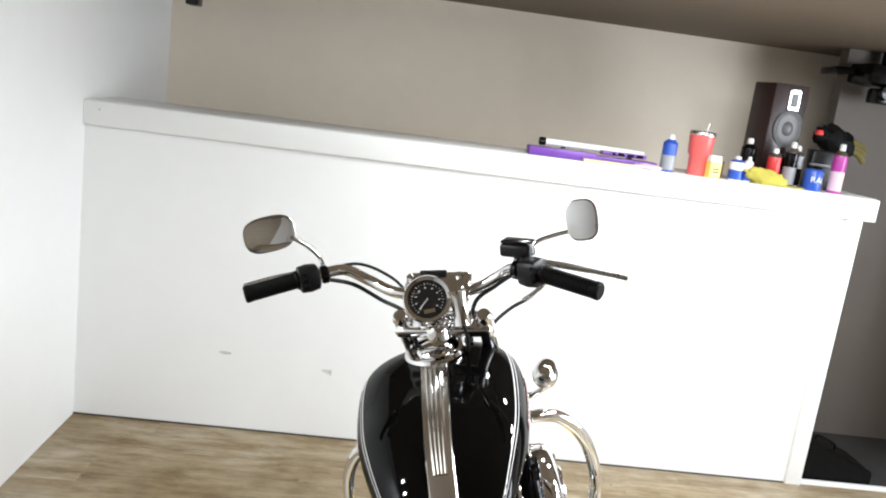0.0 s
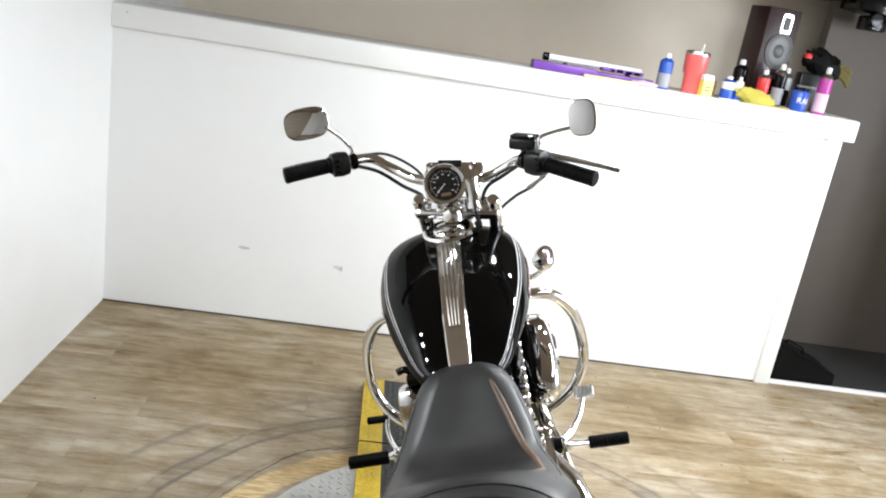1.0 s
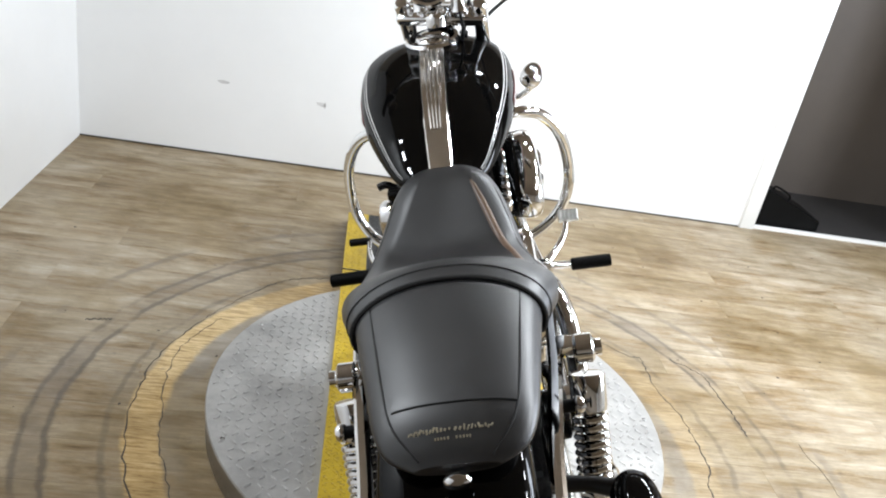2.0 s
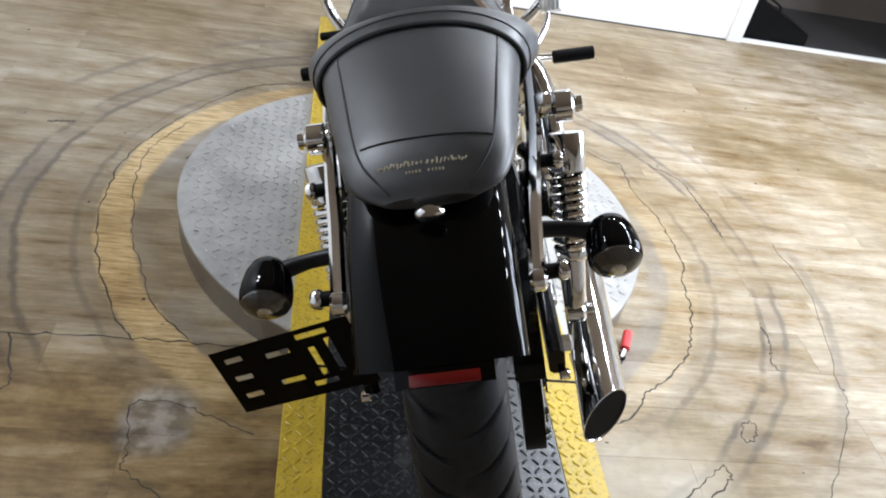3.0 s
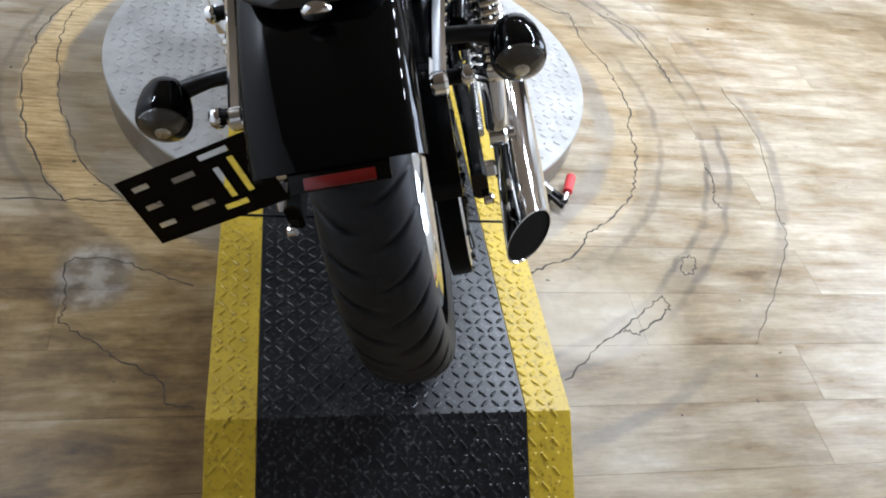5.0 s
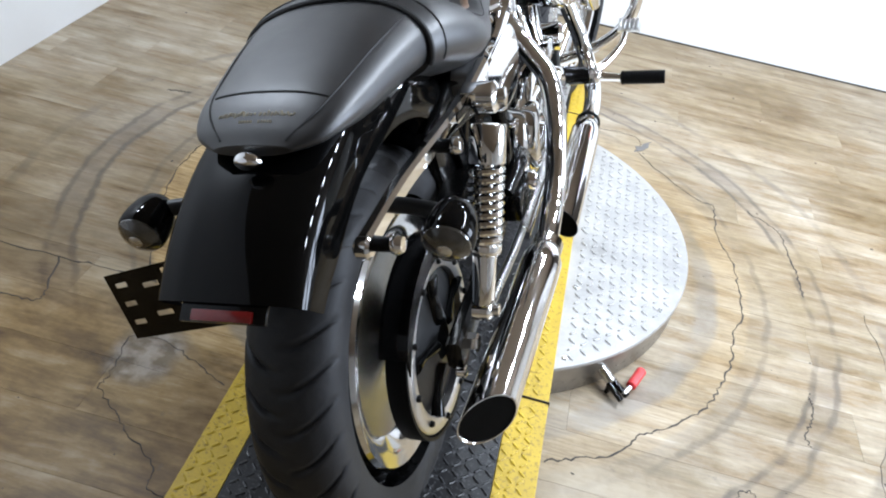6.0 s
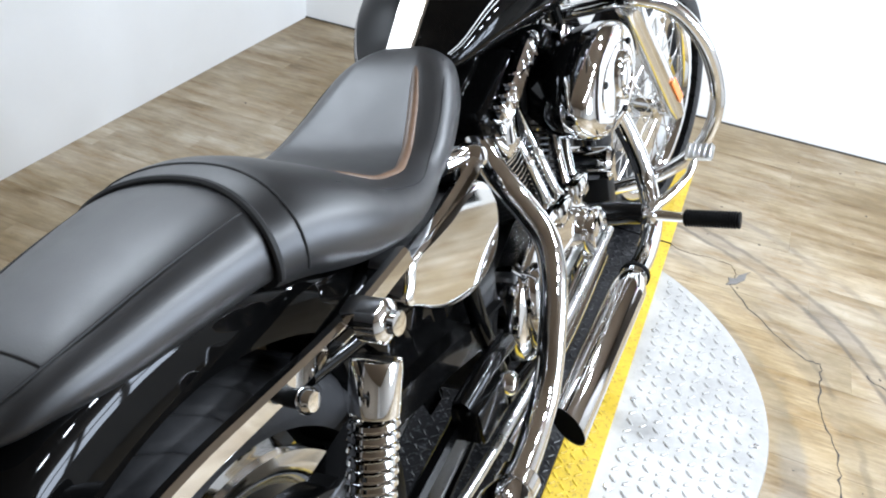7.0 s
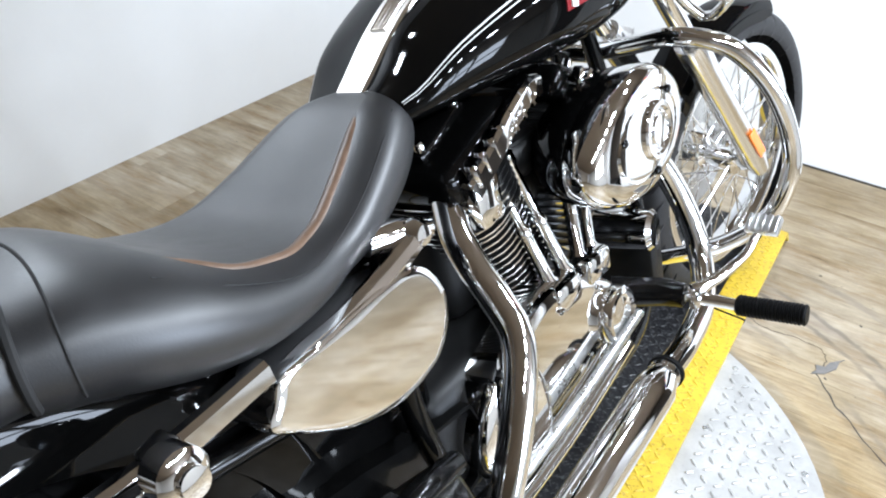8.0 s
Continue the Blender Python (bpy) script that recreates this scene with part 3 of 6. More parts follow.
def rider_form(rows):
    """The rider's seat: a dished top inside a crease that widens at the hips, with full sides below it."""
    bm = bmesh.new()
    rings = []
    for y, w, top, low, power, x in rows:
        crease = float(np.interp(-y, [0.30, 0.36, 0.44, 0.50, 0.56, 0.63, 0.69, 0.75, 0.83], [72, 66, 55, 46, 43, 45, 57, 70, 74]))
        dish = float(np.interp(-y, [0.30, 0.36, 0.44, 0.50, 0.58, 0.66, 0.75], [0, 0.007, 0.013, 0.017, 0.016, 0.009, 0]))
        turns = [-90 + 9 * k for k in range(10)] + [crease * k / 8 for k in range(8)] + [crease + (90 - crease) * k / 10 for k in range(10)]
        rim = w * math.cos(radians(crease)) ** (2 / power)
        ring = []
        for a in turns + [180 - t for t in [90] + turns[:0:-1]]:
            c, s = math.cos(radians(a)), math.sin(radians(a))
            u = math.copysign(w * abs(c) ** (2 / power), c)
            v = math.copysign((top - low) / 2 * abs(s) ** (2 / power), s)
            if abs(u) < rim and v > 0:
                v -= dish * (1 - (u / rim) ** 2)
            ring.append(bm.verts.new((x + u, bowed(y, u / w), (top + low) / 2 + v)))
        rings.append(ring)
    skin(bm, rings, True)
    return bm


part("rider_seat", rider_form(dense(RIDER, 6)), LEATHER, bike, "smooth black vinyl rider seat")
PILLION = [(-0.836, 0.138, 0.822, 0.706, 2.4, 0.003), (-0.86, 0.134, 0.823, 0.708, 2.4, 0.004), (-0.93, 0.123, 0.816, 0.712, 2.4, 0.006), (-1.00, 0.112, 0.804, 0.717, 2.4, 0.008), (-1.06, 0.101, 0.790, 0.730, 2.35, 0.009), (-1.098, 0.084, 0.771, 0.737, 2.3, 0.009), (-1.120, 0.052, 0.756, 0.741, 2.1, 0.009)]
part("passenger_seat", loft(dense(PILLION, 6), 40), LEATHER, bike, "black vinyl passenger pad")


def fender_point(centre, radius, angle, x, drop=0.0):
    """angle: degrees from straight up towards the rear."""
    a = radians(angle)
    r = radius - drop
    return Vector((x, centre[1] - r * math.sin(a), centre[2] + r * math.cos(a)))


def fender(centre, radius, a0, a1, half, skirt, thick, steps=36, sharp=0.03):
    """A rounded U-shaped mudguard with real thickness."""
    outline = [(-half, skirt), (-half, skirt * 0.5), (-half * 0.985, 0.032), (-half * 0.93, 0.016), (-half * 0.82, 0.0065), (-half * 0.5, 0.0016), (0, 0), (half * 0.5, 0.0016), (half * 0.82, 0.0065), (half * 0.93, 0.016), (half * 0.985, 0.032), (half, skirt * 0.5), (half, skirt)]
    inner = [(x * (1 - thick / half), d + thick * (1 if abs(x) < half * 0.9 else 0.2)) for x, d in outline[::-1]]
    bm = bmesh.new()
    rings = []
    for i in range(steps + 1):
        a = a0 + (a1 - a0) * i / steps
        ends = min(1.0, min(i, steps - i) / 16 + 0.78)
        rings.append([bm.verts.new(fender_point(centre, radius, a, x, d * (ends if d > 0.03 else 1))) for x, d in outline + inner])
    skin(bm, rings, True)
    return bm


part("rear_fender", fender(Vector((0, -0.95, 0.330)), 0.430, -86, 45.6, 0.098, 0.085, 0.003), PAINT, bike, "glossy black rear fender")


def tyre(radius, half, rim, grooves, bm=None):
    bm = bm or bmesh.new()
    prof = []
    for k in range(25):
        a = radians(-118 + 236 * k / 24)
        prof.append((half * math.copysign(abs(math.sin(a)) ** 0.85, a), radius - (radius - rim) * 0.46 * (1 - math.copysign(abs(math.cos(a)) ** 0.8, math.cos(a)))))
    rings, each = [], 14
    around = grooves * each
    for i in range(around):
        ring = []
        for x, r in prof:
            s = abs(x) / half
            k = (i + (each // 2 if x > 0 else 0)) % each
            th = 2 * math.pi * (i / each - 0.9 * s * s) / grooves
            inside = 0.12 < s < 0.97 and r > radius * 0.83
            cut = (0.004, 0.0065, 0.002)[k] if inside and k < 3 else 0.0
            ring.append(bm.verts.new((x, (r - cut) * math.cos(th), (r - cut) * math.sin(th))))
        rings.append(ring)
    n = len(prof)
    for i in range(around):
        a, b = rings[i], rings[(i + 1) % around]
        for k in range(n - 1):
            bm.faces.new((a[k], a[k + 1], b[k + 1], b[k]))
    return bm


def wheel_base(name, centre, turn, label):
    ob = new(name)
    ob.empty_display_size = 0.05
    ob.parent = bike
    ob.matrix_local = Matrix.Translation(centre) @ turn
    ob["label"] = label
    return ob


rear = wheel_base("rear_wheel", AXLE_R, Matrix(), "solid chrome disc wheel")
part("tyre", tyre(0.317, 0.068, 0.20, 34), TYRE, rear, "black grooved tyre", 60)
bm = bmesh.new()
lathe(bm, [(0.160, -0.030), (0.178, -0.05), (0.19, -0.052), (0.206, -0.058), (0.212, -0.052), (0.204, -0.03), (0.196, 0), (0.204, 0.03), (0.212, 0.052), (0.206, 0.058), (0.19, 0.052), (0.178, 0.05), (0.160, 0.030)], ACROSS, 64, True)
part("rim", bm, RIM, rear, "chrome rim lip")
bm = bmesh.new()
lathe(bm, [(0.03, -0.03), (0.05, -0.024), (0.12, -0.014), (0.166, -0.029), (0.166, 0.029), (0.12, 0.014), (0.05, 0.024), (0.03, 0.03)], ACROSS, 64, True)
part("wheel_disc", bm, DISCFACE, rear, "satin grey solid wheel face")



def flat_bar(bm, pts, tall, thick, steps=5):
    """A flat bar along a smooth line, standing upright, with softened edges."""
    line = curve_points(pts, steps)
    rings = []
    for i, p in enumerate(line):
        d = (line[min(i + 1, len(line) - 1)] - line[max(i - 1, 0)]).normalized()
        side = d.cross(Vector((0, 0, 1))).normalized()
        up = side.cross(d)
        e = thick * 0.25
        rings.append([bm.verts.new(p + side * u + up * v) for u, v in ((-thick / 2 + e, -tall / 2), (thick / 2 - e, -tall / 2), (thick / 2, -tall / 2 + e), (thick / 2, tall / 2 - e), (thick / 2 - e, tall / 2), (-thick / 2 + e, tall / 2), (-thick / 2, tall / 2 - e), (-thick / 2, -tall / 2 + e))])
    skin(bm, rings, True)
    return bm


def prism(bm, outline, x0, x1, bevel):
    """A plate with an outline in (y, z), from x0 to x1, with a bevelled outer edge."""
    n = len(outline)
    cy, cz = sum(p[0] for p in outline) / n, sum(p[1] for p in outline) / n
    rows = [(x0, 0.0), (x1 - bevel, 0.0), (x1 - bevel * 0.3, bevel * 0.3), (x1, bevel), (x1, bevel * 1.25)]
    rings = []
    for x, inset in rows:
        ring = []
        for y, z in outline:
            d = math.hypot(y - cy, z - cz)
            k = 1 - inset / d
            ring.append(bm.verts.new((x, cy + (y - cy) * k, cz + (z - cz) * k)))
        rings.append(ring)
    skin(bm, rings, True)
    return bm


def smooth_loop(pts, steps=5):
    """A closed smooth outline through 2D points."""
    n, out = len(pts), []
    for i in range(n):
        p0, p1, p2, p3 = (np.array(pts[(i + k) % n], float) for k in (-1, 0, 1, 2))
        for k in range(steps):
            t = k / steps
            out.append(tuple(0.5 * (2 * p1 + (p2 - p0) * t + (2 * p0 - 5 * p1 + 4 * p2 - p3) * t * t + (3 * p1 - p0 - 3 * p2 + p3) * t ** 3)))
    return out


def coil(bm, a, b, radius, wire, turns):
    a, b = Vector(a), Vector(b)
    m = along(a, b)
    h = (b - a).length
    pts = [m @ Vector((radius * math.cos(t), radius * math.sin(t), h * k / (turns * 14))) for k in range(turns * 14 + 1) for t in (2 * math.pi * k / 14,)]
    return tube(bm, pts, wire, 7, 1)


def on_body(rows, y, angle, lift=0.0):
    """A point on a lofted body at y and at an outline angle in degrees from its right side upwards."""
    a = np.array(rows)
    order = np.argsort(a[:, 0])
    w, top, low, power, x = (float(np.interp(y, a[order, 0], a[order, i])) for i in (1, 2, 3, 4, 5))
    c, s = math.cos(radians(angle)), math.sin(radians(angle))
    u, v = math.copysign(abs(c) ** (2 / power), c), math.copysign(abs(s) ** (2 / power), s)
    n = Vector((u / w, 0, v / ((top - low) / 2))).normalized()
    return Vector((x + u * w, bowed(y, u), (top + low) / 2 + v * (top - low) / 2)) + n * lift


def ribbon(rows, y0, y1, angle0, angle1, width, lift, steps=30):
    """A thin band lying on a lofted body; the angle runs from angle0 to angle1; width in degrees."""
    bm = bmesh.new()
    rings = []
    for i in range(steps + 1):
        k = i / steps
        y, a = y0 + (y1 - y0) * k, angle0 + (angle1 - angle0) * k
        rings.append([bm.verts.new(on_body(rows, y, b, h)) for b, h in ((a - width / 2, lift), (a, lift * 1.3), (a + width / 2, lift), (a + width / 2, -0.002), (a - width / 2, -0.002))])
    skin(bm, rings, True)
    return bm


TANKD, RIDERD, PILLIOND = dense(TANK, 5), dense(RIDER, 6), dense(PILLION, 6)
tank = [o for o in bike.children if o.name.startswith("fuel_tank")][0]
rider = [o for o in bike.children if o.name.startswith("rider_seat")][0]
pillion = [o for o in bike.children if o.name.startswith("passenger_seat")][0]
STRIPE = surface("silver_pinstripe", (0.72, 0.71, 0.70), 0.3, grain=50, vary=0.06)
RED = surface("red_badge_enamel", (0.17, 0.010, 0.013), 0.25, coat=0.5, grain=60, vary=0.15)
GOLD = surface("gold_thread", (0.34, 0.30, 0.21), 0.6, grain=300, vary=0.3)
GLASS_DARK = surface("dial_face", (0.012, 0.012, 0.013), 0.25, coat=1.0, grain=80)
WHITE = surface("white_print", (0.75, 0.75, 0.73), 0.5, grain=200, vary=0.08)
AMBER = surface("amber_reflector", (0.85, 0.20, 0.01), 0.25, coat=0.6, grain=250, vary=0.2)
REDLENS = surface("red_reflector", (0.16, 0.005, 0.004), 0.22, coat=0.6, grain=300, vary=0.25)
LENS = surface("smoked_lens", (0.040, 0.037, 0.031), 0.10, coat=1.0, grain=90, vary=0.4)
MIRROR = surface("mirror_glass", (0.93, 0.93, 0.93), 0.015, 1.0, grain=10, vary=0.01, rough_vary=0.005)

# tank trim
for side in (0, 1):
    for a0, a1, w in ((33, 24, 1.6), (28.5, 19, 1.0)):
        if side:
            a0, a1 = 180 - a0, 180 - a1
        part("pinstripe", ribbon(TANKD, 0.20, -0.308, a0, a1, w, 0.0006), STRIPE, tank, "thin silver stripe")
    a0 = 1 if side == 0 else 179
    badge = part("badge", ribbon(TANKD, 0.135, -0.055, a0, a0, 6, 0.0012, 10), RED, tank, "red and silver tank badge")
    for k in range(9):
        tall = (4.6, 2.6, 3.4, 2.4)[k % 4]
        part("badge_bar", ribbon(TANKD, 0.130 - 0.0205 * k, 0.118 - 0.0205 * k, a0 - 0.6, a0 + 0.6, tall, 0.0030, 3), STRIPE, badge)
# console strip with ribs, fuel cap
STRIP = [(0.090, 0.974), (0.0, 0.958), (-0.1, 0.934), (-0.18, 0.904), (-0.24, 0.869), (-0.285, 0.835), (-0.312, 0.815)]
bm = bmesh.new()
line = curve_points([(0, y, z) for y, z in STRIP], 5)
rings = []
for i, p in enumerate(line):
    w = 0.031 - 0.007 * i / (len(line) - 1)
    rings.append([bm.verts.new(p + Vector(q)) for q in ((-w, 0, -0.012), (-w, 0, 0.0), (-w + 0.003, 0, 0.004), (w - 0.003, 0, 0.004), (w, 0, 0.0), (w, 0, -0.012))])
skin(bm, rings, True)
console = part("tank_console", bm, SATIN, bike, "ribbed bright metal strip along the tank")
for x in (-0.0165, -0.0055, 0.0055, 0.0165):
    bm = bmesh.new()
    tube(bm, [(x * (1 - 0.1 * k), y, z + 0.0045) for k, (y, z) in enumerate(((0.070, 0.971), (0.0, 0.958), (-0.1, 0.934), (-0.18, 0.904), (-0.235, 0.872)))], 0.0038, 8, 5)
    part("rib", bm, SATIN, console)
cap_pose = Matrix.Translation((0.004, 0.143, 0.981)) @ pose(0, 0, 0, 8, 0, 0) @ Matrix.Scale(1.12, 4)
bm = bmesh.new()
lathe(bm, [(0.045, -0.02), (0.060, -0.01), (0.062, 0.004), (0.058, 0.010), (0.050, 0.011), (0.046, 0.004), (0.040, 0.0)], cap_pose, 40)
ring = part("cap_ring", bm, CHROME, bike, "chrome ring round the fuel cap")
bm = bmesh.new()
lathe(bm, [(0, 0.020), (0.02, 0.019), (0.034, 0.014), (0.040, 0.006), (0.041, -0.005)], cap_pose, 32)
part("fuel_cap", bm, CHROME, bike, "chrome domed fuel cap")

# seat seams, welt and stitched script
# worn brown, lightened to carry the sheen along the right rim
WORN = surface("worn_brown_sheen_vinyl", (0.13, 0.080, 0.050), 0.38, grain=60, vary=0.5, rough_vary=0.2, specular=0.5)
bm = bmesh.new()
tube(bm, [on_body(RIDERD, y, a, -0.0058) for y, a in ((-0.33, 69), (-0.37, 64.5), (-0.41, 59), (-0.44, 55), (-0.47, 50.5), (-0.50, 46), (-0.53, 44.5), (-0.56, 43), (-0.595, 44), (-0.63, 45), (-0.66, 51), (-0.69, 57))], [0.003, 0.006, 0.0085, 0.0088, 0.0088, 0.0086, 0.0084, 0.0082, 0.0080, 0.0078, 0.0074, 0.004], 12, 4)
part("seat_crease", bm, WORN, rider, "brown worn crease of the seat edge, with its sheen in the colour")
bm = bmesh.new()
tube(bm, [on_body(RIDERD, -0.834, a, 0.0) for a in range(-20, 201, 10)], 0.0045, 8, 2)
part("welt", bm, SEAM, rider, "dark welt at the step")
bm = bmesh.new()
tube(bm, [on_body(RIDERD, -0.803, a, 0.0) for a in range(-20, 201, 10)], 0.0016, 6, 2)
part("seam", bm, SEAM, rider)
for s_ in (1, -1):
    bm = bmesh.new()
    tube(bm, [on_body(RIDERD, y, 90 - s_ * d, 0.0) for y, d in ((-0.33, 50), (-0.38, 57), (-0.44, 62), (-0.50, 66), (-0.57, 68), (-0.65, 60), (-0.72, 51))], 0.0009, 6, 4)
    part("seam", bm, SEAM, rider)
    bm = bmesh.new()
    tube(bm, [on_body(PILLIOND, y, 90 - s_ * d, 0.0) for y, d in ((-0.842, 50), (-0.93, 50), (-1.02, 49), (-1.075, 46), (-1.114, 42))], 0.0016, 6, 4)
    part("seam", bm, SEAM, pillion)
bm = bmesh.new()
tube(bm, [on_body(PILLIOND, -1.052, a, 0.0) for a in range(43, 138, 6)], 0.0016, 6, 2)
part("seam", bm, SEAM, pillion)
rng = random.Random(4)
for k in range(24):
    a = 122 - 58 * k / 23
    tall = 0.003 + 0.004 * rng.random() + (0.003 if k in (3, 15) else 0)
    bm = bmesh.new()
    p = on_body(PILLIOND, -1.086 + 0.002 * rng.random(), a, 0.0003)
    box(bm, (0.0016 + 0.0016 * rng.random(), tall, 0.0012), Matrix.Translation(p) @ pose(0, 0, 0, 38, 0, rng.uniform(-45, 25)), 0.0003, 1)
    part("stitched_bar", bm, GOLD, pillion, "gold stitched script" if k == 0 else "")
for k in range(11):
    if k == 5:
        continue
    bm = bmesh.new()
    p = on_body(PILLIOND, -1.0945, 102 - 2.2 * k, 0.0003)
    box(bm, (0.0022, 0.0034, 0.0012), Matrix.Translation(p) @ pose(0, 0, 0, 44, 0, 0), 0.0003, 1)
    part("stitched_bar", bm, GOLD, pillion)
bm = bmesh.new()
lathe(bm, [(0, 0.010), (0.008, 0.009), (0.013, 0.003), (0.014, -0.004), (0.010, -0.008)], Matrix.Translation((0.008, -1.134, 0.743)) @ pose(0, 0, 0, 42, 0, 0) @ Matrix.Diagonal((1.25, 0.8, 1, 1)), 18)
part("seat_bracket", bm, CHROME, bike, "small chrome seat bracket")

# rear fender rails, turn signals, reflector, plate holder
for s_ in (1, -1):
    bm = bmesh.new()
    flat_bar(bm, [(0.164 * s_, -0.655, 0.664), (0.156 * s_, -0.78, 0.647), (0.143 * s_, -0.90, 0.640), (0.131 * s_, -1.0, 0.634), (0.121 * s_, -1.118, 0.618)], 0.027, 0.020)
    rod(bm, (0.111 * s_, -1.120, 0.617), (0.132 * s_, -1.120, 0.617), 0.0150, 18, 0.004)
    rail = part("fender_rail", bm, CHROME, bike, "chrome fender rail")
    bm = bmesh.new()
    box(bm, (0.004, 0.060, 0.012), Matrix.Translation((0.1650 * s_, -0.792, 0.646)) @ pose(0, 0, 0, 0, 0, -6 * s_), 0.001, 1)
    part("slot", bm, FRAME, rail, "dark slot in the rail")
    for x, y, z in ((0.126, -1.095, 0.606), (0.149, -0.885, 0.634)):
        bm = bmesh.new()
        lathe(bm, [(0, 0), (0.010, 0), (0.010, 0.024), (0, 0.024)], along((x * s_, y, z), (0.25 * s_, y, z)), 16)
        part("docking_stud", bm, RUBBER, rail, "black rubber docking stud")
        bm = bmesh.new()
        lathe(bm, [(0, 0.022), (0.012, 0.022), (0.0135, 0.025), (0.0135, 0.031), (0.010, 0.036), (0, 0.037)], along((x * s_, y, z), (0.25 * s_, y, z)), 18)
        part("stud_cap", bm, CHROME, rail, "chrome stud cap")
    lens = Vector((0.219 * s_, -1.098, 0.612))
    nose = lens + Vector((0, 0.082, 0.020))
    bm = bmesh.new()
    tube(bm, [(0.120 * s_, -1.033, lens.z + 0.014), (0.165 * s_, -1.039, lens.z + 0.014), (0.208 * s_, -1.053, lens.z + 0.012)], [0.0120, 0.0105, 0.013], 14, 4)
    stalk = part("signal_stalk", bm, PLASTIC, bike, "black signal stalk")
    bm = bmesh.new()
    lathe(bm, [(0.0315, 0.0), (0.0335, 0.004), (0.0340, 0.014), (0.0328, 0.028), (0.0295, 0.044), (0.023, 0.058), (0.013, 0.067), (0, 0.071)], along(lens, nose), 28)
    signal = part("turn_signal", bm, PAINT, bike, "black bullet turn signal")
    bm = bmesh.new()
    lathe(bm, [(0.0312, 0.003), (0.0304, -0.003), (0.0215, -0.010), (0.010, -0.0135), (0, -0.014)], along(lens, nose), 24)
    part("lens", bm, LENS, signal, "smoked clear lens")
    bm = bmesh.new()
    lathe(bm, [(0.010, 0.0), (0.0095, -0.0138), (0.0065, -0.0155), (0, -0.016)], along(lens, nose), 18)
    part("bulb", bm, BRUSHED, signal, "pale bulb behind the lens")
bm = bmesh.new()
end = Vector((0.004, -1.263, 0.617))
box(bm, (0.078, 0.007, 0.014), Matrix.Translation(end) @ pose(0, 0, 0, -48, 0, 0), 0.002)
part("reflector", bm, REDLENS, bike, "red bar reflector under the fender lip")
bm = bmesh.new()
box(bm, (0.11, 0.006, 0.030), Matrix.Translation(end + Vector((0, 0.008, 0.002))) @ pose(0, 0, 0, -48, 0, 0), 0.001)
part("reflector_bracket", bm, FRAME, bike)
A, B, C = Vector((-0.321, -1.093, 0.533)), Vector((-0.296, -1.107, 0.429)), Vector((-0.115, -1.133, 0.608))
u, v = C - A, B - A
nx, ny = 24, 14
holes = set()
for cx, cy, w, h in ((2, 2, 3, 1), (2, 6, 3, 1), (2, 10, 3, 1), (9, 3, 4, 1), (9, 9, 4, 1), (15, 1, 5, 1), (16, 4, 1, 6), (19, 3, 1, 7), (14, 11, 4, 1)):
    holes |= {(cx + i, cy + j) for i in range(w) for j in range(h)}
bm = bmesh.new()
vs = [[bm.verts.new(A + u * (i / nx) + v * (j / ny)) for j in range(ny + 1)] for i in range(nx + 1)]
for i in range(nx):
    for j in range(ny):
        if (i, j) not in holes:
            bm.faces.new((vs[i][j], vs[i + 1][j], vs[i + 1][j + 1], vs[i][j + 1]))
bmesh.ops.solidify(bm, geom=bm.faces[:], thickness=0.003)
holder = part("plate_holder", bm, FRAME, bike, "black slotted licence plate holder", 30)
bm = bmesh.new()
tube(bm, [(-0.13, -1.122, 0.56), (-0.10, -1.06, 0.52), (-0.09, -0.98, 0.45), (-0.09, -0.94, 0.36)], 0.009, 8, 4)
part("holder_arm", bm, FRAME, holder)

# rear drive: pulley, belt, guard, swingarm, axle
bm = bmesh.new()
lathe(bm, [(0.120, -0.015), (0.146, -0.015), (0.150, -0.013), (0.150, 0.013), (0.146, 0.017), (0.128, 0.019), (0.120, 0.016)], Matrix.Translation(AXLE_R + Vector((0.100, 0, 0))) @ ACROSS, 72, True)
pulley = part("pulley_ring", bm, PULLEY, bike, "satin belt pulley ring")
bm = bmesh.new()
lathe(bm, [(0.03, -0.004), (0.121, -0.008), (0.121, 0.004), (0.09, 0.010), (0.045, 0.014), (0.03, 0.02)], Matrix.Translation(AXLE_R + Vector((0.100, 0, 0))) @ ACROSS, 48, True)
part("pulley_web", bm, CRINKLE, pulley, "black pulley web")
for k in range(5):
    a = 2 * math.pi * k / 5 + 0.3
    bm = bmesh.new()
    c, s0 = math.cos(a), math.sin(a)
    tube(bm, [AXLE_R + Vector((0.117, 0.036 * c, 0.036 * s0)), AXLE_R + Vector((0.115, 0.08 * c, 0.08 * s0)), AXLE_R + Vector((0.117, 0.122 * c, 0.122 * s0))], [0.016, 0.009, 0.014], 10, 4, flat=0.5)
    part("pulley_spoke", bm, PAINT, pulley, "glossy black pulley spoke")
for k in range(10):
    a = 2 * math.pi * k / 10
    bm = bmesh.new()
    lathe(bm, [(0, 0.004), (0.004, 0.0035), (0.0055, 0), (0.0055, -0.004)], Matrix.Translation(AXLE_R + Vector((0.121, 0.133 * math.cos(a), 0.133 * math.sin(a)))) @ ACROSS, 8)
    part("bolt", bm, CRINKLE, pulley)
front_pulley = Vector((0.100, -0.36, 0.34))
bm = bmesh.new()
loop = []
for k in range(25):
    a = radians(86 + 188 * k / 24)
    loop.append((AXLE_R.y + 0.153 * math.cos(a), AXLE_R.z + 0.153 * math.sin(a)))
for k in range(13):
    a = radians(-86 + 172 * k / 12)
    loop.append((front_pulley.y + 0.055 * math.cos(a), front_pulley.z + 0.055 * math.sin(a)))
rings = []
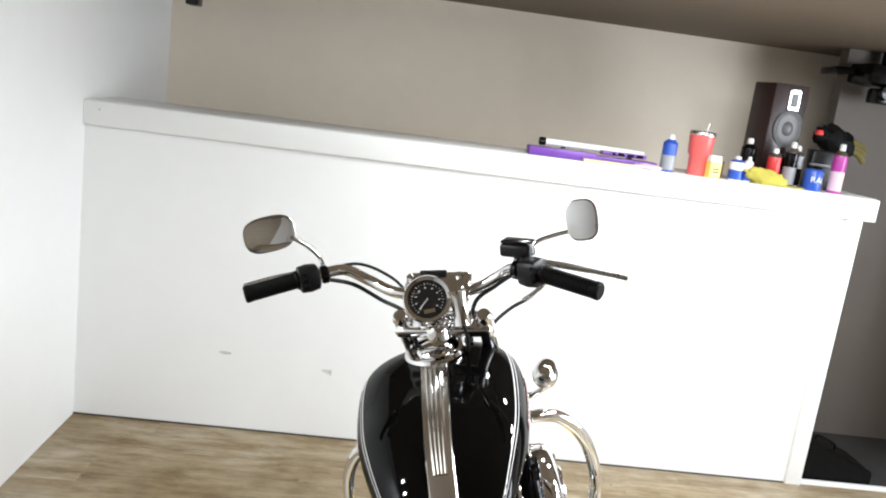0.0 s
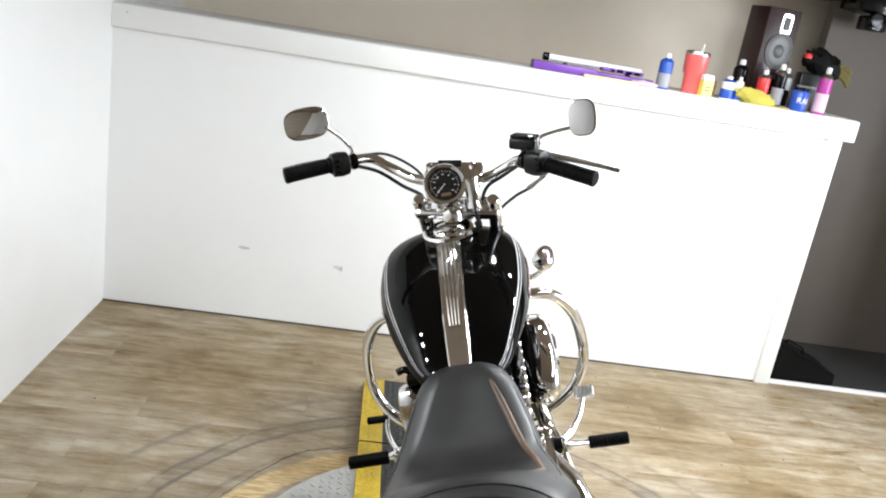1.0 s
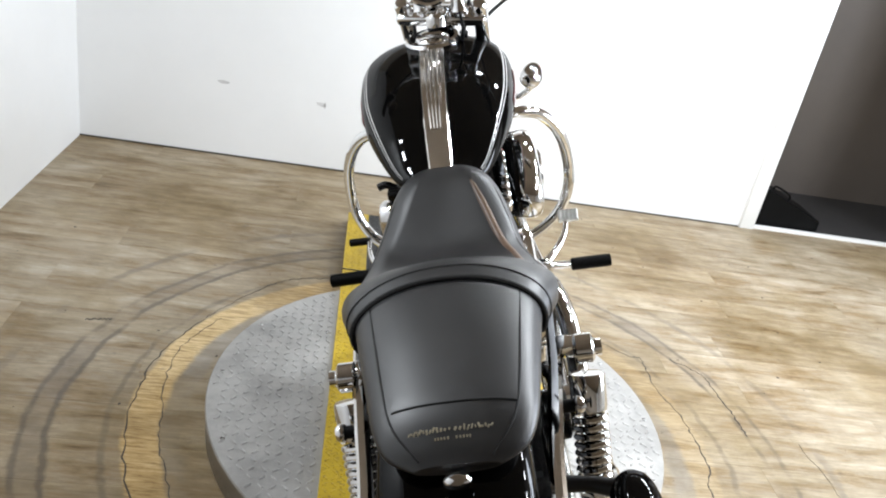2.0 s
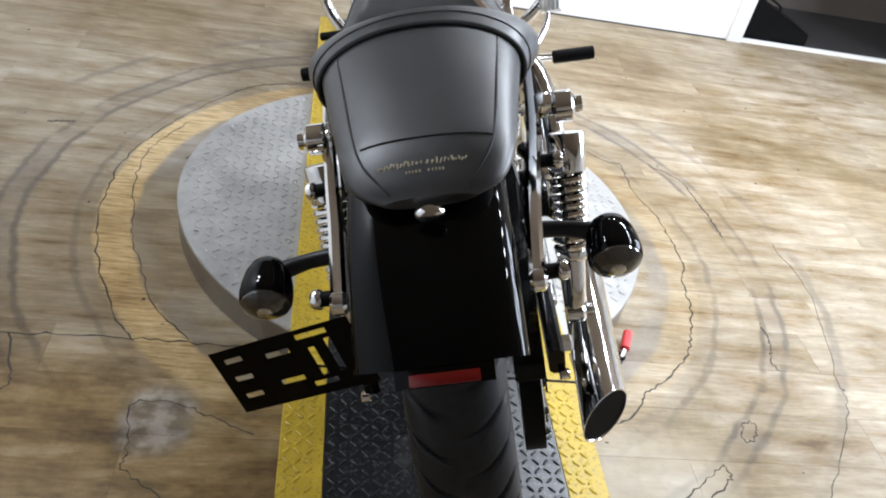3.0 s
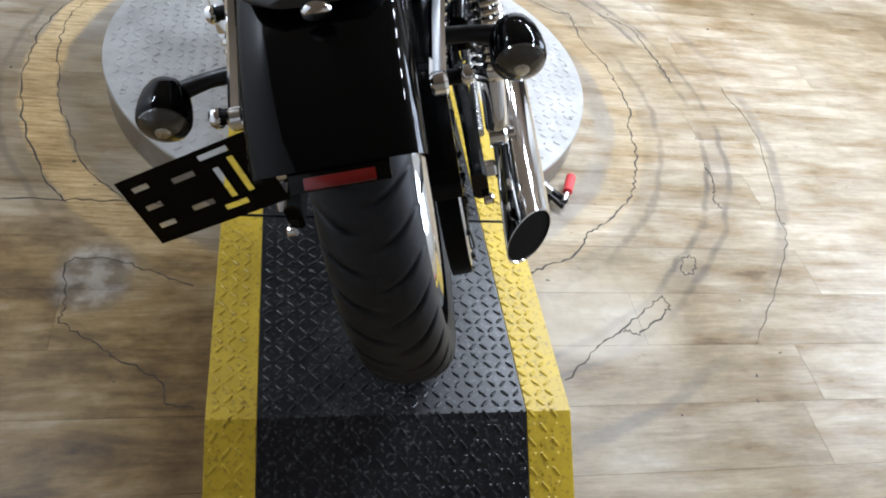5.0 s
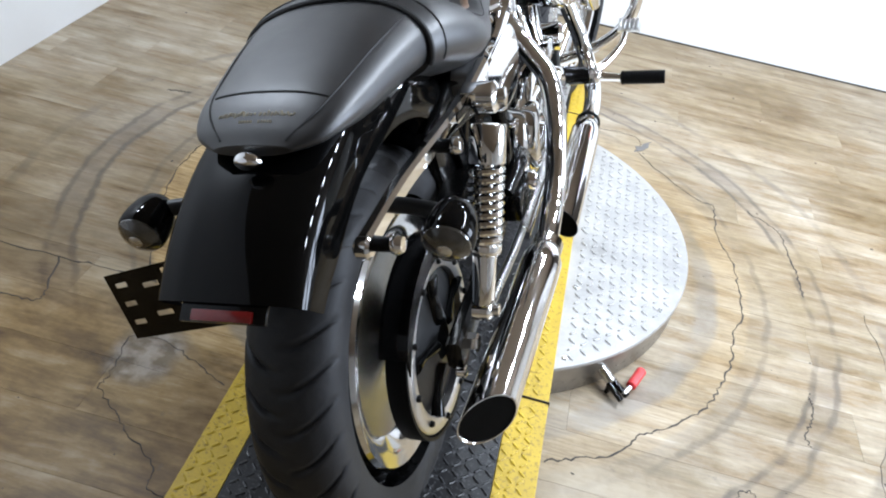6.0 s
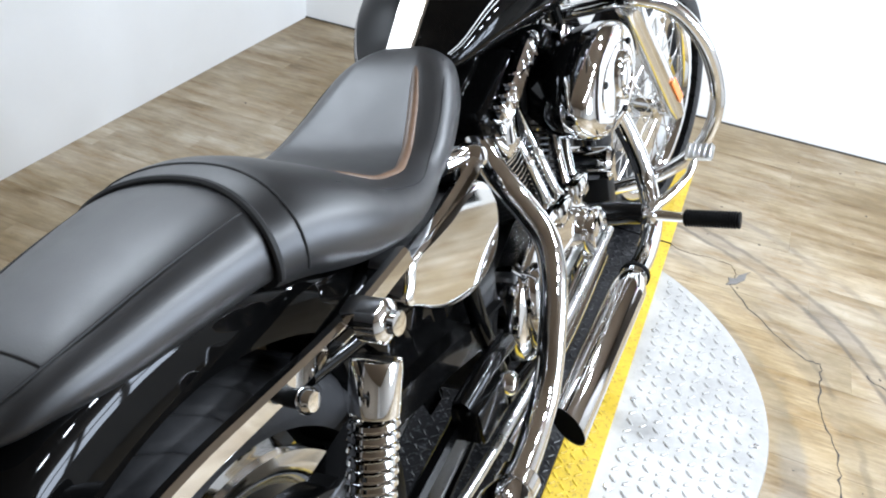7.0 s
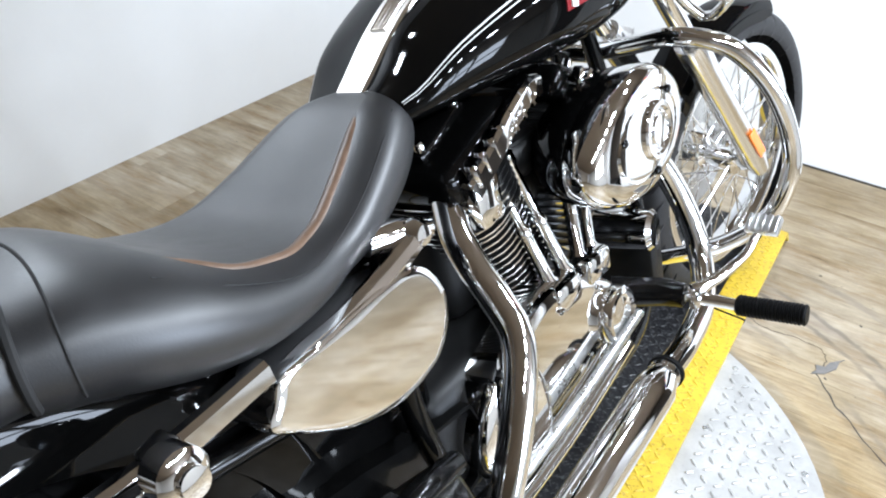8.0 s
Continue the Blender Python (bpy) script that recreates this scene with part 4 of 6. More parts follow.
for i, (y, z) in enumerate(loop):
    (ya, za), (yb, zb) = loop[i - 1], loop[(i + 1) % len(loop)]
    t = Vector((0, yb - ya, zb - za)).normalized()
    nrm = Vector((0, t.z, -t.y))
    rings.append([bm.verts.new(Vector((x, y, z)) + nrm * d) for x, d in ((0.084, 0), (0.116, 0), (0.116, 0.006), (0.084, 0.006))])
skin(bm, rings + [rings[0]], False)
part("drive_belt", bm, RUBBER, bike, "black toothed drive belt")
bm = bmesh.new()
rings = []
for k in range(15):
    a = radians(150 - 95 * k / 14)
    y, z = AXLE_R.y + 0.172 * math.cos(a), AXLE_R.z + 0.172 * math.sin(a)
    rings.append([bm.verts.new(q) for q in ((0.080, y, z), (0.080, y, z + 0.004), (0.124, y, z + 0.004), (0.124, y, z - 0.028), (0.121, y, z - 0.028), (0.121, y, z))])
for y, z in ((-0.70, 0.470), (-0.55, 0.445), (-0.45, 0.42)):
    rings.append([bm.verts.new(q) for q in ((0.080, y, z), (0.080, y, z + 0.004), (0.124, y, z + 0.004), (0.124, y, z - 0.04), (0.121, y, z - 0.04), (0.121, y, z))])
skin(bm, rings, True)
part("belt_guard", bm, FRAME, bike, "black belt guard")
for s_ in (1, -1):
    bm = bmesh.new()
    flat_bar(bm, [(0.150 * s_, -0.97, 0.314), (0.148 * s_, -0.80, 0.320), (0.138 * s_, -0.60, 0.328), (0.125 * s_, -0.42, 0.335)], 0.052, 0.026)
    arm = part("swingarm", bm, FRAME, bike, "black swingarm leg")
    bm = bmesh.new()
    rod(bm, (0.152 * s_, -0.93, 0.311), (0.180 * s_, -0.93, 0.311), 0.016, 6)
    part("axle_nut", bm, CHROME, arm, "chrome axle nut")
    bm = bmesh.new()
    rod(bm, (0.152 * s_, -0.975, 0.290), (0.168 * s_, -0.975, 0.290), 0.010, 12)
    part("bolt", bm, CHROME, arm)
    # shock absorber
    far = 1.0 if s_ > 0 else 0.86
    low, top = Vector((0.190 * s_ * far, -0.915, 0.367)), Vector((0.2036 * s_ * far, -0.783, 0.662))
    d = (top - low).normalized()
    shock = new("shock_absorber")
    shock.empty_display_size, shock.parent = 0.05, bike
    shock["label"] = "chrome shock absorber with an open coil spring"
    L = (top - low).length
    bm = bmesh.new()
    lathe(bm, [(0, 0.005), (0.014, 0.005), (0.018, 0.012), (0.019, 0.085), (0.024, 0.088), (0.0265, 0.094), (0.0265, 0.102), (0.020, 0.106), (0.011, 0.108), (0.011, L - 0.085), (0, L - 0.085)], along(low, top), 24)
    part("damper", bm, CHROME, shock)
    bm = bmesh.new()
    lathe(bm, [(0.012, L - 0.098), (0.0270, L - 0.098), (0.0282, L - 0.094), (0.0282, L - 0.044), (0.0265, L - 0.039), (0.020, L - 0.038), (0.0, L - 0.037)], along(low, top), 28)
    part("top_cover", bm, CHROME, shock, "chrome cap over the spring")
    bm = bmesh.new()
    coil(bm, low + d * 0.106, low + d * (L - 0.100), 0.0232, 0.0056, 9)
    part("spring", bm, CHROME, shock)
    for p, r in ((low, 0.018), (top, 0.024)):
        bm = bmesh.new()
        lathe(bm, [(0, -0.014), (r, -0.014), (r, 0.010), (r * 0.8, 0.014), (r * 0.55, 0.016), (r * 0.55, 0.026), (0, 0.028)], Matrix.Translation(p) @ ACROSS @ (Matrix() if s_ > 0 else pose(0, 0, 0, 180, 0, 0)), 20)
        part("eye", bm, CHROME, shock, "chrome shock eye and bolt")
    bm = bmesh.new()
    box(bm, (0.030, 0.030, 0.026), Matrix.Translation((0.176 * s_ * far, -0.775, 0.664)) @ pose(0, 0, 0, 12, 0, 0), 0.004)
    part("mount_cover", bm, CHROME, shock, "chrome mount cover")
    # frame tubes
    bm = bmesh.new()
    tube(bm, [(0.080 * s_, -0.40, 0.70), (0.092 * s_, -0.55, 0.645), (0.095 * s_, -0.70, 0.615), (0.095 * s_, -0.80, 0.60)], 0.014, 12, 4)
    tube(bm, [(0.105 * s_, -0.42, 0.70), (0.125 * s_, -0.46, 0.55), (0.125 * s_, -0.44, 0.40), (0.115 * s_, -0.38, 0.24)], 0.015, 12, 4)
    tube(bm, [(0.115 * s_, -0.40, 0.24), (0.115 * s_, 0.05, 0.20), (0.09 * s_, 0.26, 0.24), (0.05 * s_, 0.33, 0.45), (0.03 * s_, 0.22, 0.86)], 0.015, 12, 6)
    tube(bm, [(0.12 * s_, -0.46, 0.54), (0.115 * s_, -0.62, 0.565), (0.100 * s_, -0.80, 0.585)], 0.012, 12, 4)
    part("frame_tube", bm, FRAME, bike, "black frame tubes")
bm = bmesh.new()
box(bm, (0.17, 0.10, 0.30), Matrix.Translation((0.0, -0.66, 0.50)) @ pose(0, 0, 0, 12, 0, 0), 0.02)
part("inner_guard", bm, FRAME, bike, "black inner mudguard ahead of the wheel")
bm = bmesh.new()
box(bm, (0.19, 0.24, 0.26), Matrix.Translation((0.0, -0.50, 0.54)), 0.02)
part("battery_box", bm, PAINT, bike, "black box under the seat")

# ---- engine and exhaust ----
FINS = surface("black_fin_enamel", (0.006, 0.006, 0.006), 0.35, grain=120, vary=0.3, specular=0.3)
COVER = [(-0.671, 0.605), (-0.658, 0.628), (-0.643, 0.649), (-0.596, 0.654), (-0.545, 0.659), (-0.481, 0.664), (-0.425, 0.656), (-0.396, 0.618), (-0.394, 0.581), (-0.418, 0.543), (-0.456, 0.527), (-0.499, 0.523), (-0.537, 0.528), (-0.585, 0.545), (-0.638, 0.578)]
bm = bmesh.new()
prism(bm, smooth_loop(COVER, 5), 0.105, 0.166, 0.011)
cover = part("side_cover", bm, CHROME, bike, "polished chrome oil tank cover")
bm = bmesh.new()
tube(bm, [(0.150, y, z) for y, z in ((-0.640, 0.636), (-0.599, 0.644), (-0.532, 0.650), (-0.451, 0.668), (-0.412, 0.681))], 0.0135, 8, 5)
part("cover_rim", bm, CHROME, cover, "chrome tube above the cover")
bm = bmesh.new()
lathe(bm, [(0, 0.014), (0.012, 0.012), (0.018, 0.004), (0.018, -0.012)], Matrix.Translation((0.150, -0.408, 0.684)) @ ACROSS, 18)
tube(bm, [(0.120, -0.46, 0.694), (0.135, -0.41, 0.687), (0.130, -0.375, 0.674)], 0.017, 12, 4)
part("cover_fastener", bm, CHROME, cover, "chrome tube end and bolt")

engine = new("engine")
engine.empty_display_size, engine.parent = 0.05, bike
engine["label"] = "black and chrome V-twin engine"
CRANK = Vector((0.0, -0.058, 0.36))
bm = bmesh.new()
box(bm, (0.20, 0.42, 0.20), Matrix.Translation((0.0, -0.20, 0.335)), 0.03, 3)
box(bm, (0.17, 0.20, 0.12), Matrix.Translation((0.0, -0.02, 0.32)), 0.03, 3)
part("crankcase", bm, CRINKLE, engine, "black crankcase")
bm = bmesh.new()
box(bm, (0.11, 0.34, 0.24), Matrix.Translation((-0.03, -0.06, 0.55)), 0.03, 3)
tube(bm, [(0.02, -0.13, 0.66), (0.06, -0.06, 0.64), (0.02, 0.02, 0.66)], 0.03, 14, 4)
part("intake_housing", bm, CRINKLE, engine, "black intake and wiring between the cylinders")
bm = bmesh.new()
prism(bm, smooth_loop([(-0.36, 0.29), (-0.34, 0.40), (-0.25, 0.45), (-0.16, 0.475), (-0.06, 0.455), (0.03, 0.40), (0.09, 0.33), (0.08, 0.26), (-0.02, 0.235), (-0.2, 0.235)], 4), 0.09, 0.150, 0.018)
gear = part("gear_cover", bm, CHROME, engine, "polished gear case cover")
bm = bmesh.new()
lathe(bm, [(0.050, -0.02), (0.050, 0.006), (0.046, 0.011), (0.040, 0.012), (0.037, 0.006), (0.03, 0.005), (0.012, 0.008), (0, 0.009)], Matrix.Translation((0.160, 0.012, 0.345)) @ ACROSS, 32)
part("timer_cover", bm, CHROME, gear, "round chrome timer cover")
for k in range(8):
    a = 2 * math.pi * k / 8
    bm = bmesh.new()
    lathe(bm, [(0, 0.006), (0.004, 0.005), (0.006, 0), (0.006, -0.01)], Matrix.Translation((0.152, -0.14 + 0.17 * math.cos(a), 0.35 + 0.085 * math.sin(a))) @ ACROSS, 8)
    part("bolt", bm, CHROME, gear)
bm = bmesh.new()
prism(bm, smooth_loop([(-0.33, 0.30), (-0.32, 0.41), (-0.26, 0.43), (-0.22, 0.36), (-0.24, 0.28)], 5), 0.13, 0.172, 0.02)
part("sprocket_cover", bm, CHROME, engine, "chrome sprocket cover")
for name, tilt, sign in (("rear_cylinder", 22.5, -1), ("front_cylinder", -22.5, 1)):
    cyl = new(name)
    cyl.empty_display_size, cyl.parent = 0.05, engine
    cyl.matrix_local = Matrix.Translation(CRANK) @ pose(0, 0, 0, tilt, 0, 0)
    bm = bmesh.new()
    lathe(bm, [(0, 0.10), (0.058, 0.10), (0.058, 0.31), (0, 0.31)], Matrix(), 32)
    part("barrel", bm, CRINKLE, cyl)
    for k in range(19):
        bm = bmesh.new()
        z = 0.125 + 0.0115 * k
        r = 0.078 if k < 12 else 0.082
        rings = [[bm.verts.new((u * g, w * g, h)) for u, w in rounded(r + 0.026, r, 28, 2.8)] for g, h in ((0.985, z), (1.0, z + 0.0004), (1.0, z + 0.0028), (0.985, z + 0.0032))]
        skin(bm, rings, True)
        fin = part("cooling_fin", bm, FINS, cyl, "black cooling fin with a machined edge", 30)
        fin.data.materials.append(RAIL)
        for p in fin.data.polygons:
            p.material_index = 1 if sign < 0 and abs(p.normal.z) < 0.5 and p.center.x > 0 else 0
    bm = bmesh.new()
    box(bm, (0.165, 0.135, 0.055), Matrix.Translation((0.0, 0, 0.322)), 0.010, 2)
    part("cylinder_head", bm, CRINKLE, cyl, "black cylinder head")
    bm = bmesh.new()
    box(bm, (0.200, 0.180, 0.056), Matrix.Translation((0.012, 0, 0.374)), 0.018, 3)
    box(bm, (0.120, 0.120, 0.022), Matrix.Translation((0.0, 0, 0.405)), 0.010, 2)
    rocker = part("rocker_box", bm, PAINT, cyl, "glossy black rocker cover")
    bm = bmesh.new()
    flat_bar(bm, [(0.118, 0.140, 0.368), (0.124, 0.105, 0.384), (0.126, 0.045, 0.384), (0.126, 0.0, 0.377), (0.122, -0.068, 0.366)], 0.034, 0.020)
    for k in range(7):
        box(bm, (0.020, 0.013, 0.036), Matrix.Translation((0.1265, 0.100 - 0.026 * k, 0.382)), 0.004, 1)
    box(bm, (0.024, 0.056, 0.070), Matrix.Translation((0.120, -0.052, 0.336)) @ pose(0, 0, 0, -20, 0, 0), 0.008, 2)
    part("rocker_trim", bm, CHROME, rocker, "chrome trim on the rocker cover")
    for x, y, z in ((0.078, 0.055, 0.38), (0.078, -0.055, 0.38), (0.086, 0.0, 0.345), (0.05, 0.045, 0.418), (0.05, -0.045, 0.418), (-0.05, 0.045, 0.418)):
        bm = bmesh.new()
        lathe(bm, [(0, 0.010), (0.006, 0.009), (0.0085, 0.003), (0.0085, -0.006)], Matrix.Translation((x, y, z)) @ (ACROSS if z < 0.4 else Matrix()), 10)
        part("bolt", bm, CHROME, rocker)
for y0, y1 in ((-0.112, -0.170), (-0.066, -0.126), (-0.024, 0.023), (0.013, 0.068)):
    bm = bmesh.new()
    a, b = Vector((0.122, y0, 0.455)), Vector((0.086, y1, 0.672))
    h = (b - a).length
    lathe(bm, [(0, 0), (0.016, 0), (0.016, 0.012), (0.0115, 0.018), (0.0105, h * 0.45), (0.0125, h * 0.46), (0.0125, h * 0.5), (0.0095, h * 0.52), (0.0095, h - 0.02), (0.013, h - 0.015), (0.013, h), (0, h)], along(a, b), 16)
    part("pushrod_tube", bm, CHROME, engine, "chrome pushrod tube")
for y in (-0.110, -0.012):
    bm = bmesh.new()
    box(bm, (0.040, 0.070, 0.045), Matrix.Translation((0.135, y, 0.448)), 0.008, 2)
    part("tappet_block", bm, CHROME, engine, "chrome tappet block")
bm = bmesh.new()
rod(bm, (0.03, 0.20, 0.405), (0.145, 0.215, 0.405), 0.038, 28, 0.008)
part("oil_filter", bm, CHROME, engine, "chrome oil filter")
bm = bmesh.new()
box(bm, (0.12, 0.05, 0.10), Matrix.Translation((0.06, 0.27, 0.31)), 0.008)
part("regulator", bm, CRINKLE, engine, "black regulator box")
bm = bmesh.new()
rings = []
for x, k in ((-0.115, 0.92), (-0.150, 1.0), (-0.176, 0.98), (-0.188, 0.86), (-0.193, 0.6), (-0.194, 0.2)):
    rings.append([bm.verts.new((x, 0.035 + u * k, 0.555 + v * k)) for u, v in rounded(0.042, 0.066, 28, 2.6)])
skin(bm, rings[::-1], True)
part("horn", bm, CHROME, engine, "chrome horn cover")
bm = bmesh.new()
box(bm, (0.075, 0.060, 0.030), Matrix.Translation((-0.125, 0.045, 0.638)), 0.008)
tube(bm, [(-0.14, 0.045, 0.65), (-0.165, 0.05, 0.66), (-0.185, 0.05, 0.655)], 0.010, 10, 3)
part("horn_bracket", bm, FRAME, engine, "black horn bracket")
# primary cover on the far side
bm = bmesh.new()
prism(bm, smooth_loop([(-0.44, 0.30), (-0.42, 0.40), (-0.30, 0.43), (-0.05, 0.42), (0.06, 0.36), (0.06, 0.28), (-0.05, 0.22), (-0.3, 0.23)], 5), 0.09, 0.165, 0.03)
bmesh.ops.scale(bm, vec=(-1, 1, 1), verts=bm.verts)
part("primary_cover", bm, CHROME, engine, "chrome primary cover")

# carburettor between the cylinders
bm = bmesh.new()
box(bm, (0.110, 0.090, 0.110), Matrix.Translation((0.020, -0.046, 0.620)), 0.014, 2)
lathe(bm, [(0, -0.05), (0.030, -0.05), (0.034, -0.04), (0.034, 0.05), (0, 0.05)], Matrix.Translation((0.020, -0.046, 0.555)), 20)
part("carburettor", bm, FINS, engine, "black carburettor between the cylinders")

# air cleaner
AIR = Matrix.Translation((-0.030, 0.064, 0.640)) @ Matrix.Rotation(radians(4.7), 4, "X") @ Matrix.Diagonal((1.0, 1.33, 0.99, 1.0))
bm = bmesh.new()
rings = []
for x, k in ((0.11, 0.70), (0.15, 0.92), (0.175, 1.0), (0.195, 1.01), (0.205, 0.98)):
    rings.append([bm.verts.new(AIR @ Vector((x, u * k, v * k))) for u, v in ((0.108 * math.cos(t) - (0.022 if math.cos(t) < 0 else 0) * math.cos(t) ** 2, 0.094 * math.sin(t)) for t in (2 * math.pi * i / 48 for i in range(48)))])
skin(bm, rings, True)
air = part("air_cleaner", bm, PAINT, bike, "black air cleaner body with a chrome cover")
bm = bmesh.new()
rings = []
for x, k in ((0.196, 1.03), (0.210, 1.055), (0.226, 1.05), (0.238, 1.015), (0.2455, 0.95), (0.2495, 0.86), (0.2515, 0.74), (0.252, 0.70), (0.2485, 0.685), (0.2485, 0.655), (0.2525, 0.64), (0.2540, 0.55), (0.2550, 0.30), (0.2552, 0.06)):
    rings.append([bm.verts.new(AIR @ Vector((x, u * k, v * k))) for u, v in ((0.106 * math.cos(t) - (0.022 if math.cos(t) < 0 else 0) * math.cos(t) ** 2, 0.093 * math.sin(t)) for t in (2 * math.pi * i / 48 for i in range(48)))])
skin(bm, rings, True)
part("air_cleaner_cover", bm, CHROME, air, "domed chrome air cleaner cover")
bm = bmesh.new()
lathe(bm, [(0.046, -0.004), (0.046, 0.005), (0.043, 0.008), (0.037, 0.008), (0.034, 0.004), (0.024, 0.004), (0.022, 0.007), (0.012, 0.008), (0, 0.009)], AIR @ Matrix.Translation((0.254, 0.010, 0.0)) @ ACROSS @ Matrix.Diagonal((1.0, 0.80, 1.0, 1.0)), 36)
part("medallion", bm, CHROME, air, "round chrome medallion")
for k in range(12):
    bm = bmesh.new()
    a = radians(15 + 30 * k)
    box(bm, (0.003, 0.009, 0.004), AIR @ Matrix.Translation((0.2585, 0.010 + 0.0235 * math.cos(a), 0.029 * math.sin(a))) @ pose(0, 0, 0, math.degrees(a) + 90, 0, 0), 0.001, 1)
    part("raised_bar", bm, CHROME, air)
for a in (40, 160, 275):
    bm = bmesh.new()
    lathe(bm, [(0, 0.003), (0.004, 0.003), (0.0065, 0.001), (0.0065, -0.004)], AIR @ Matrix.Translation((0.2535, 0.072 * math.cos(radians(a)), 0.066 * math.sin(radians(a)))) @ ACROSS, 12)
    part("screw", bm, FRAME, air, "dark socket screw")

# exhaust
EXH = [(0.08, -0.262, 0.655), (0.110, -0.292, 0.622), (0.140, -0.306, 0.588), (0.173, -0.313, 0.548), (0.202, -0.326, 0.508), (0.220, -0.366, 0.455), (0.227, -0.420, 0.385), (0.227, -0.470, 0.325), (0.228, -0.545, 0.294), (0.230, -0.625, 0.280)]
bm = bmesh.new()
tube(bm, EXH, 0.0218, 24, 6)
pipe = part("exhaust_pipe", bm, CHROME, bike, "chrome rear exhaust pipe")


def muffler(a, b, r, slash, name_label):
    """A muffler from a to b whose rear end is cut at a slant, hollow at the tip."""
    a, b = Vector(a), Vector(b)
    d = (b - a).normalized()
    m = along(a, b)
    L = (b - a).length
    def shell(profile):
        bm_ = bmesh.new()
        rings = []
        for r_, h, cut in profile:
            ring = []
            for k in range(40):
                t = 2 * math.pi * k / 40
                p = m @ Vector((r_ * math.cos(t), r_ * math.sin(t), h))
                if cut:
                    p += d * (p - b).dot(Vector(slash))
                ring.append(bm_.verts.new(p))
            rings.append(ring)
        skin(bm_, rings, True)
        return bm_

    ob = part("muffler", shell([(r * 0.66, 0.0, 0), (r * 0.70, 0.012, 0), (r * 0.98, 0.045, 0), (r, 0.07, 0), (r, L - 0.06, 0), (r, L, 1), (r * 0.955, L + 0.0004, 1), (r * 0.945, L - 0.003, 1), (r * 0.94, L - 0.050, 1), (r * 0.2, L - 0.052, 1)]), CHROME, bike, name_label)
    part("baffle", shell([(r * 0.935, L - 0.0022, 1), (r * 0.90, L - 0.004, 1), (r * 0.86, L - 0.030, 1), (r * 0.3, L - 0.034, 1)]), RUBBER, ob, "black baffle lining the tip")
    bm = bmesh.new()
    lathe(bm, [(r * 0.68, -0.014), (r * 0.78, -0.012), (r * 0.78, 0.012), (r * 0.70, 0.014)], m, 28)
    part("clamp", bm, CHROME, ob)
    return ob


muffler((0.231, -0.612, 0.281), (0.2125, -1.040, 0.257), 0.0385, (-0.85, 0, -0.2), "chrome slash-cut muffler")
bm = bmesh.new()
tube(bm, [(0.07, 0.13, 0.64), (0.10, 0.22, 0.600), (0.135, 0.285, 0.500), (0.165, 0.312, 0.400), (0.190, 0.303, 0.310), (0.214, 0.235, 0.252), (0.226, 0.12, 0.238), (0.226, 0.03, 0.236)], 0.0225, 24, 6)
part("exhaust_pipe", bm, CHROME, bike, "chrome front exhaust pipe")
muffler((0.226, 0.028, 0.236), (0.224, -0.402, 0.204), 0.036, (0.5, 0, 0.0), "chrome lower muffler")
bm = bmesh.new()
lathe(bm, [(0.027, -0.006), (0.031, -0.004), (0.031, 0.004), (0.027, 0.006)], along((0.226, 0.032, 0.236), (0.226, 0.12, 0.238)), 28)
part("clamp_band", bm, RUBBER, bike, "dark clamp band")
bm = bmesh.new()
tube(bm, [(0.175, 0.06, 0.325), (0.172, -0.20, 0.290), (0.170, -0.55, 0.275), (0.165, -0.80, 0.285)], 0.008, 10, 4)
part("brake_rod", bm, BRUSHED, bike, "bright brake rod")
bm = bmesh.new()
tube(bm, [(0.165, 0.03, 0.28), (0.165, -0.2, 0.245), (0.165, -0.5, 0.235)], 0.010, 10, 4)
part("brake_line", bm, CHROME, bike, "chrome brake line")
bm = bmesh.new()
box(bm, (0.05, 0.09, 0.06), Matrix.Translation((0.165, -0.56, 0.36)), 0.008)
tube(bm, [(0.16, -0.60, 0.39), (0.17, -0.52, 0.41), (0.16, -0.44, 0.39)], 0.016, 12, 4)
part("rear_master_cylinder", bm, FRAME, bike, "black rear brake cylinder")
for s_ in (1, -1):
    bm = bmesh.new()
    lathe(bm, [(0.014, -0.03), (0.016, 0.0), (0.018, 0.004), (0.018, 0.028), (0.013, 0.034), (0, 0.036)], along((0.170 * s_, -0.512, 0.372), (0.26 * s_, -0.512, 0.372)), 18)
    if s_ < 0:
        tube(bm, [(-0.16, -0.515, 0.375), (-0.175, -0.60, 0.430), (-0.203, -0.648, 0.477)], 0.009, 10, 4)
    peg = part("passenger_peg", bm, CHROME, bike, "chrome passenger peg mount")
    if s_ < 0:
        bm = bmesh.new()
        prof = [(0, 0)]
        for k in range(9):
            prof += [(0.0135, 0.006 * k + 0.001), (0.0135, 0.006 * k + 0.004), (0.011, 0.006 * k + 0.0045), (0.011, 0.006 * k + 0.006)]
        lathe(bm, prof + [(0, 0.055)], along((-0.200, -0.650, 0.478), (-0.27, -0.611, 0.462)), 18)
        part("rubber", bm, RUBBER, peg, "ribbed rubber peg")

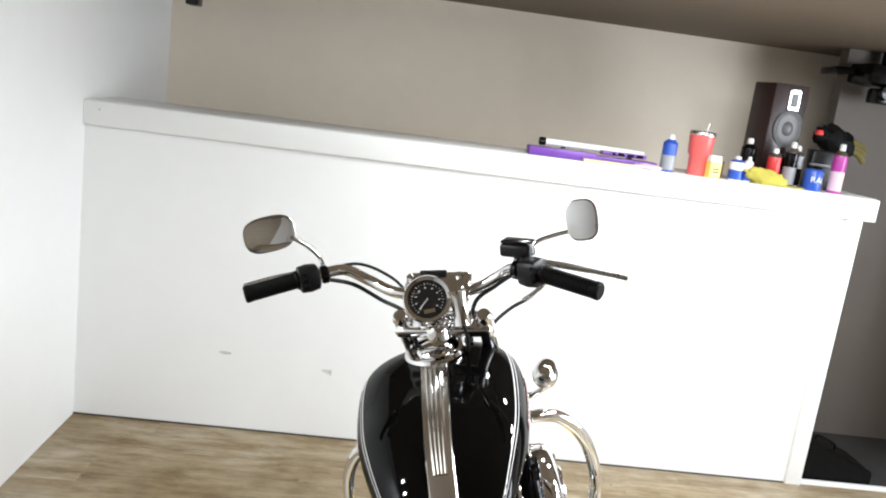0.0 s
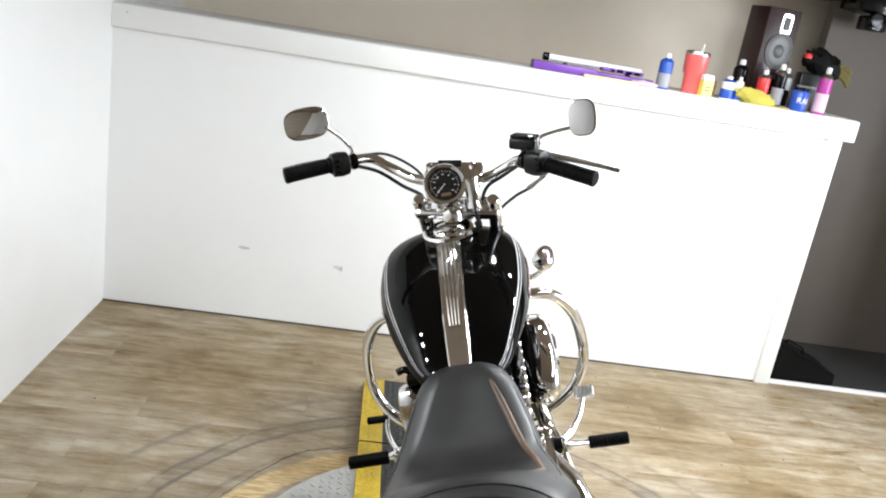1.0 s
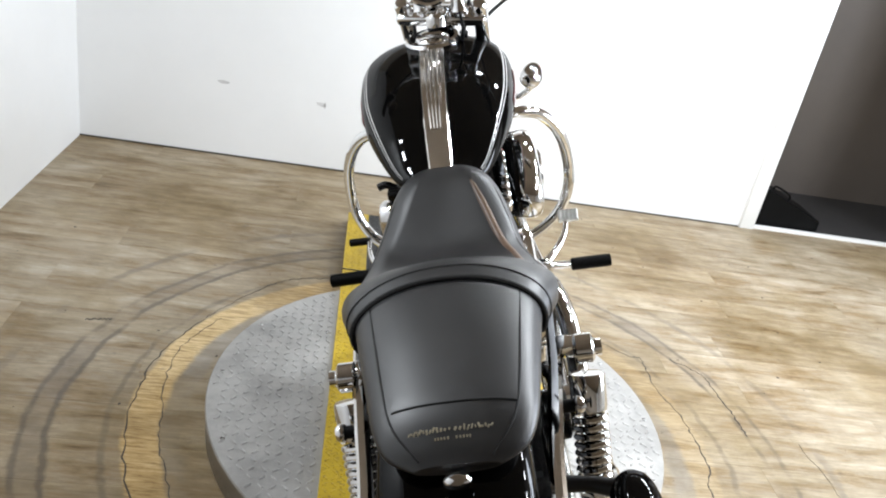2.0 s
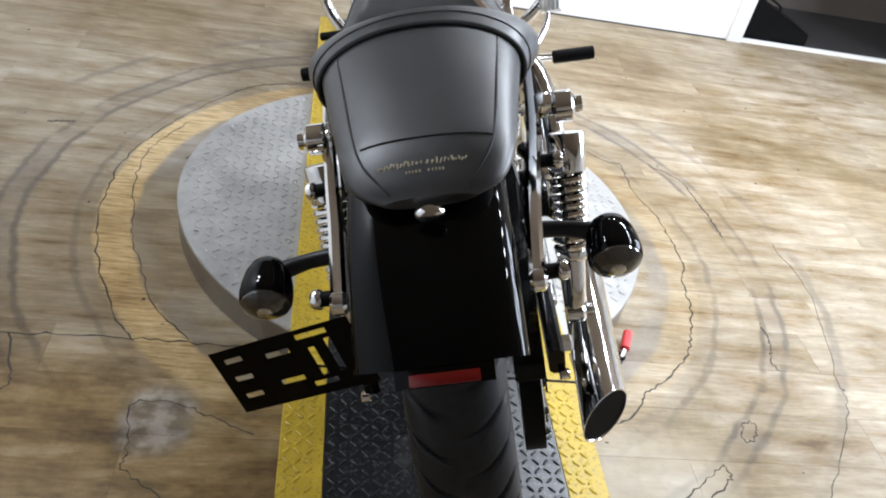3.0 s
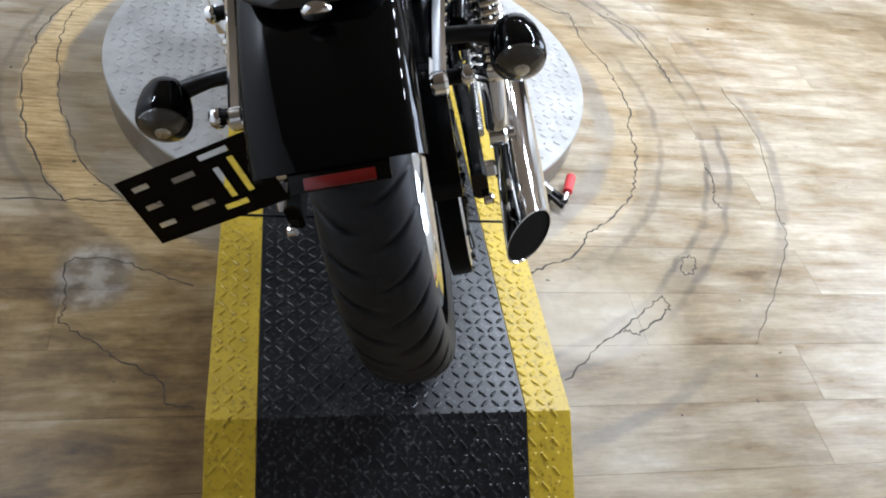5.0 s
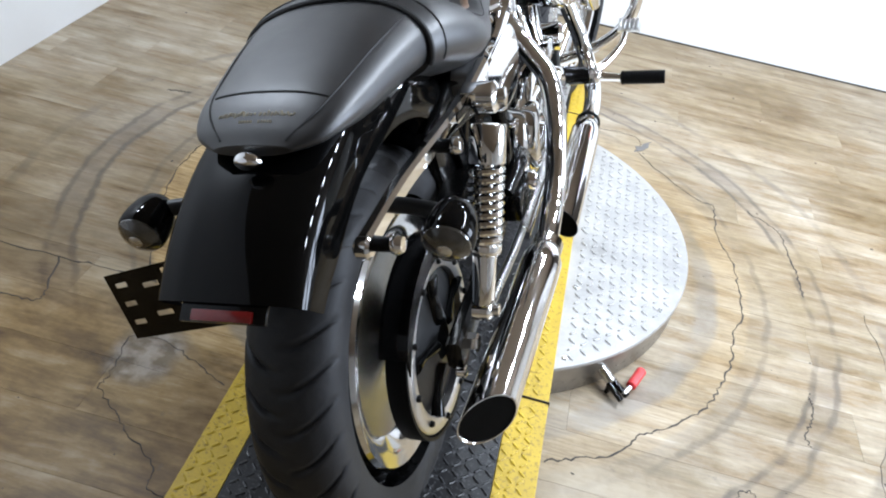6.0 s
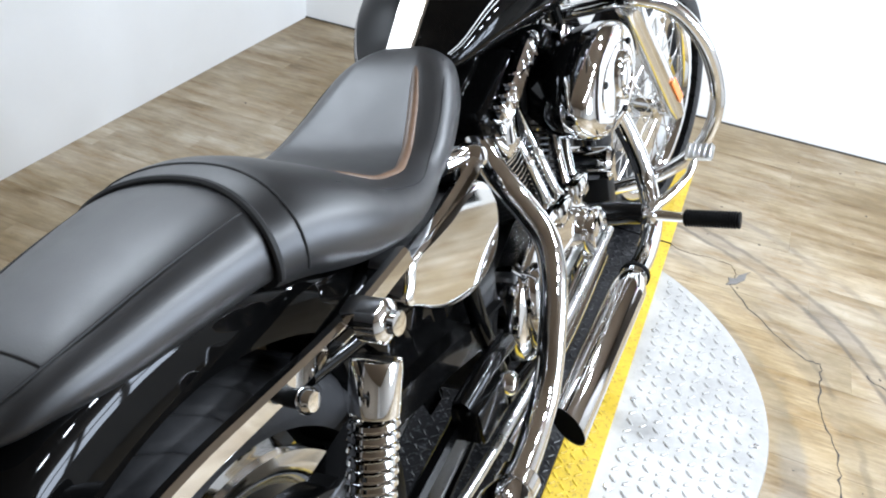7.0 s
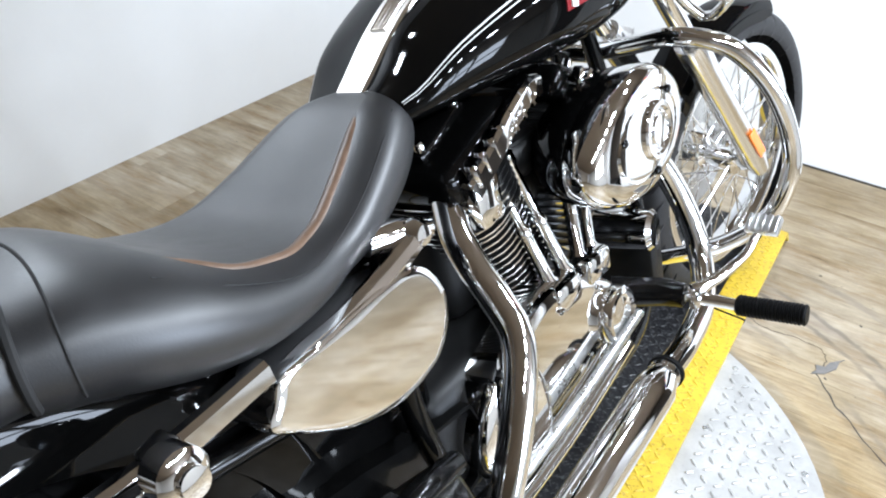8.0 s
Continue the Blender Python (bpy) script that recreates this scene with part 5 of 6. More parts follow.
# foot controls
prof = [(0, 0), (0.014, 0.0), (0.0175, 0.003)]
for k in range(17):
    prof += [(0.0185, 0.005 + 0.006 * k), (0.0185, 0.008 + 0.006 * k), (0.0168, 0.0085 + 0.006 * k), (0.0168, 0.0105 + 0.006 * k)]
prof += [(0.0185, 0.110), (0.016, 0.113), (0, 0.113)]
for s_ in (1, -1):
    y, z, out = (0.177, 0.296, 0.410) if s_ > 0 else (0.110, 0.378, 0.374)
    bm = bmesh.new()
    tube(bm, [(0.218 * s_, y - 0.022, z + 0.018), (0.245 * s_, y - 0.012, z + 0.010), ((out - 0.110) * s_, y, z)], [0.017, 0.012, 0.010], 16, 4)
    box(bm, (0.034, 0.036, 0.034), Matrix.Translation((0.228 * s_, y - 0.02, z + 0.014)), 0.009)
    mount = part("footpeg_mount", bm, CHROME, bike, "bright footpeg mount")
    bm = bmesh.new()
    tube(bm, [(0.10 * s_, 0.11, z + 0.03), (0.17 * s_, y - 0.03, z + 0.022), (0.216 * s_, y - 0.022, z + 0.018)], [0.030, 0.026, 0.022], 16, 4)
    part("bracket", bm, FRAME, mount, "black forged bracket")
    bm = bmesh.new()
    lathe(bm, prof, along(((out - 0.113) * s_, y, z), (out * s_, y + 0.003, z - 0.003)), 22)
    part("peg_rubber", bm, RUBBER, mount, "ribbed black rubber footpeg")
bm = bmesh.new()
tube(bm, [(0.228, 0.165, 0.318), (0.262, 0.210, 0.332), (0.292, 0.250, 0.358), (0.303, 0.278, 0.385)], [0.014, 0.010, 0.008, 0.007], 12, 5)
lever = part("brake_pedal", bm, CHROME, bike, "chrome brake pedal arm")
pad = Matrix.Translation((0.312, 0.288, 0.397)) @ pose(0, 0, 0, 35, 0, -4)
bm = bmesh.new()
box(bm, (0.058, 0.036, 0.014), pad, 0.003)
for k in range(5):
    box(bm, (0.006, 0.034, 0.005), pad @ Matrix.Translation((-0.023 + 0.0115 * k, 0, 0.009)), 0.001, 1)
part("pedal_pad", bm, BRUSHED, lever, "ribbed metal pedal pad")
bm = bmesh.new()
tube(bm, [(-0.225, 0.10, 0.385), (-0.255, 0.17, 0.385), (-0.272, 0.235, 0.392), (-0.275, 0.28, 0.402)], 0.007, 10, 5)
lever = part("shift_lever", bm, CHROME, bike, "chrome shift lever")
bm = bmesh.new()
rod(bm, (-0.270, 0.285, 0.403), (-0.335, 0.288, 0.403), 0.0115, 16, 0.003)
part("shift_peg", bm, RUBBER, lever, "black rubber shift peg")
bm = bmesh.new()
tube(bm, [(-0.10, -0.16, 0.20), (-0.17, -0.20, 0.10), (-0.225, -0.215, -0.02), (-0.243, -0.218, -0.078)], 0.012, 12, 4)
box(bm, (0.05, 0.04, 0.010), Matrix.Translation((-0.243, -0.218, -0.083)) @ pose(0, 0, 0, 0, 18.5, 0), 0.003)
part("side_stand", bm, FRAME, bike, "black side stand")

# crash bars
for s_ in (1, -1):
    bm = bmesh.new()
    tube(bm, [(0.0, 0.31, 0.705), (0.10 * s_, 0.285, 0.722), (0.19 * s_, 0.269, 0.735), (0.265 * s_, 0.298, 0.706), (0.316 * s_, 0.338, 0.625), (0.335 * s_, 0.376, 0.520), (0.329 * s_, 0.382, 0.445), (0.292 * s_, 0.380, 0.370), (0.21 * s_, 0.36, 0.315), (0.08 * s_, 0.33, 0.280)], 0.0165, 16, 7)
    if s_ < 0:
        bmesh.ops.scale(bm, vec=(0.94, 1.0, 1.0), verts=bm.verts)
    part("crash_bar", bm, CHROME, bike, "chrome engine guard bar")

# ---- front end, turned slightly to its right ----
TOP = Vector((0.035, 0.134, 1.056))
SIDE = STEER.to_3x3() @ Vector((1, 0, 0))
AHEAD = (AXLE_F - TOP).normalized()
bm = bmesh.new()
box(bm, (0.22, 0.060, 0.030), Matrix.Translation(TOP + AHEAD * 0.02) @ STEER @ pose(0, 0, 0, 40, 0, 0), 0.010, 3)
tree = part("upper_fork_clamp", bm, CHROME, bike, "chrome upper fork clamp")
bm = bmesh.new()
box(bm, (0.23, 0.060, 0.032), Matrix.Translation(TOP + AHEAD * 0.19) @ STEER @ pose(0, 0, 0, 40, 0, 0), 0.010, 3)
part("lower_fork_clamp", bm, CHROME, bike, "chrome lower fork clamp")
for s_ in (1, -1):
    o = SIDE * (0.094 * s_)
    fork = new("fork_leg")
    fork.empty_display_size, fork.parent = 0.05, bike
    fork["label"] = "chrome telescopic fork leg"
    a, b = TOP + o - AHEAD * 0.012, AXLE_F + o
    h = (b - a).length
    bm = bmesh.new()
    lathe(bm, [(0, -0.012), (0.014, -0.010), (0.020, 0.0), (0.0195, 0.004), (0.0195, h * 0.55), (0, h * 0.55)], along(a, b), 22)
    part("fork_tube", bm, CHROME, fork)
    bm = bmesh.new()
    lathe(bm, [(0.0195, h * 0.50), (0.029, h * 0.50), (0.031, h * 0.515), (0.030, h * 0.56), (0.0285, h * 0.58), (0.0285, h * 0.96), (0.024, h * 0.99), (0.020, h + 0.02), (0, h + 0.022)], along(a, b), 24)
    part("slider", bm, RAIL, fork, "polished alloy fork slider")
    if s_ > 0:
        bm = bmesh.new()
        p = a + (b - a) * 0.885 + SIDE * 0.031
        box(bm, (0.005, 0.024, 0.098), along(p, p + AHEAD) @ pose(0, 0, 0, 0, 0, 12), 0.002, 1)
        part("side_reflector", bm, AMBER, fork, "amber side reflector")
    sig = Vector((0.030, 0.378, 0.833)) + SIDE * (0.225 if s_ > 0 else -0.150)
    bm = bmesh.new()
    tube(bm, [TOP + AHEAD * 0.26 + SIDE * (0.10 * s_), sig - SIDE * (0.06 * s_) + Vector((0, 0.03, -0.07)), sig + Vector((0, 0.012, -0.03)), sig], 0.009, 12, 3)
    stalk = part("signal_stalk", bm, CHROME, bike, "chrome signal stalk")
    bm = bmesh.new()
    lathe(bm, [(0, -0.048), (0.014, -0.045), (0.024, -0.034), (0.031, -0.014), (0.034, 0.008), (0.034, 0.026), (0.030, 0.030), (0, 0.032)], along(sig, sig + STEER.to_3x3() @ Vector((0, 1, 0))), 26)
    part("turn_signal", bm, CHROME, stalk, "chrome bullet turn signal")

front = wheel_base("front_wheel", AXLE_F, STEER, "laced spoke wheel")
part("tyre", tyre(0.345, 0.048, 0.262, 36), TYRE, front, "black narrow tyre", 60)
bm = bmesh.new()
lathe(bm, [(0.240, -0.014), (0.248, -0.030), (0.262, -0.034), (0.268, -0.032), (0.262, -0.024), (0.256, 0.0), (0.262, 0.024), (0.268, 0.032), (0.262, 0.034), (0.248, 0.030), (0.240, 0.014)], ACROSS, 64, True)
part("rim", bm, CHROME, front, "chrome rim")
bm = bmesh.new()
lathe(bm, [(0, -0.075), (0.016, -0.075), (0.018, -0.05), (0.036, -0.045), (0.036, -0.038), (0.022, -0.03), (0.020, 0.03), (0.036, 0.038), (0.036, 0.045), (0.018, 0.05), (0.016, 0.075), (0, 0.075)], ACROSS, 28)
part("hub", bm, CHROME, front, "chrome hub")
for k in range(40):
    s_ = 1 if k % 2 else -1
    a0 = 2 * math.pi * k / 40
    a1 = a0 + radians(38 if (k // 2) % 2 else -38)
    bm = bmesh.new()
    tube(bm, [(0.041 * s_, 0.033 * math.cos(a1), 0.033 * math.sin(a1)), (0.006 * s_, 0.243 * math.cos(a0), 0.243 * math.sin(a0))], 0.0019, 6, 1)
    part("spoke", bm, CHROME, front)
bm = bmesh.new()
lathe(bm, [(0.070, -0.0025), (0.145, -0.0025), (0.145, 0.0025), (0.070, 0.0025)], Matrix.Translation((-0.064, 0, 0)) @ ACROSS, 48, True)
part("brake_disc", bm, BRUSHED, front, "steel brake disc")
bm = fender(Vector((0, 0, 0)), 0.368, -14, 62, 0.058, 0.05, 0.003)
bmesh.ops.transform(bm, matrix=Matrix.Translation(AXLE_F) @ STEER, verts=bm.verts)
part("front_fender", bm, PAINT, bike, "glossy black front fender")

# handlebar
BARS = Vector((0.0, -0.042, 0.0))


def steered(*given):
    """A part that sits with the handlebar."""
    ob = part(*given)
    ob.location = BARS
    return ob


bar = steered("handlebar", tube(bmesh.new(), [(-0.373, 0.157, 1.197), (-0.268, 0.198, 1.199), (-0.214, 0.218, 1.199), (-0.165, 0.247, 1.192), (-0.114, 0.250, 1.155), (-0.055, 0.216, 1.125), (0.041, 0.191, 1.111), (0.121, 0.189, 1.109), (0.171, 0.179, 1.128), (0.207, 0.150, 1.147), (0.247, 0.104, 1.144), (0.359, 0.014, 1.103)], 0.0128, 16, 6), CHROME, bike, "chrome handlebar")
for name, a, b in (("left", (-0.266, 0.199, 1.199), (-0.375, 0.156, 1.197)), ("right", (0.266, 0.089, 1.137), (0.362, 0.011, 1.102))):
    h = (Vector(b) - Vector(a)).length
    prof = [(0.013, 0), (0.021, 0.0), (0.022, 0.004), (0.0195, 0.006)]
    for k in range(14):
        prof += [(0.0180, 0.010 + k * (h - 0.02) / 14), (0.0187, 0.012 + k * (h - 0.02) / 14), (0.0187, 0.016 + k * (h - 0.02) / 14)]
    bm = bmesh.new()
    lathe(bm, prof + [(0.0195, h - 0.006), (0.0195, h), (0.016, h + 0.003), (0, h + 0.003)], along(a, b), 24)
    part("grip", bm, RUBBER, bar, "black rubber grip")
for s_, p, q in ((-1, (-0.221, 0.215, 1.197), (-0.266, 0.199, 1.198)), (1, (0.225, 0.125, 1.145), (0.262, 0.093, 1.139))):
    p, q = Vector(p), Vector(q)
    m = along(p, q)
    bm = bmesh.new()
    rings = []
    h = (q - p).length
    for z, w in ((0, 0.020), (0.004, 0.026), (h * 0.5, 0.029), (h - 0.004, 0.027), (h, 0.021)):
        rings.append([bm.verts.new(m @ Vector((u, v, z))) for u, v in rounded(w, w * 1.08, 20, 3.2)])
    skin(bm, rings, True)
    sw = part("switch_housing", bm, PLASTIC, bar, "black switch housing")
    for k in range(3):
        bm = bmesh.new()
        c = (p + q) / 2 + Vector((0, -0.029, 0.014 - 0.014 * k))
        box(bm, (0.013, 0.008, 0.009), Matrix.Translation(c), 0.002, 1)
        part("button", bm, RUBBER, sw)
    bm = bmesh.new()
    rod(bm, p + (p - q).normalized() * 0.004, p + (p - q).normalized() * 0.022, 0.021, 20)
    part("lever_clamp", bm, FRAME, bar, "black lever clamp")
bm = bmesh.new()
box(bm, (0.072, 0.046, 0.030), Matrix.Translation((0.226, 0.178, 1.181)) @ pose(0, 0, 0, 0, 9, -28), 0.008, 3)
res = part("brake_reservoir", bm, PLASTIC, bar, "black brake fluid reservoir")
bm = bmesh.new()
box(bm, (0.066, 0.040, 0.006), Matrix.Translation((0.228, 0.178, 1.199)) @ pose(0, 0, 0, 0, 9, -28), 0.002)
part("reservoir_lid", bm, FRAME, res)
bm = bmesh.new()
tube(bm, [(0.216, 0.188, 1.159), (0.272, 0.155, 1.148), (0.342, 0.134, 1.126), (0.400, 0.127, 1.104), (0.441, 0.120, 1.088)], [0.010, 0.009, 0.008, 0.0065, 0.007], 12, 5, flat=0.6)
part("brake_lever", bm, BRUSHED, bar, "bright brake lever")
bm = bmesh.new()
tube(bm, [(-0.216, 0.247, 1.194), (-0.270, 0.248, 1.202), (-0.330, 0.235, 1.205), (-0.391, 0.209, 1.205)], [0.010, 0.009, 0.008, 0.007], 12, 5, flat=0.6)
part("clutch_lever", bm, BRUSHED, bar, "bright clutch lever")
# mirrors
for s_, root, c, w, h, yaw, pitch in ((-1, (-0.210, 0.232, 1.216), (-0.305, 0.198, 1.313), 0.057, 0.040, 24, 4), (1, (0.257, 0.139, 1.175), (0.365, 0.116, 1.231), 0.034, 0.044, -22, -6)):
    c = Vector(c)
    m = Matrix.Translation(c) @ Matrix.Rotation(radians(yaw), 4, "Z") @ pose(0, 0, 0, 90 + pitch, 0, 0)
    bm = bmesh.new()
    rings = []
    for z, k in ((-0.018, 0.25), (-0.016, 0.6), (-0.009, 0.92), (0.0, 1.0), (0.004, 1.0), (0.005, 0.96)):
        rings.append([bm.verts.new(m @ Vector((u * k, v * k, z))) for u, v in rounded(w, h, 32, 2.9)])
    skin(bm, rings, True)
    mirror = part("mirror", bm, CHROME, bar, "chrome rear-view mirror")
    bm = bmesh.new()
    rings = []
    for z, k in ((0.0045, 0.94), (0.0062, 0.94), (0.0066, 0.90)):
        rings.append([bm.verts.new(m @ Vector((u * k, v * k, z))) for u, v in rounded(w, h, 32, 2.9)])
    skin(bm, rings, True)
    part("mirror_glass", bm, MIRROR, mirror)
    mirror.parent, mirror.location = bike, BARS
    bm = bmesh.new()
    edge = c + Vector((-s_ * w * 0.8, 0.012, -h * 0.5))
    tube(bm, [root, Vector(root) + Vector((s_ * 0.006, 0.004, 0.020)), edge * 0.5 + Vector(root) * 0.5 + Vector((0, 0.004, 0.012)), edge], 0.0048, 12, 5)
    part("mirror_stem", bm, CHROME, mirror, "chrome stem")
# riser cover, speedometer
face = Vector((0.014, 0.130, 1.119))
look_at = (Vector((0.071, -0.610, 1.501)) - face).normalized()
sp = along(face - look_at * 0.0, face + look_at)
bm = bmesh.new()
lathe(bm, [(0, -0.062), (0.030, -0.060), (0.042, -0.048), (0.046, -0.020), (0.0525, -0.004), (0.053, 0.003), (0.050, 0.008), (0.0425, 0.0055), (0.0415, 0.001), (0.0, 0.001)], sp, 44)
speedo = steered("speedometer", bm, CHROME, bike, "chrome speedometer with a black dial")
bm = bmesh.new()
lathe(bm, [(0, 0.0022), (0.0412, 0.0022), (0.0412, 0.0)], sp, 40)
dial = part("dial", bm, GLASS_DARK, speedo, "black dial")
for k in range(25):
    a = radians(225 - 270 * k / 24)
    bm = bmesh.new()
    big = k % 3 == 0
    box(bm, (0.0010 if big else 0.0006, 0.0050 if big else 0.003, 0.0006), sp @ Matrix.Rotation(radians(0), 4, "Z") @ Matrix.Translation((0.034 * math.cos(a), 0.034 * math.sin(a), 0.0027)) @ Matrix.Rotation(a - math.pi / 2, 4, "Z"))
    part("tick", bm, WHITE, dial)
for k in range(9):
    a = radians(225 - 270 * k / 8)
    bm = bmesh.new()
    box(bm, (0.0042, 0.0020, 0.0006), sp @ Matrix.Translation((0.0255 * math.cos(a), 0.0255 * math.sin(a), 0.0027)))
    part("numeral_bar", bm, WHITE, dial)
bm = bmesh.new()
a = radians(222)
box(bm, (0.030, 0.0018, 0.0008), sp @ Matrix.Rotation(a, 4, "Z") @ Matrix.Translation((0.013, 0, 0.0036)))
part("needle", bm, WHITE, dial, "white needle")
bm = bmesh.new()
box(bm, (0.024, 0.008, 0.0006), sp @ Matrix.Translation((0, -0.026, 0.0028)))
part("display", bm, surface("lcd_display", (0.16, 0.11, 0.06), 0.3, grain=200), dial, "brownish odometer window")
plate_m = Matrix.Translation((0.038, 0.183, 1.129)) @ STEER @ pose(0, 0, 0, 34, 0, 0)
bm = bmesh.new()
box(bm, (0.150, 0.080, 0.022), plate_m, 0.010, 3)
riser = steered("riser_cover", bm, CHROME, bike, "chrome handlebar riser cover")
bm = bmesh.new()
box(bm, (0.062, 0.016, 0.008), plate_m @ Matrix.Translation((-0.012, 0.030, 0.012)), 0.003)
part("indicator_panel", bm, PLASTIC, riser, "black indicator lamp panel")
for x, y in ((-0.062, 0.018), (0.048, 0.022), (0.056, -0.022), (-0.058, -0.020)):
    bm = bmesh.new()
    lathe(bm, [(0, 0.007), (0.004, 0.007), (0.0045, 0.004), (0.0085, 0.006), (0.0095, 0.0), (0.0095, -0.004)], plate_m @ Matrix.Translation((x, y, 0.011)), 16)
    part("bolt", bm, CHROME, riser)
for s_ in (1, -1):
    bm = bmesh.new()
    p = TOP + SIDE * (0.045 * s_)
    lathe(bm, [(0.021, 0), (0.018, 0.02), (0.018, 0.06), (0.022, 0.075), (0, 0.078)], along(p, p + Vector((0, 0.01, 0.06))), 20)
    steered("riser", bm, CHROME, bike, "chrome handlebar riser")
bm = bmesh.new()
lathe(bm, [(0.024, -0.02), (0.026, 0.0), (0.022, 0.012), (0.015, 0.018), (0, 0.02)], Matrix.Translation((0.021, 0.145, 1.042)), 20)
steered("stem_nut", bm, CHROME, bike, "chrome steering stem nut")
# steering neck with its lock and the ignition wiring between the forks and the tank
bm = bmesh.new()
rod(bm, (0.028, 0.172, 1.020), (0.024, 0.285, 0.860), 0.034, 24, 0.006)
box(bm, (0.085, 0.075, 0.10), Matrix.Translation((0.022, 0.245, 0.935)) @ pose(0, 0, 0, -35, 0, 0), 0.012, 2)
neck = part("steering_neck", bm, FRAME, bike, "black steering neck")
for x, y, z in ((-0.035, 0.205, 0.985), (0.082, 0.200, 0.980), (0.024, 0.185, 0.990)):
    bm = bmesh.new()
    tube(bm, [(x, y, z), (x * 0.9 + 0.003, y + 0.012, z - 0.03), (x * 0.7 + 0.007, y + 0.03, z - 0.07)], 0.011, 12, 4)
    part("wiring_boot", bm, PLASTIC, neck)
# cables
for pts, r, mat in (([(-0.205, 0.218, 1.185), (-0.154, 0.248, 1.155), (-0.098, 0.239, 1.110), (-0.044, 0.207, 1.074), (-0.037, 0.213, 0.998), (-0.045, 0.234, 0.919)], 0.0048, PLASTIC), ([(-0.199, 0.233, 1.207), (-0.131, 0.271, 1.194), (-0.064, 0.252, 1.152), (-0.026, 0.212, 1.107)], 0.0036, PLASTIC), ([(0.201, 0.152, 1.133), (0.161, 0.181, 1.107), (0.113, 0.184, 1.079), (0.086, 0.179, 1.006), (0.063, 0.199, 0.928)], 0.0048, PLASTIC), ([(0.263, 0.120, 1.117), (0.235, 0.155, 1.077), (0.185, 0.193, 1.047), (0.134, 0.221, 1.002), (0.095, 0.251, 0.925)], 0.0042, PLASTIC), ([(0.264, 0.110, 1.128), (0.262, 0.121, 1.107), (0.236, 0.150, 1.083), (0.219, 0.164, 1.071)], 0.0058, CHROME), ([(0.087, 0.162, 1.106), (0.078, 0.148, 1.057), (0.082, 0.159, 1.006), (0.069, 0.199, 0.937)], 0.004, PLASTIC)):
    steered("control_cable", tube(bmesh.new(), pts, r, 10, 6), mat, bike, "black control cable" if mat is PLASTIC else "chrome brake line fitting")

# ---- things on the ledge ----
LEDGE = HALF_TOP + 0.109


def ledge(x, y):
    """A place on the ledge, in the ledge's own measure."""
    return Matrix.Translation((0.0075 + 0.9735 * x, NORTH + 0.96 * (y - 1.87), LEDGE)) @ Matrix.Scale(0.965, 4)

PURPLE = surface("purple_paint", (0.16, 0.05, 0.34), 0.4, grain=30, vary=0.15)
CORAL = surface("coral_red_enamel", (0.80, 0.13, 0.12), 0.35, grain=40, vary=0.06)
YELLOWPLASTIC = surface("yellow_plastic", (0.78, 0.70, 0.16), 0.4, grain=40, vary=0.1)
BLUE = surface("blue_print", (0.02, 0.08, 0.42), 0.35, grain=40, vary=0.15)
CANRED = surface("red_print", (0.62, 0.03, 0.03), 0.35, grain=40, vary=0.12)
MAGENTA = surface("magenta_print", (0.42, 0.04, 0.30), 0.35, grain=40, vary=0.15)
PINK = surface("pale_pink_print", (0.75, 0.52, 0.60), 0.4, grain=40, vary=0.1)
GREYPRINT = surface("grey_print", (0.30, 0.31, 0.33), 0.4, grain=40, vary=0.1)
CREAM = surface("cream_paper", (0.72, 0.62, 0.36), 0.7, grain=60, vary=0.12)
MAROON = surface("dark_red_wood_veneer", (0.022, 0.006, 0.006), 0.4, coat=0.15, grain=35, vary=0.35)
CONE = surface("grey_speaker_cone", (0.11, 0.11, 0.11), 0.45, grain=60, vary=0.2)
CLOTH = surface("yellow_cloth", (0.46, 0.40, 0.07), 0.9, grain=150, vary=0.2, bump=0.6, bump_scale=300)
OLIVE = surface("olive_fabric", (0.12, 0.10, 0.03), 0.9, grain=120, vary=0.4, bump=0.6, bump_scale=300)
BROWN = surface("brown_cardboard", (0.30, 0.19, 0.10), 0.8, grain=60, vary=0.2)


def can(x, y, r, h, body, label, top=None, band=None, cap=None, category="spray can"):
    """A spray can or bottle: body, printed band, shoulder and nozzle cap."""
    ob = base("spray_can" if category == "spray can" else "bottle", ledge(x, y), label, category, "cans and bottles on the ledge")
    bm = bmesh.new()
    lathe(bm, [(0, 0.0), (r * 0.9, 0.0), (r, 0.004), (r, h * 0.74), (r * 0.97, h * 0.76), (0, h * 0.76)], Matrix(), 24)
    part("body", bm, body, ob)
    bm = bmesh.new()
    lathe(bm, [(r * 0.98, h * 0.755), (r * 1.02, h * 0.765), (r * 0.85, h * 0.80), (r * 0.55, h * 0.85), (r * 0.36, h * 0.87), (0, h * 0.87)], Matrix(), 24)
    part("shoulder", bm, top or BRUSHED, ob)
    bm = bmesh.new()
    lathe(bm, [(r * 0.42, h * 0.865), (r * 0.42, h * 0.95), (r * 0.34, h * 0.99), (0, h)], Matrix(), 16)
    part("cap", bm, cap or WHITE, ob)
    if band:
        bm = bmesh.new()
        lathe(bm, [(r * 1.0, h * 0.05), (r * 1.008, h * 0.06), (r * 1.008, h * 0.43), (r * 1.0, h * 0.44)], Matrix(), 24)
        part("printed_band", bm, band, ob)
    return ob


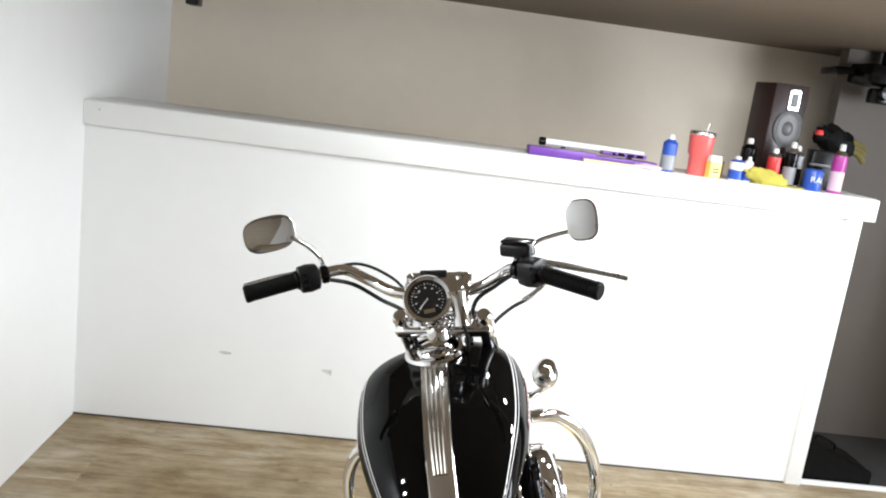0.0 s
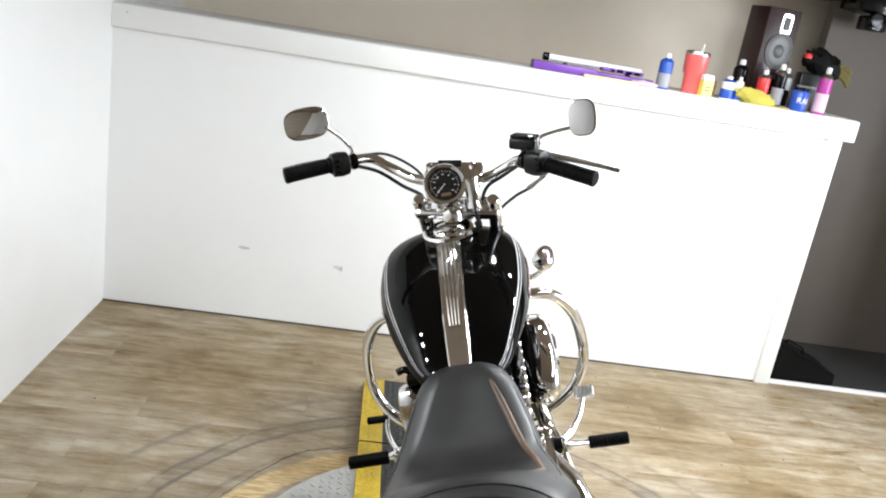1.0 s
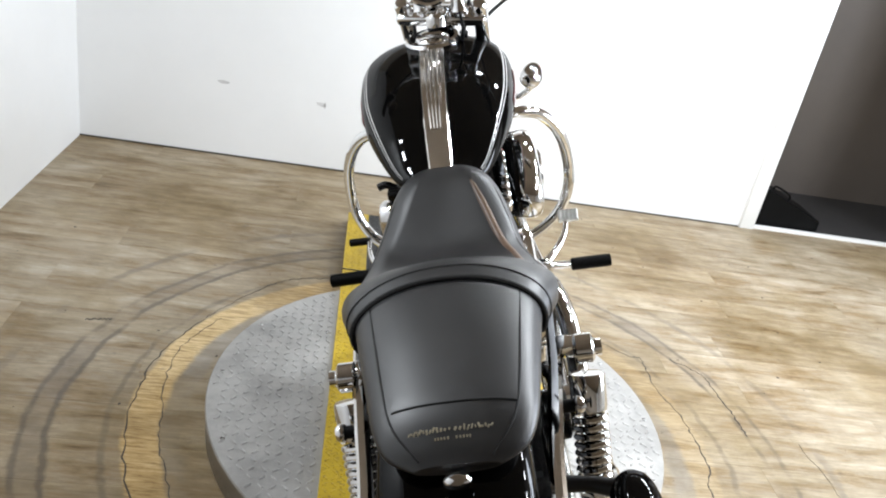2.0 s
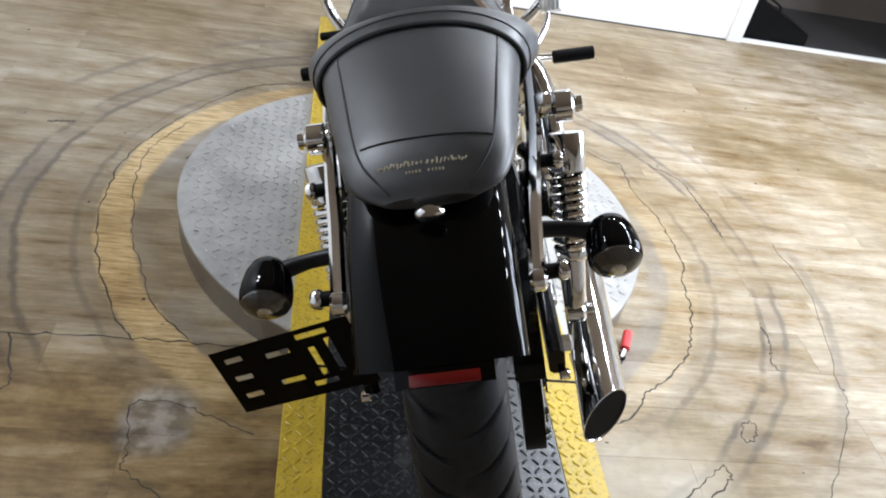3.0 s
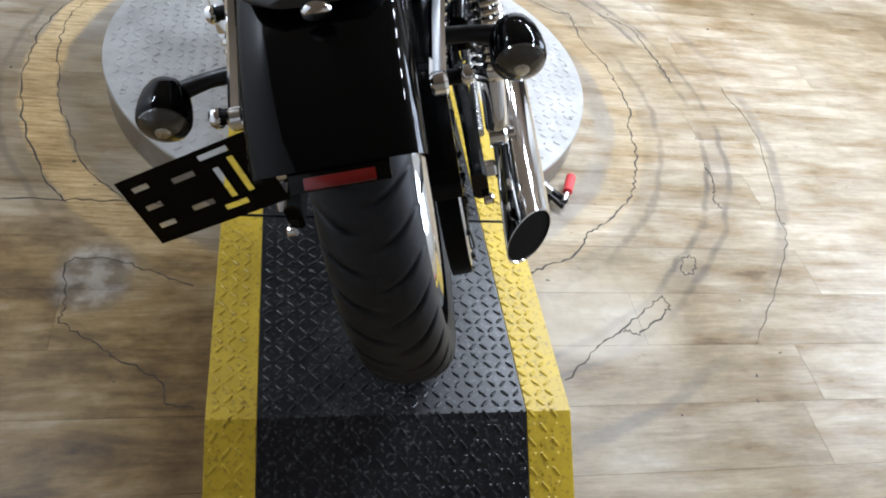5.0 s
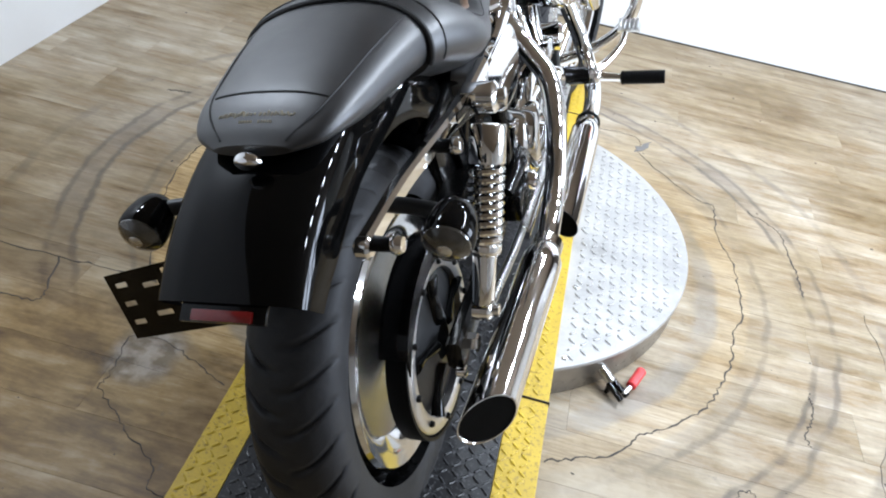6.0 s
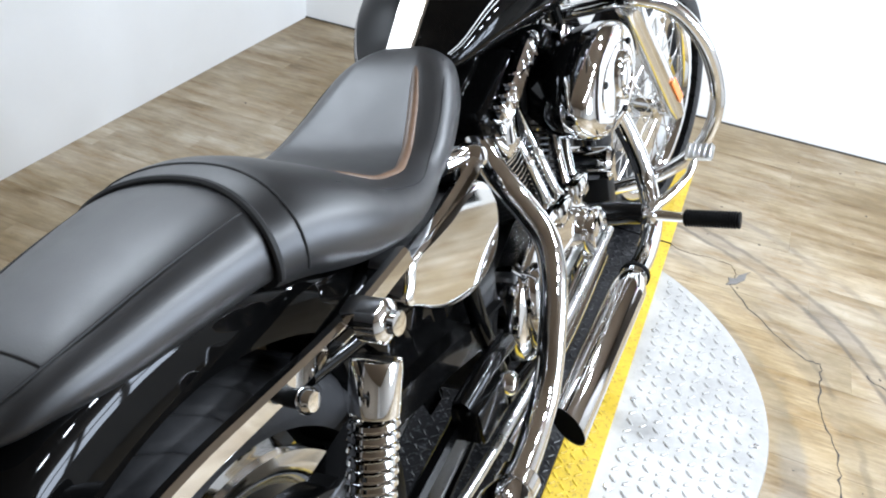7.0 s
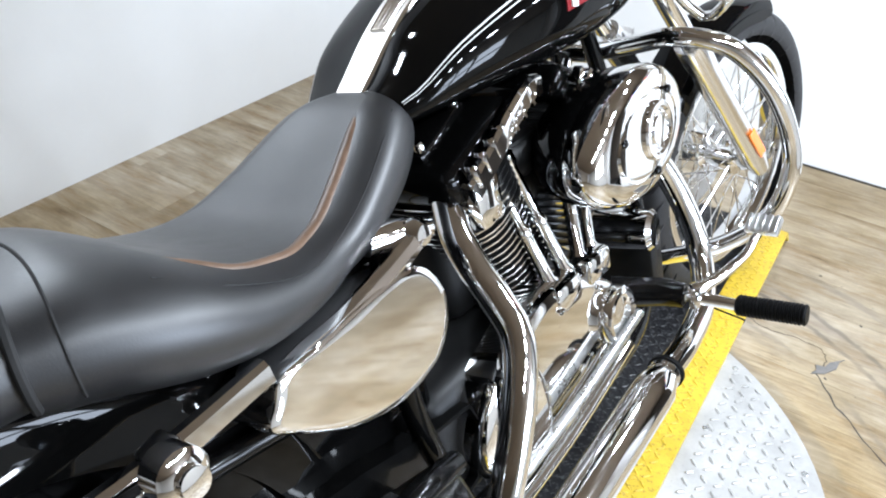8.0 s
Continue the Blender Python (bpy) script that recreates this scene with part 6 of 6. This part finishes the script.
can(0.938, 1.96, 0.034, 0.175, BLUE, "blue plastic bottle with a grey label on the ledge", BLUE, GREYPRINT, WHITE, "bottle")
can(1.355, 2.05, 0.036, 0.205, FRAME, "dark bottle with a red label on the ledge", FRAME, CANRED, WHITE, "bottle")
can(1.440, 1.945, 0.031, 0.175, CANRED, "red spray can with a white cap", BRUSHED, None)
can(1.585, 2.02, 0.030, 0.20, GREYPRINT, "grey spray can with a white cap", BRUSHED, FRAME)
can(1.20, 1.99, 0.022, 0.10, BROWN, "small amber bottle on the ledge", BROWN, None, CANRED, "bottle")
can(1.315, 1.93, 0.020, 0.12, WHITE, "slim white and blue bottle on the ledge", WHITE, BLUE, WHITE, "bottle")
can(1.530, 1.965, 0.031, 0.215, FRAME, "black and grey spray can with a white cap", BRUSHED, GREYPRINT)
can(1.745, 1.925, 0.032, 0.235, MAGENTA, "magenta spray can with a pale pink lower half", BRUSHED, PINK)
can(1.262, 1.935, 0.034, 0.115, WHITE, "small white and blue can on the ledge", BLUE, BLUE, WHITE)
can(1.69, 1.99, 0.030, 0.115, BROWN, "small brown bottle on the ledge", BROWN, None, FRAME, "bottle")
# blue can with its lettering
ob = base("spray_can", ledge(1.628, 1.915), "short blue can with white letters", "spray can", "cans and bottles on the ledge")
bm = bmesh.new()
lathe(bm, [(0, 0), (0.040, 0), (0.042, 0.004), (0.042, 0.096), (0.039, 0.100), (0.034, 0.101), (0, 0.101)], Matrix(), 28)
part("body", bm, BLUE, ob)
font = bpy.data.curves.new("letters", "FONT")
font.body, font.size, font.extrude, font.align_x, font.align_y = "RAI", 0.040, 0.0012, "CENTER", "CENTER"
letters = new("letters", font)
deps = bpy.context.evaluated_depsgraph_get()
letter_mesh = bpy.data.meshes.new_from_object(letters.evaluated_get(deps))
bpy.data.objects.remove(letters)
letter_mesh.materials.clear()
letter_mesh.materials.append(WHITE)
for v in letter_mesh.vertices:
    a, r_ = v.co.x / 0.042, 0.0422 + v.co.z
    v.co = (r_ * math.sin(a), -r_ * math.cos(a), 0.052 + v.co.y)
ob2 = new("letters", letter_mesh)
ob2.parent, ob2["label"] = ob, "white letters RAI"
# tumbler
ob = base("tumbler", ledge(1.078, 1.95), "coral red insulated tumbler with a clear lid and straw", "tumbler")
bm = bmesh.new()
lathe(bm, [(0, 0), (0.040, 0), (0.042, 0.004), (0.045, 0.09), (0.055, 0.105), (0.059, 0.185), (0.059, 0.192), (0, 0.192)], Matrix(), 36)
part("body", bm, CORAL, ob)
bm = bmesh.new()
lathe(bm, [(0.0595, 0.188), (0.060, 0.200), (0.057, 0.206), (0.050, 0.208), (0, 0.209)], Matrix(), 36)
part("lid", bm, BRUSHED, ob, "bright rim and lid")
bm = bmesh.new()
rod(bm, (0.015, 0, 0.205), (0.022, 0, 0.245), 0.004, 10)
part("straw", bm, WHITE, ob, "clear straw")
# yellow carton
ob = base("carton", ledge(1.137, 1.90) @ pose(0, 0, 0, 0, 0, 12), "small yellow carton with a white top", "carton")
bm = bmesh.new()
box(bm, (0.058, 0.040, 0.075), Matrix.Translation((0, 0, 0.0378)), 0.002, 1)
part("body", bm, YELLOWPLASTIC, ob)
bm = bmesh.new()
prism(bm, [(-0.020, 0.0756), (0.020, 0.0756), (0.010, 0.105), (-0.010, 0.105)], -0.029, 0.029, 0.002)
part("gable", bm, WHITE, ob, "white gabled top")
for k in range(2):
    bm = bmesh.new()
    box(bm, (0.034, 0.0008, 0.006), Matrix.Translation((0, -0.0206, 0.044 - 0.014 * k)))
    part("print_bar", bm, FRAME, ob)
# purple carrier with a white tube lamp lying behind it
ob = base("tool_tray", ledge(0.0, 0.0), "long purple metal tray on the ledge", "tray")
bm = bmesh.new()
slab(0.28, 0.60, 1.92, 2.02, 0.001, 0.040, 0.004, bm)
slab(0.56, 0.90, 1.95, 2.04, 0.001, 0.030, 0.004, bm)
part("tray", bm, PURPLE, ob)
bm = bmesh.new()
box(bm, (0.22, 0.05, 0.018), Matrix.Translation((0.74, 1.99, 0.048)) @ pose(0, 0, 0, 0, 0, 3), 0.006, 2)
part("handle", bm, PURPLE, ob)
for k in range(4):
    bm = bmesh.new()
    slab(0.665 + 0.045 * k, 0.695 + 0.045 * k, 1.962, 1.9625, 0.042, 0.054, 0, bm)
    part("slot", bm, FRAME, ob)
ob = base("tube_lamp", ledge(0.0, 0.0), "white tube lamp with a dark end cap", "lamp")
bm = bmesh.new()
rod(bm, (0.36, 2.045, 0.062), (0.86, 2.055, 0.058), 0.017, 18, 0.004)
part("tube", bm, TRIMPAINT, ob)
bm = bmesh.new()
rod(bm, (0.34, 2.044, 0.062), (0.372, 2.045, 0.062), 0.020, 18, 0.004)
part("end_cap", bm, FRAME, ob)
bm = bmesh.new()
for x in (0.45, 0.78):
    slab(x, x + 0.02, 2.035, 2.065, 0.0005, 0.048, 0.002, bm)
part("foot", bm, FRAME, ob)
ob = base("note_pad", ledge(0.66, 1.905) @ pose(0, 0, 0, 0, 0, -4), "cream paper pad lying on the ledge", "pad")
bm = bmesh.new()
box(bm, (0.27, 0.055, 0.014), Matrix.Translation((0, 0, 0.0075)), 0.002, 1)
part("sheets", bm, CREAM, ob)
ob = base("paper_towel", ledge(0.83, 1.895), "crumpled white and red paper on the ledge", "paper")
bm = bmesh.new()
bmesh.ops.create_icosphere(bm, subdivisions=3, radius=1.0)
for v in bm.verts:
    n_ = noise.noise(v.co * 2.3)
    v.co = Vector((v.co.x * 0.07, v.co.y * 0.03, max(0.0008, 0.012 + v.co.z * 0.014 + n_ * 0.008)))
part("paper", bm, PINK, ob)
# yellow cloth in a carton tray
ob = base("cleaning_cloth", ledge(1.40, 1.905), "yellow cleaning cloth bundled on the ledge", "cloth")
bm = bmesh.new()
bmesh.ops.create_icosphere(bm, subdivisions=4, radius=1.0)
for v in bm.verts:
    n_ = noise.noise(v.co * 3.1) + 0.5 * noise.noise(v.co * 7.0)
    v.co = Vector((v.co.x * 0.10 * (1 + 0.25 * n_), v.co.y * 0.035, max(0.0008, 0.028 + v.co.z * 0.040 * (1 + 0.4 * n_) - 0.18 * v.co.x * 0.10)))
part("cloth", bm, CLOTH, ob)
bm = bmesh.new()
box(bm, (0.24, 0.04, 0.006), Matrix.Translation((0.06, -0.005, 0.004)) @ pose(0, 0, 0, 0, 0, 0), 0.002, 1)
part("hem", bm, CLOTH, ob)
# loudspeaker
ob = base("loudspeaker", ledge(1.503, 2.155) @ pose(0, 0, 0, 0, 0, 12), "dark red wooden bookshelf loudspeaker", "loudspeaker")
bm = bmesh.new()
box(bm, (0.195, 0.165, 0.480), Matrix.Translation((0, 0, 0.2405)), 0.006)
part("cabinet", bm, MAROON, ob)
front_m = Matrix.Translation((0.0, -0.0835, 0.0)) @ Matrix.Diagonal((0.86, 0.86, 0.95, 1.0)) @ pose(0, 0, 0, 90, 0, 0)
for name, h, w, t_ in (("tweeter_plate", 0.430, 0.060, 0.085), ("port_plate", 0.105, 0.060, 0.085)):
    bm = bmesh.new()
    rings = []
    for z, k in ((0.0, 1.0), (0.006, 0.97), (0.006, 0.66), (0.001, 0.60)):
        rings.append([bm.verts.new(front_m @ Vector((0.02 + u * k, h + v * k, z))) for u, v in rounded(w * 0.62, t_ * 0.62, 24, 8)])
    skin(bm, rings, True)
    plate = part(name, bm, BRUSHED, ob, "silver frame with a dark middle")
    bm = bmesh.new()
    rings = [[bm.verts.new(front_m @ Vector((0.02 + u * 0.6, h + v * 0.6, z))) for u, v in rounded(w * 0.62, t_ * 0.62, 24, 8)] for z in (0.0012, 0.0035)]
    skin(bm, rings, True)
    part("insert", bm, FRAME, plate)
bm = bmesh.new()
lathe(bm, [(0.094, -0.002), (0.096, 0.006), (0.086, 0.009), (0.080, 0.005), (0.06, -0.0005 + 0.002), (0.036, 0.001), (0.034, 0.006), (0.02, 0.014), (0, 0.017)], front_m @ Matrix.Translation((0.015, 0.285, 0)), 40)
part("woofer", bm, CONE, ob, "grey woofer with a domed centre")
# work gloves and a tool behind the cans
ob = base("work_glove", ledge(1.775, 2.06), "black and olive work glove heaped on a case", "glove")
bm = bmesh.new()
bmesh.ops.create_icosphere(bm, subdivisions=4, radius=1.0)
for v in bm.verts:
    n_ = noise.noise(v.co * 2.4 + Vector((3, 1, 0))) + 0.5 * noise.noise(v.co * 6.0)
    v.co = Vector((v.co.x * 0.105 * (1 + 0.25 * n_), v.co.y * 0.05, 0.240 + v.co.z * 0.062 * (1 + 0.5 * n_) - 0.25 * v.co.x * 0.1))
part("palm", bm, RUBBER, ob, "black woven palm")
for k in range(3):
    bm = bmesh.new()
    tube(bm, [(0.08, -0.01, 0.25 - 0.02 * k), (0.125, -0.02, 0.235 - 0.025 * k), (0.15, -0.02, 0.215 - 0.03 * k)], [0.016, 0.015, 0.012], 10, 4)
    part("finger", bm, OLIVE, ob)
bm = bmesh.new()
lathe(bm, [(0, 0.026), (0.014, 0.024), (0.020, 0.012), (0.020, 0.0), (0, -0.001)], Matrix.Translation((-0.105, -0.03, 0.262)), 16)
part("knob", bm, CANRED, ob, "red knob")
ob = base("tool_case", ledge(1.755, 2.06), "black plastic tool case standing on the ledge", "case")
bm = bmesh.new()
box(bm, (0.17, 0.075, 0.19), Matrix.Translation((-0.01, 0, 0.0955)), 0.010)
part("shell", bm, PLASTIC, ob)
bm = bmesh.new()
tube(bm, [(-0.10, -0.04, 0.12), (-0.10, -0.055, 0.12), (0.0, -0.055, 0.12), (0.0, -0.04, 0.12)], 0.006, 8, 1)
part("handle", bm, GREYPRINT, ob)

# ---- back room, ceiling fittings, floor clutter ----
ob = base("storage_box", Matrix.Translation((1.855, 1.965, -0.004)), "black slant-topped box on the back room floor", "box")
bm = slab(0.0, 0.385, 0.0, 0.24, 0.001, 0.235)
for v in bm.verts:
    if v.co.z > 0.1:
        v.co.z -= 0.42 * v.co.x
bmesh.ops.bevel(bm, geom=bm.edges[:], offset=0.006, segments=2, affect="EDGES")
part("body", bm, RUBBER, ob)
bm = bmesh.new()
tube(bm, [(0.10, 0.08, 0.195), (0.11, 0.08, 0.215), (0.20, 0.08, 0.178), (0.21, 0.08, 0.148)], 0.006, 8, 3)
part("handle", bm, RUBBER, ob)
ob = base("ceiling_projector", Matrix.Translation((2.12, 2.55, CEILING)), "black projector hanging from the ceiling", "projector")
bm = bmesh.new()
box(bm, (0.40, 0.26, 0.10), Matrix.Translation((0.10, 0, -0.145)) @ pose(0, 0, 0, 0, 6, 0), 0.012)
part("body", bm, FRAME, ob)
bm = bmesh.new()
box(bm, (0.05, 0.05, 0.10), Matrix.Translation((0.06, 0, -0.05)), 0.004)
part("bracket", bm, FRAME, ob)
bm = bmesh.new()
lathe(bm, [(0.035, 0), (0.040, 0.004), (0.036, 0.02), (0.028, 0.022), (0, 0.015)], Matrix.Translation((0.0, -0.131, -0.215)) @ pose(0, 0, 0, 90, 0, 0), 24)
box(bm, (0.12, 0.10, 0.075), Matrix.Translation((0.02, -0.08, -0.235)), 0.010)
part("lens_barrel", bm, FRAME, ob)
ob = base("ceiling_shelf", Matrix.Translation((2.02, 2.64, CEILING)), "black shelf bracket under the ceiling", "bracket")
bm = bmesh.new()
box(bm, (0.62, 0.20, 0.035), Matrix.Translation((0.22, 0, -0.105)) @ pose(0, 0, 0, 0, -3, -6), 0.006)
part("board", bm, FRAME, ob)
bm = bmesh.new()
rod(bm, (0.05, 0.03, -0.095), (0.05, 0.03, 0.0), 0.008, 10)
part("hanger", bm, FRAME, ob)
bm = bmesh.new()
rod(bm, (0.42, 0.03, -0.085), (0.42, 0.03, 0.0), 0.008, 10)
part("hanger", bm, FRAME, ob)
ob = base("wall_camera", Matrix.Translation((-1.343, 2.40, CEILING)), "small black camera hanging from the ceiling", "camera")
bm = bmesh.new()
box(bm, (0.06, 0.09, 0.06), Matrix.Translation((0, 0, -0.226)), 0.008)
rod(bm, (0, 0, -0.19), (0, 0, 0.0), 0.010, 12)
part("body", bm, PLASTIC, ob)

# red-handled catch at the foot of the turntable
ob = base("lock_pedal", Matrix.Translation((0.446, -0.471, 0.0)) @ pose(0, 0, 0, 0, 0, -38), "black locking pedal with a red rubber grip", "pedal")
bm = bmesh.new()
rod(bm, (-0.012, 0.0, 0.050), (0.034, 0.0, 0.032), 0.0125, 16, 0.003)
part("sleeve", bm, BRUSHED, ob, "dull metal sleeve")
bm = bmesh.new()
box(bm, (0.052, 0.010, 0.014), Matrix.Translation((0.054, -0.010, 0.024)) @ pose(0, 0, 0, 0, 16, -4), 0.002)
box(bm, (0.052, 0.010, 0.014), Matrix.Translation((0.054, 0.010, 0.024)) @ pose(0, 0, 0, 0, 16, 4), 0.002)
box(bm, (0.010, 0.026, 0.030), Matrix.Translation((0.034, 0.0, 0.0155)), 0.002)
part("fork", bm, FRAME, ob, "black forked lever")
bm = bmesh.new()
rod(bm, (0.070, 0.006, 0.022), (0.066, 0.034, 0.026), 0.006, 12)
part("pin", bm, BRUSHED, ob, "bright pin")
bm = bmesh.new()
rod(bm, (0.066, 0.034, 0.026), (0.048, 0.100, 0.030), 0.0125, 18, 0.004)
part("grip", bm, CANRED, ob, "red rubber grip")

# ceiling lamps over the stand; the two added west fill lamps get housings too
lamp0 = base("ceiling_lamp", pose(LAMPS[0][0], LAMPS[0][1], CEILING), "small round white ceiling lamp", "ceiling lamp", "ceiling lamps")
bm = bmesh.new()
lathe(bm, [(0, 0), (0.05, 0), (0.052, -0.01), (0.047, -0.072), (0.042, -0.072), (0.040, -0.05), (0, -0.05)], Matrix(), 28)
part("housing", bm, TRIMPAINT, lamp0)
for lx, ly, watts in LAMPS[1:]:
    copy_thing(lamp0, pose(lx, ly, CEILING))

# ---- floor planks, cracks and scuffs ----
rng = random.Random(7)
SCUFF_FLOOR = surface("grey_floor_chip", (0.15, 0.14, 0.13), 0.7, grain=80, vary=0.3)


def crack(pts, width):
    """A ragged dark crack in the floor along a line."""
    line_ = curve_points([(x, y, 0) for x, y in pts], 7)
    bm = bmesh.new()
    rows = []
    for i, p in enumerate(line_):
        d_ = (line_[min(i + 1, len(line_) - 1)] - line_[max(i - 1, 0)]).normalized()
        side = Vector((-d_.y, d_.x, 0))
        j = side * rng.uniform(-0.005, 0.005)
        w = width * rng.uniform(0.25, 0.85)
        rows.append([bm.verts.new(p + j + side * s + Vector((0, 0, h))) for s, h in ((-w, 0.0003), (0, 0.0012), (w, 0.0003))])
    for a, b in zip(rows, rows[1:]):
        bm.faces.new((a[0], a[1], b[1], b[0])), bm.faces.new((a[1], a[2], b[2], b[1]))
    return part("crack", bm, CRACK, floor)


crack([(0.312, 0.868), (0.385, 0.850), (0.499, 0.856), (0.531, 0.807), (0.514, 0.740)], 0.002)
crack([(0.514, 0.745), (0.600, 0.635), (0.736, 0.509), (0.787, 0.494), (0.783, 0.411), (0.793, 0.307), (0.828, 0.180), (0.836, 0.065), (0.835, -0.060), (0.800, -0.170), (0.792, -0.257), (0.758, -0.358), (0.720, -0.445), (0.664, -0.515), (0.604, -0.570), (0.547, -0.610), (0.500, -0.675), (0.412, -0.722), (0.342, -0.749)], 0.0034)
crack([(-0.265, 0.848), (-0.381, 0.800), (-0.497, 0.765), (-0.580, 0.690), (-0.672, 0.565), (-0.751, 0.435), (-0.805, 0.310), (-0.850, 0.155), (-0.850, 0.0), (-0.846, -0.113), (-0.798, -0.294), (-0.719, -0.467), (-0.665, -0.545)], 0.0030)
crack([(-0.700, 0.450), (-0.762, 0.330), (-0.796, 0.207), (-0.788, 0.058), (-0.754, -0.124), (-0.713, -0.260), (-0.642, -0.420), (-0.546, -0.533)], 0.0024)
crack([(-1.25, -0.550), (-0.933, -0.545), (-0.821, -0.537), (-0.667, -0.536), (-0.545, -0.538), (-0.40, -0.542)], 0.0036)
crack([(-0.924, -0.546), (-0.880, -0.668), (-0.888, -0.699), (-0.969, -0.706), (-1.15, -0.71)], 0.0034)
crack([(-0.375, -0.792), (-0.458, -0.753), (-0.524, -0.723), (-0.624, -0.720), (-0.614, -0.837), (-0.612, -0.885), (-0.553, -0.932), (-0.500, -0.971), (-0.419, -1.023), (-0.402, -1.072), (-0.349, -1.091)], 0.0022)
crack([(0.901, 0.511), (0.978, 0.452), (1.002, 0.420), (1.018, 0.290), (1.030, 0.189), (1.034, 0.102)], 0.0042)
crack([(0.985, -0.324), (0.985, -0.355), (0.977, -0.414), (0.954, -0.457), (0.960, -0.483), (0.962, -0.496)], 0.0036)
crack([(0.773, -0.691), (0.801, -0.679), (0.809, -0.703), (0.784, -0.736), (0.760, -0.733), (0.773, -0.691)], 0.0028)
crack([(0.678, -0.809), (0.687, -0.839), (0.668, -0.860), (0.589, -0.921), (0.558, -0.913), (0.537, -0.916)], 0.0032)
crack([(0.678, -0.809), (0.613, -0.857), (0.537, -0.916), (0.468, -0.966), (0.381, -1.044)], 0.0024)
crack([(1.204, 0.089), (1.221, -0.170), (1.131, -0.496), (1.098, -0.626), (0.966, -0.819), (0.854, -0.954)], 0.0016)
crack([(-1.104, 0.354), (-1.066, 0.366), (-1.028, 0.372)], 0.006)
bm = bmesh.new()
chip = ((0.572, 0.842), (0.562, 0.826), (0.560, 0.792), (0.536, 0.752), (0.508, 0.735), (0.517, 0.757), (0.511, 0.776), (0.533, 0.782), (0.540, 0.806))
skin(bm, [[bm.verts.new((x, y, z)) for x, y in chip] for z in (0.0002, 0.0024)], True)
part("chip", bm, SCUFF_FLOOR, floor)

# specks of grit and rubber lying on the planks
verts, faces = [], []
for k in range(260):
    x, y, r = rng.uniform(WEST + 0.05, 2.2), rng.uniform(-1.5, NORTH - 0.05), rng.choice((0.0015, 0.002, 0.003, 0.0055))
    if math.hypot(x, y) < 0.70 or (abs(x) < 0.33 and abs(y) < 1.33):
        continue
    n = len(verts)
    turn, squash = rng.uniform(0, 6.28), rng.uniform(0.3, 1.0)
    for i in range(6):
        u, v = r * math.cos(i * 1.047), r * squash * math.sin(i * 1.047)
        verts.append((x + u * math.cos(turn) - v * math.sin(turn), y + u * math.sin(turn) + v * math.cos(turn), 0.0002))
    verts.append((x, y, 0.0012))
    faces += [(n + i, n + (i + 1) % 6, n + 6) for i in range(6)]
me = bpy.data.meshes.new("grit")
me.from_pydata(verts, [], faces)
me.materials.append(CRACK)
tagged(new("floor_grit", me), "dark specks of grit scattered on the plank floor", "grit", kind="stuff")

# scuffs on the half wall
SCUFF = surface("grey_scuff", (0.58, 0.57, 0.56), 0.6, grain=60, vary=0.2)
for x, z, w, h in ((-0.975, 0.365, 0.035, 0.010), (-0.515, 0.328, 0.028, 0.012), (-0.495, 0.322, 0.007, 0.02), (-1.573, 1.393, 0.006, 0.006)):
    bm = bmesh.new()
    y_ = NORTH - 0.0006 if z < 1.3 else NORTH - 0.0247
    edge = [(x + w * math.cos(t) * rng.uniform(0.5, 1.1), z + h * math.sin(t) * rng.uniform(0.5, 1.1)) for t in (2 * math.pi * k / 14 for k in range(14))]
    skin(bm, [[bm.verts.new((u, q, v)) for u, v in edge] for q in (y_ + 0.001, y_)], True)
    part("scuff", bm, SCUFF, half)

PW, PL = 0.152, 1.22
bm = bmesh.new()
box(bm, (PL - 0.0003, PW - 0.0003, 0.008), Matrix.Translation((0, 0, -0.004)), 0.0003, 1)
plank_mesh = finish(bm, "plank", PLANK)
for row in range(40):
    x = WEST - rng.random() * PL
    while x < EAST:
        a, b = max(x, WEST - 0.01), min(x + PL, EAST + 0.01)
        if b - a > 0.05:
            ob = new("plank", plank_mesh)
            ob.parent = floor
            ob.scale = ((b - a) / PL, 1, 1)
            ob.location = ((a + b) / 2, NORTH + 0.02 - (40 - row) * PW + PW / 2, 0.0)
        x += PL
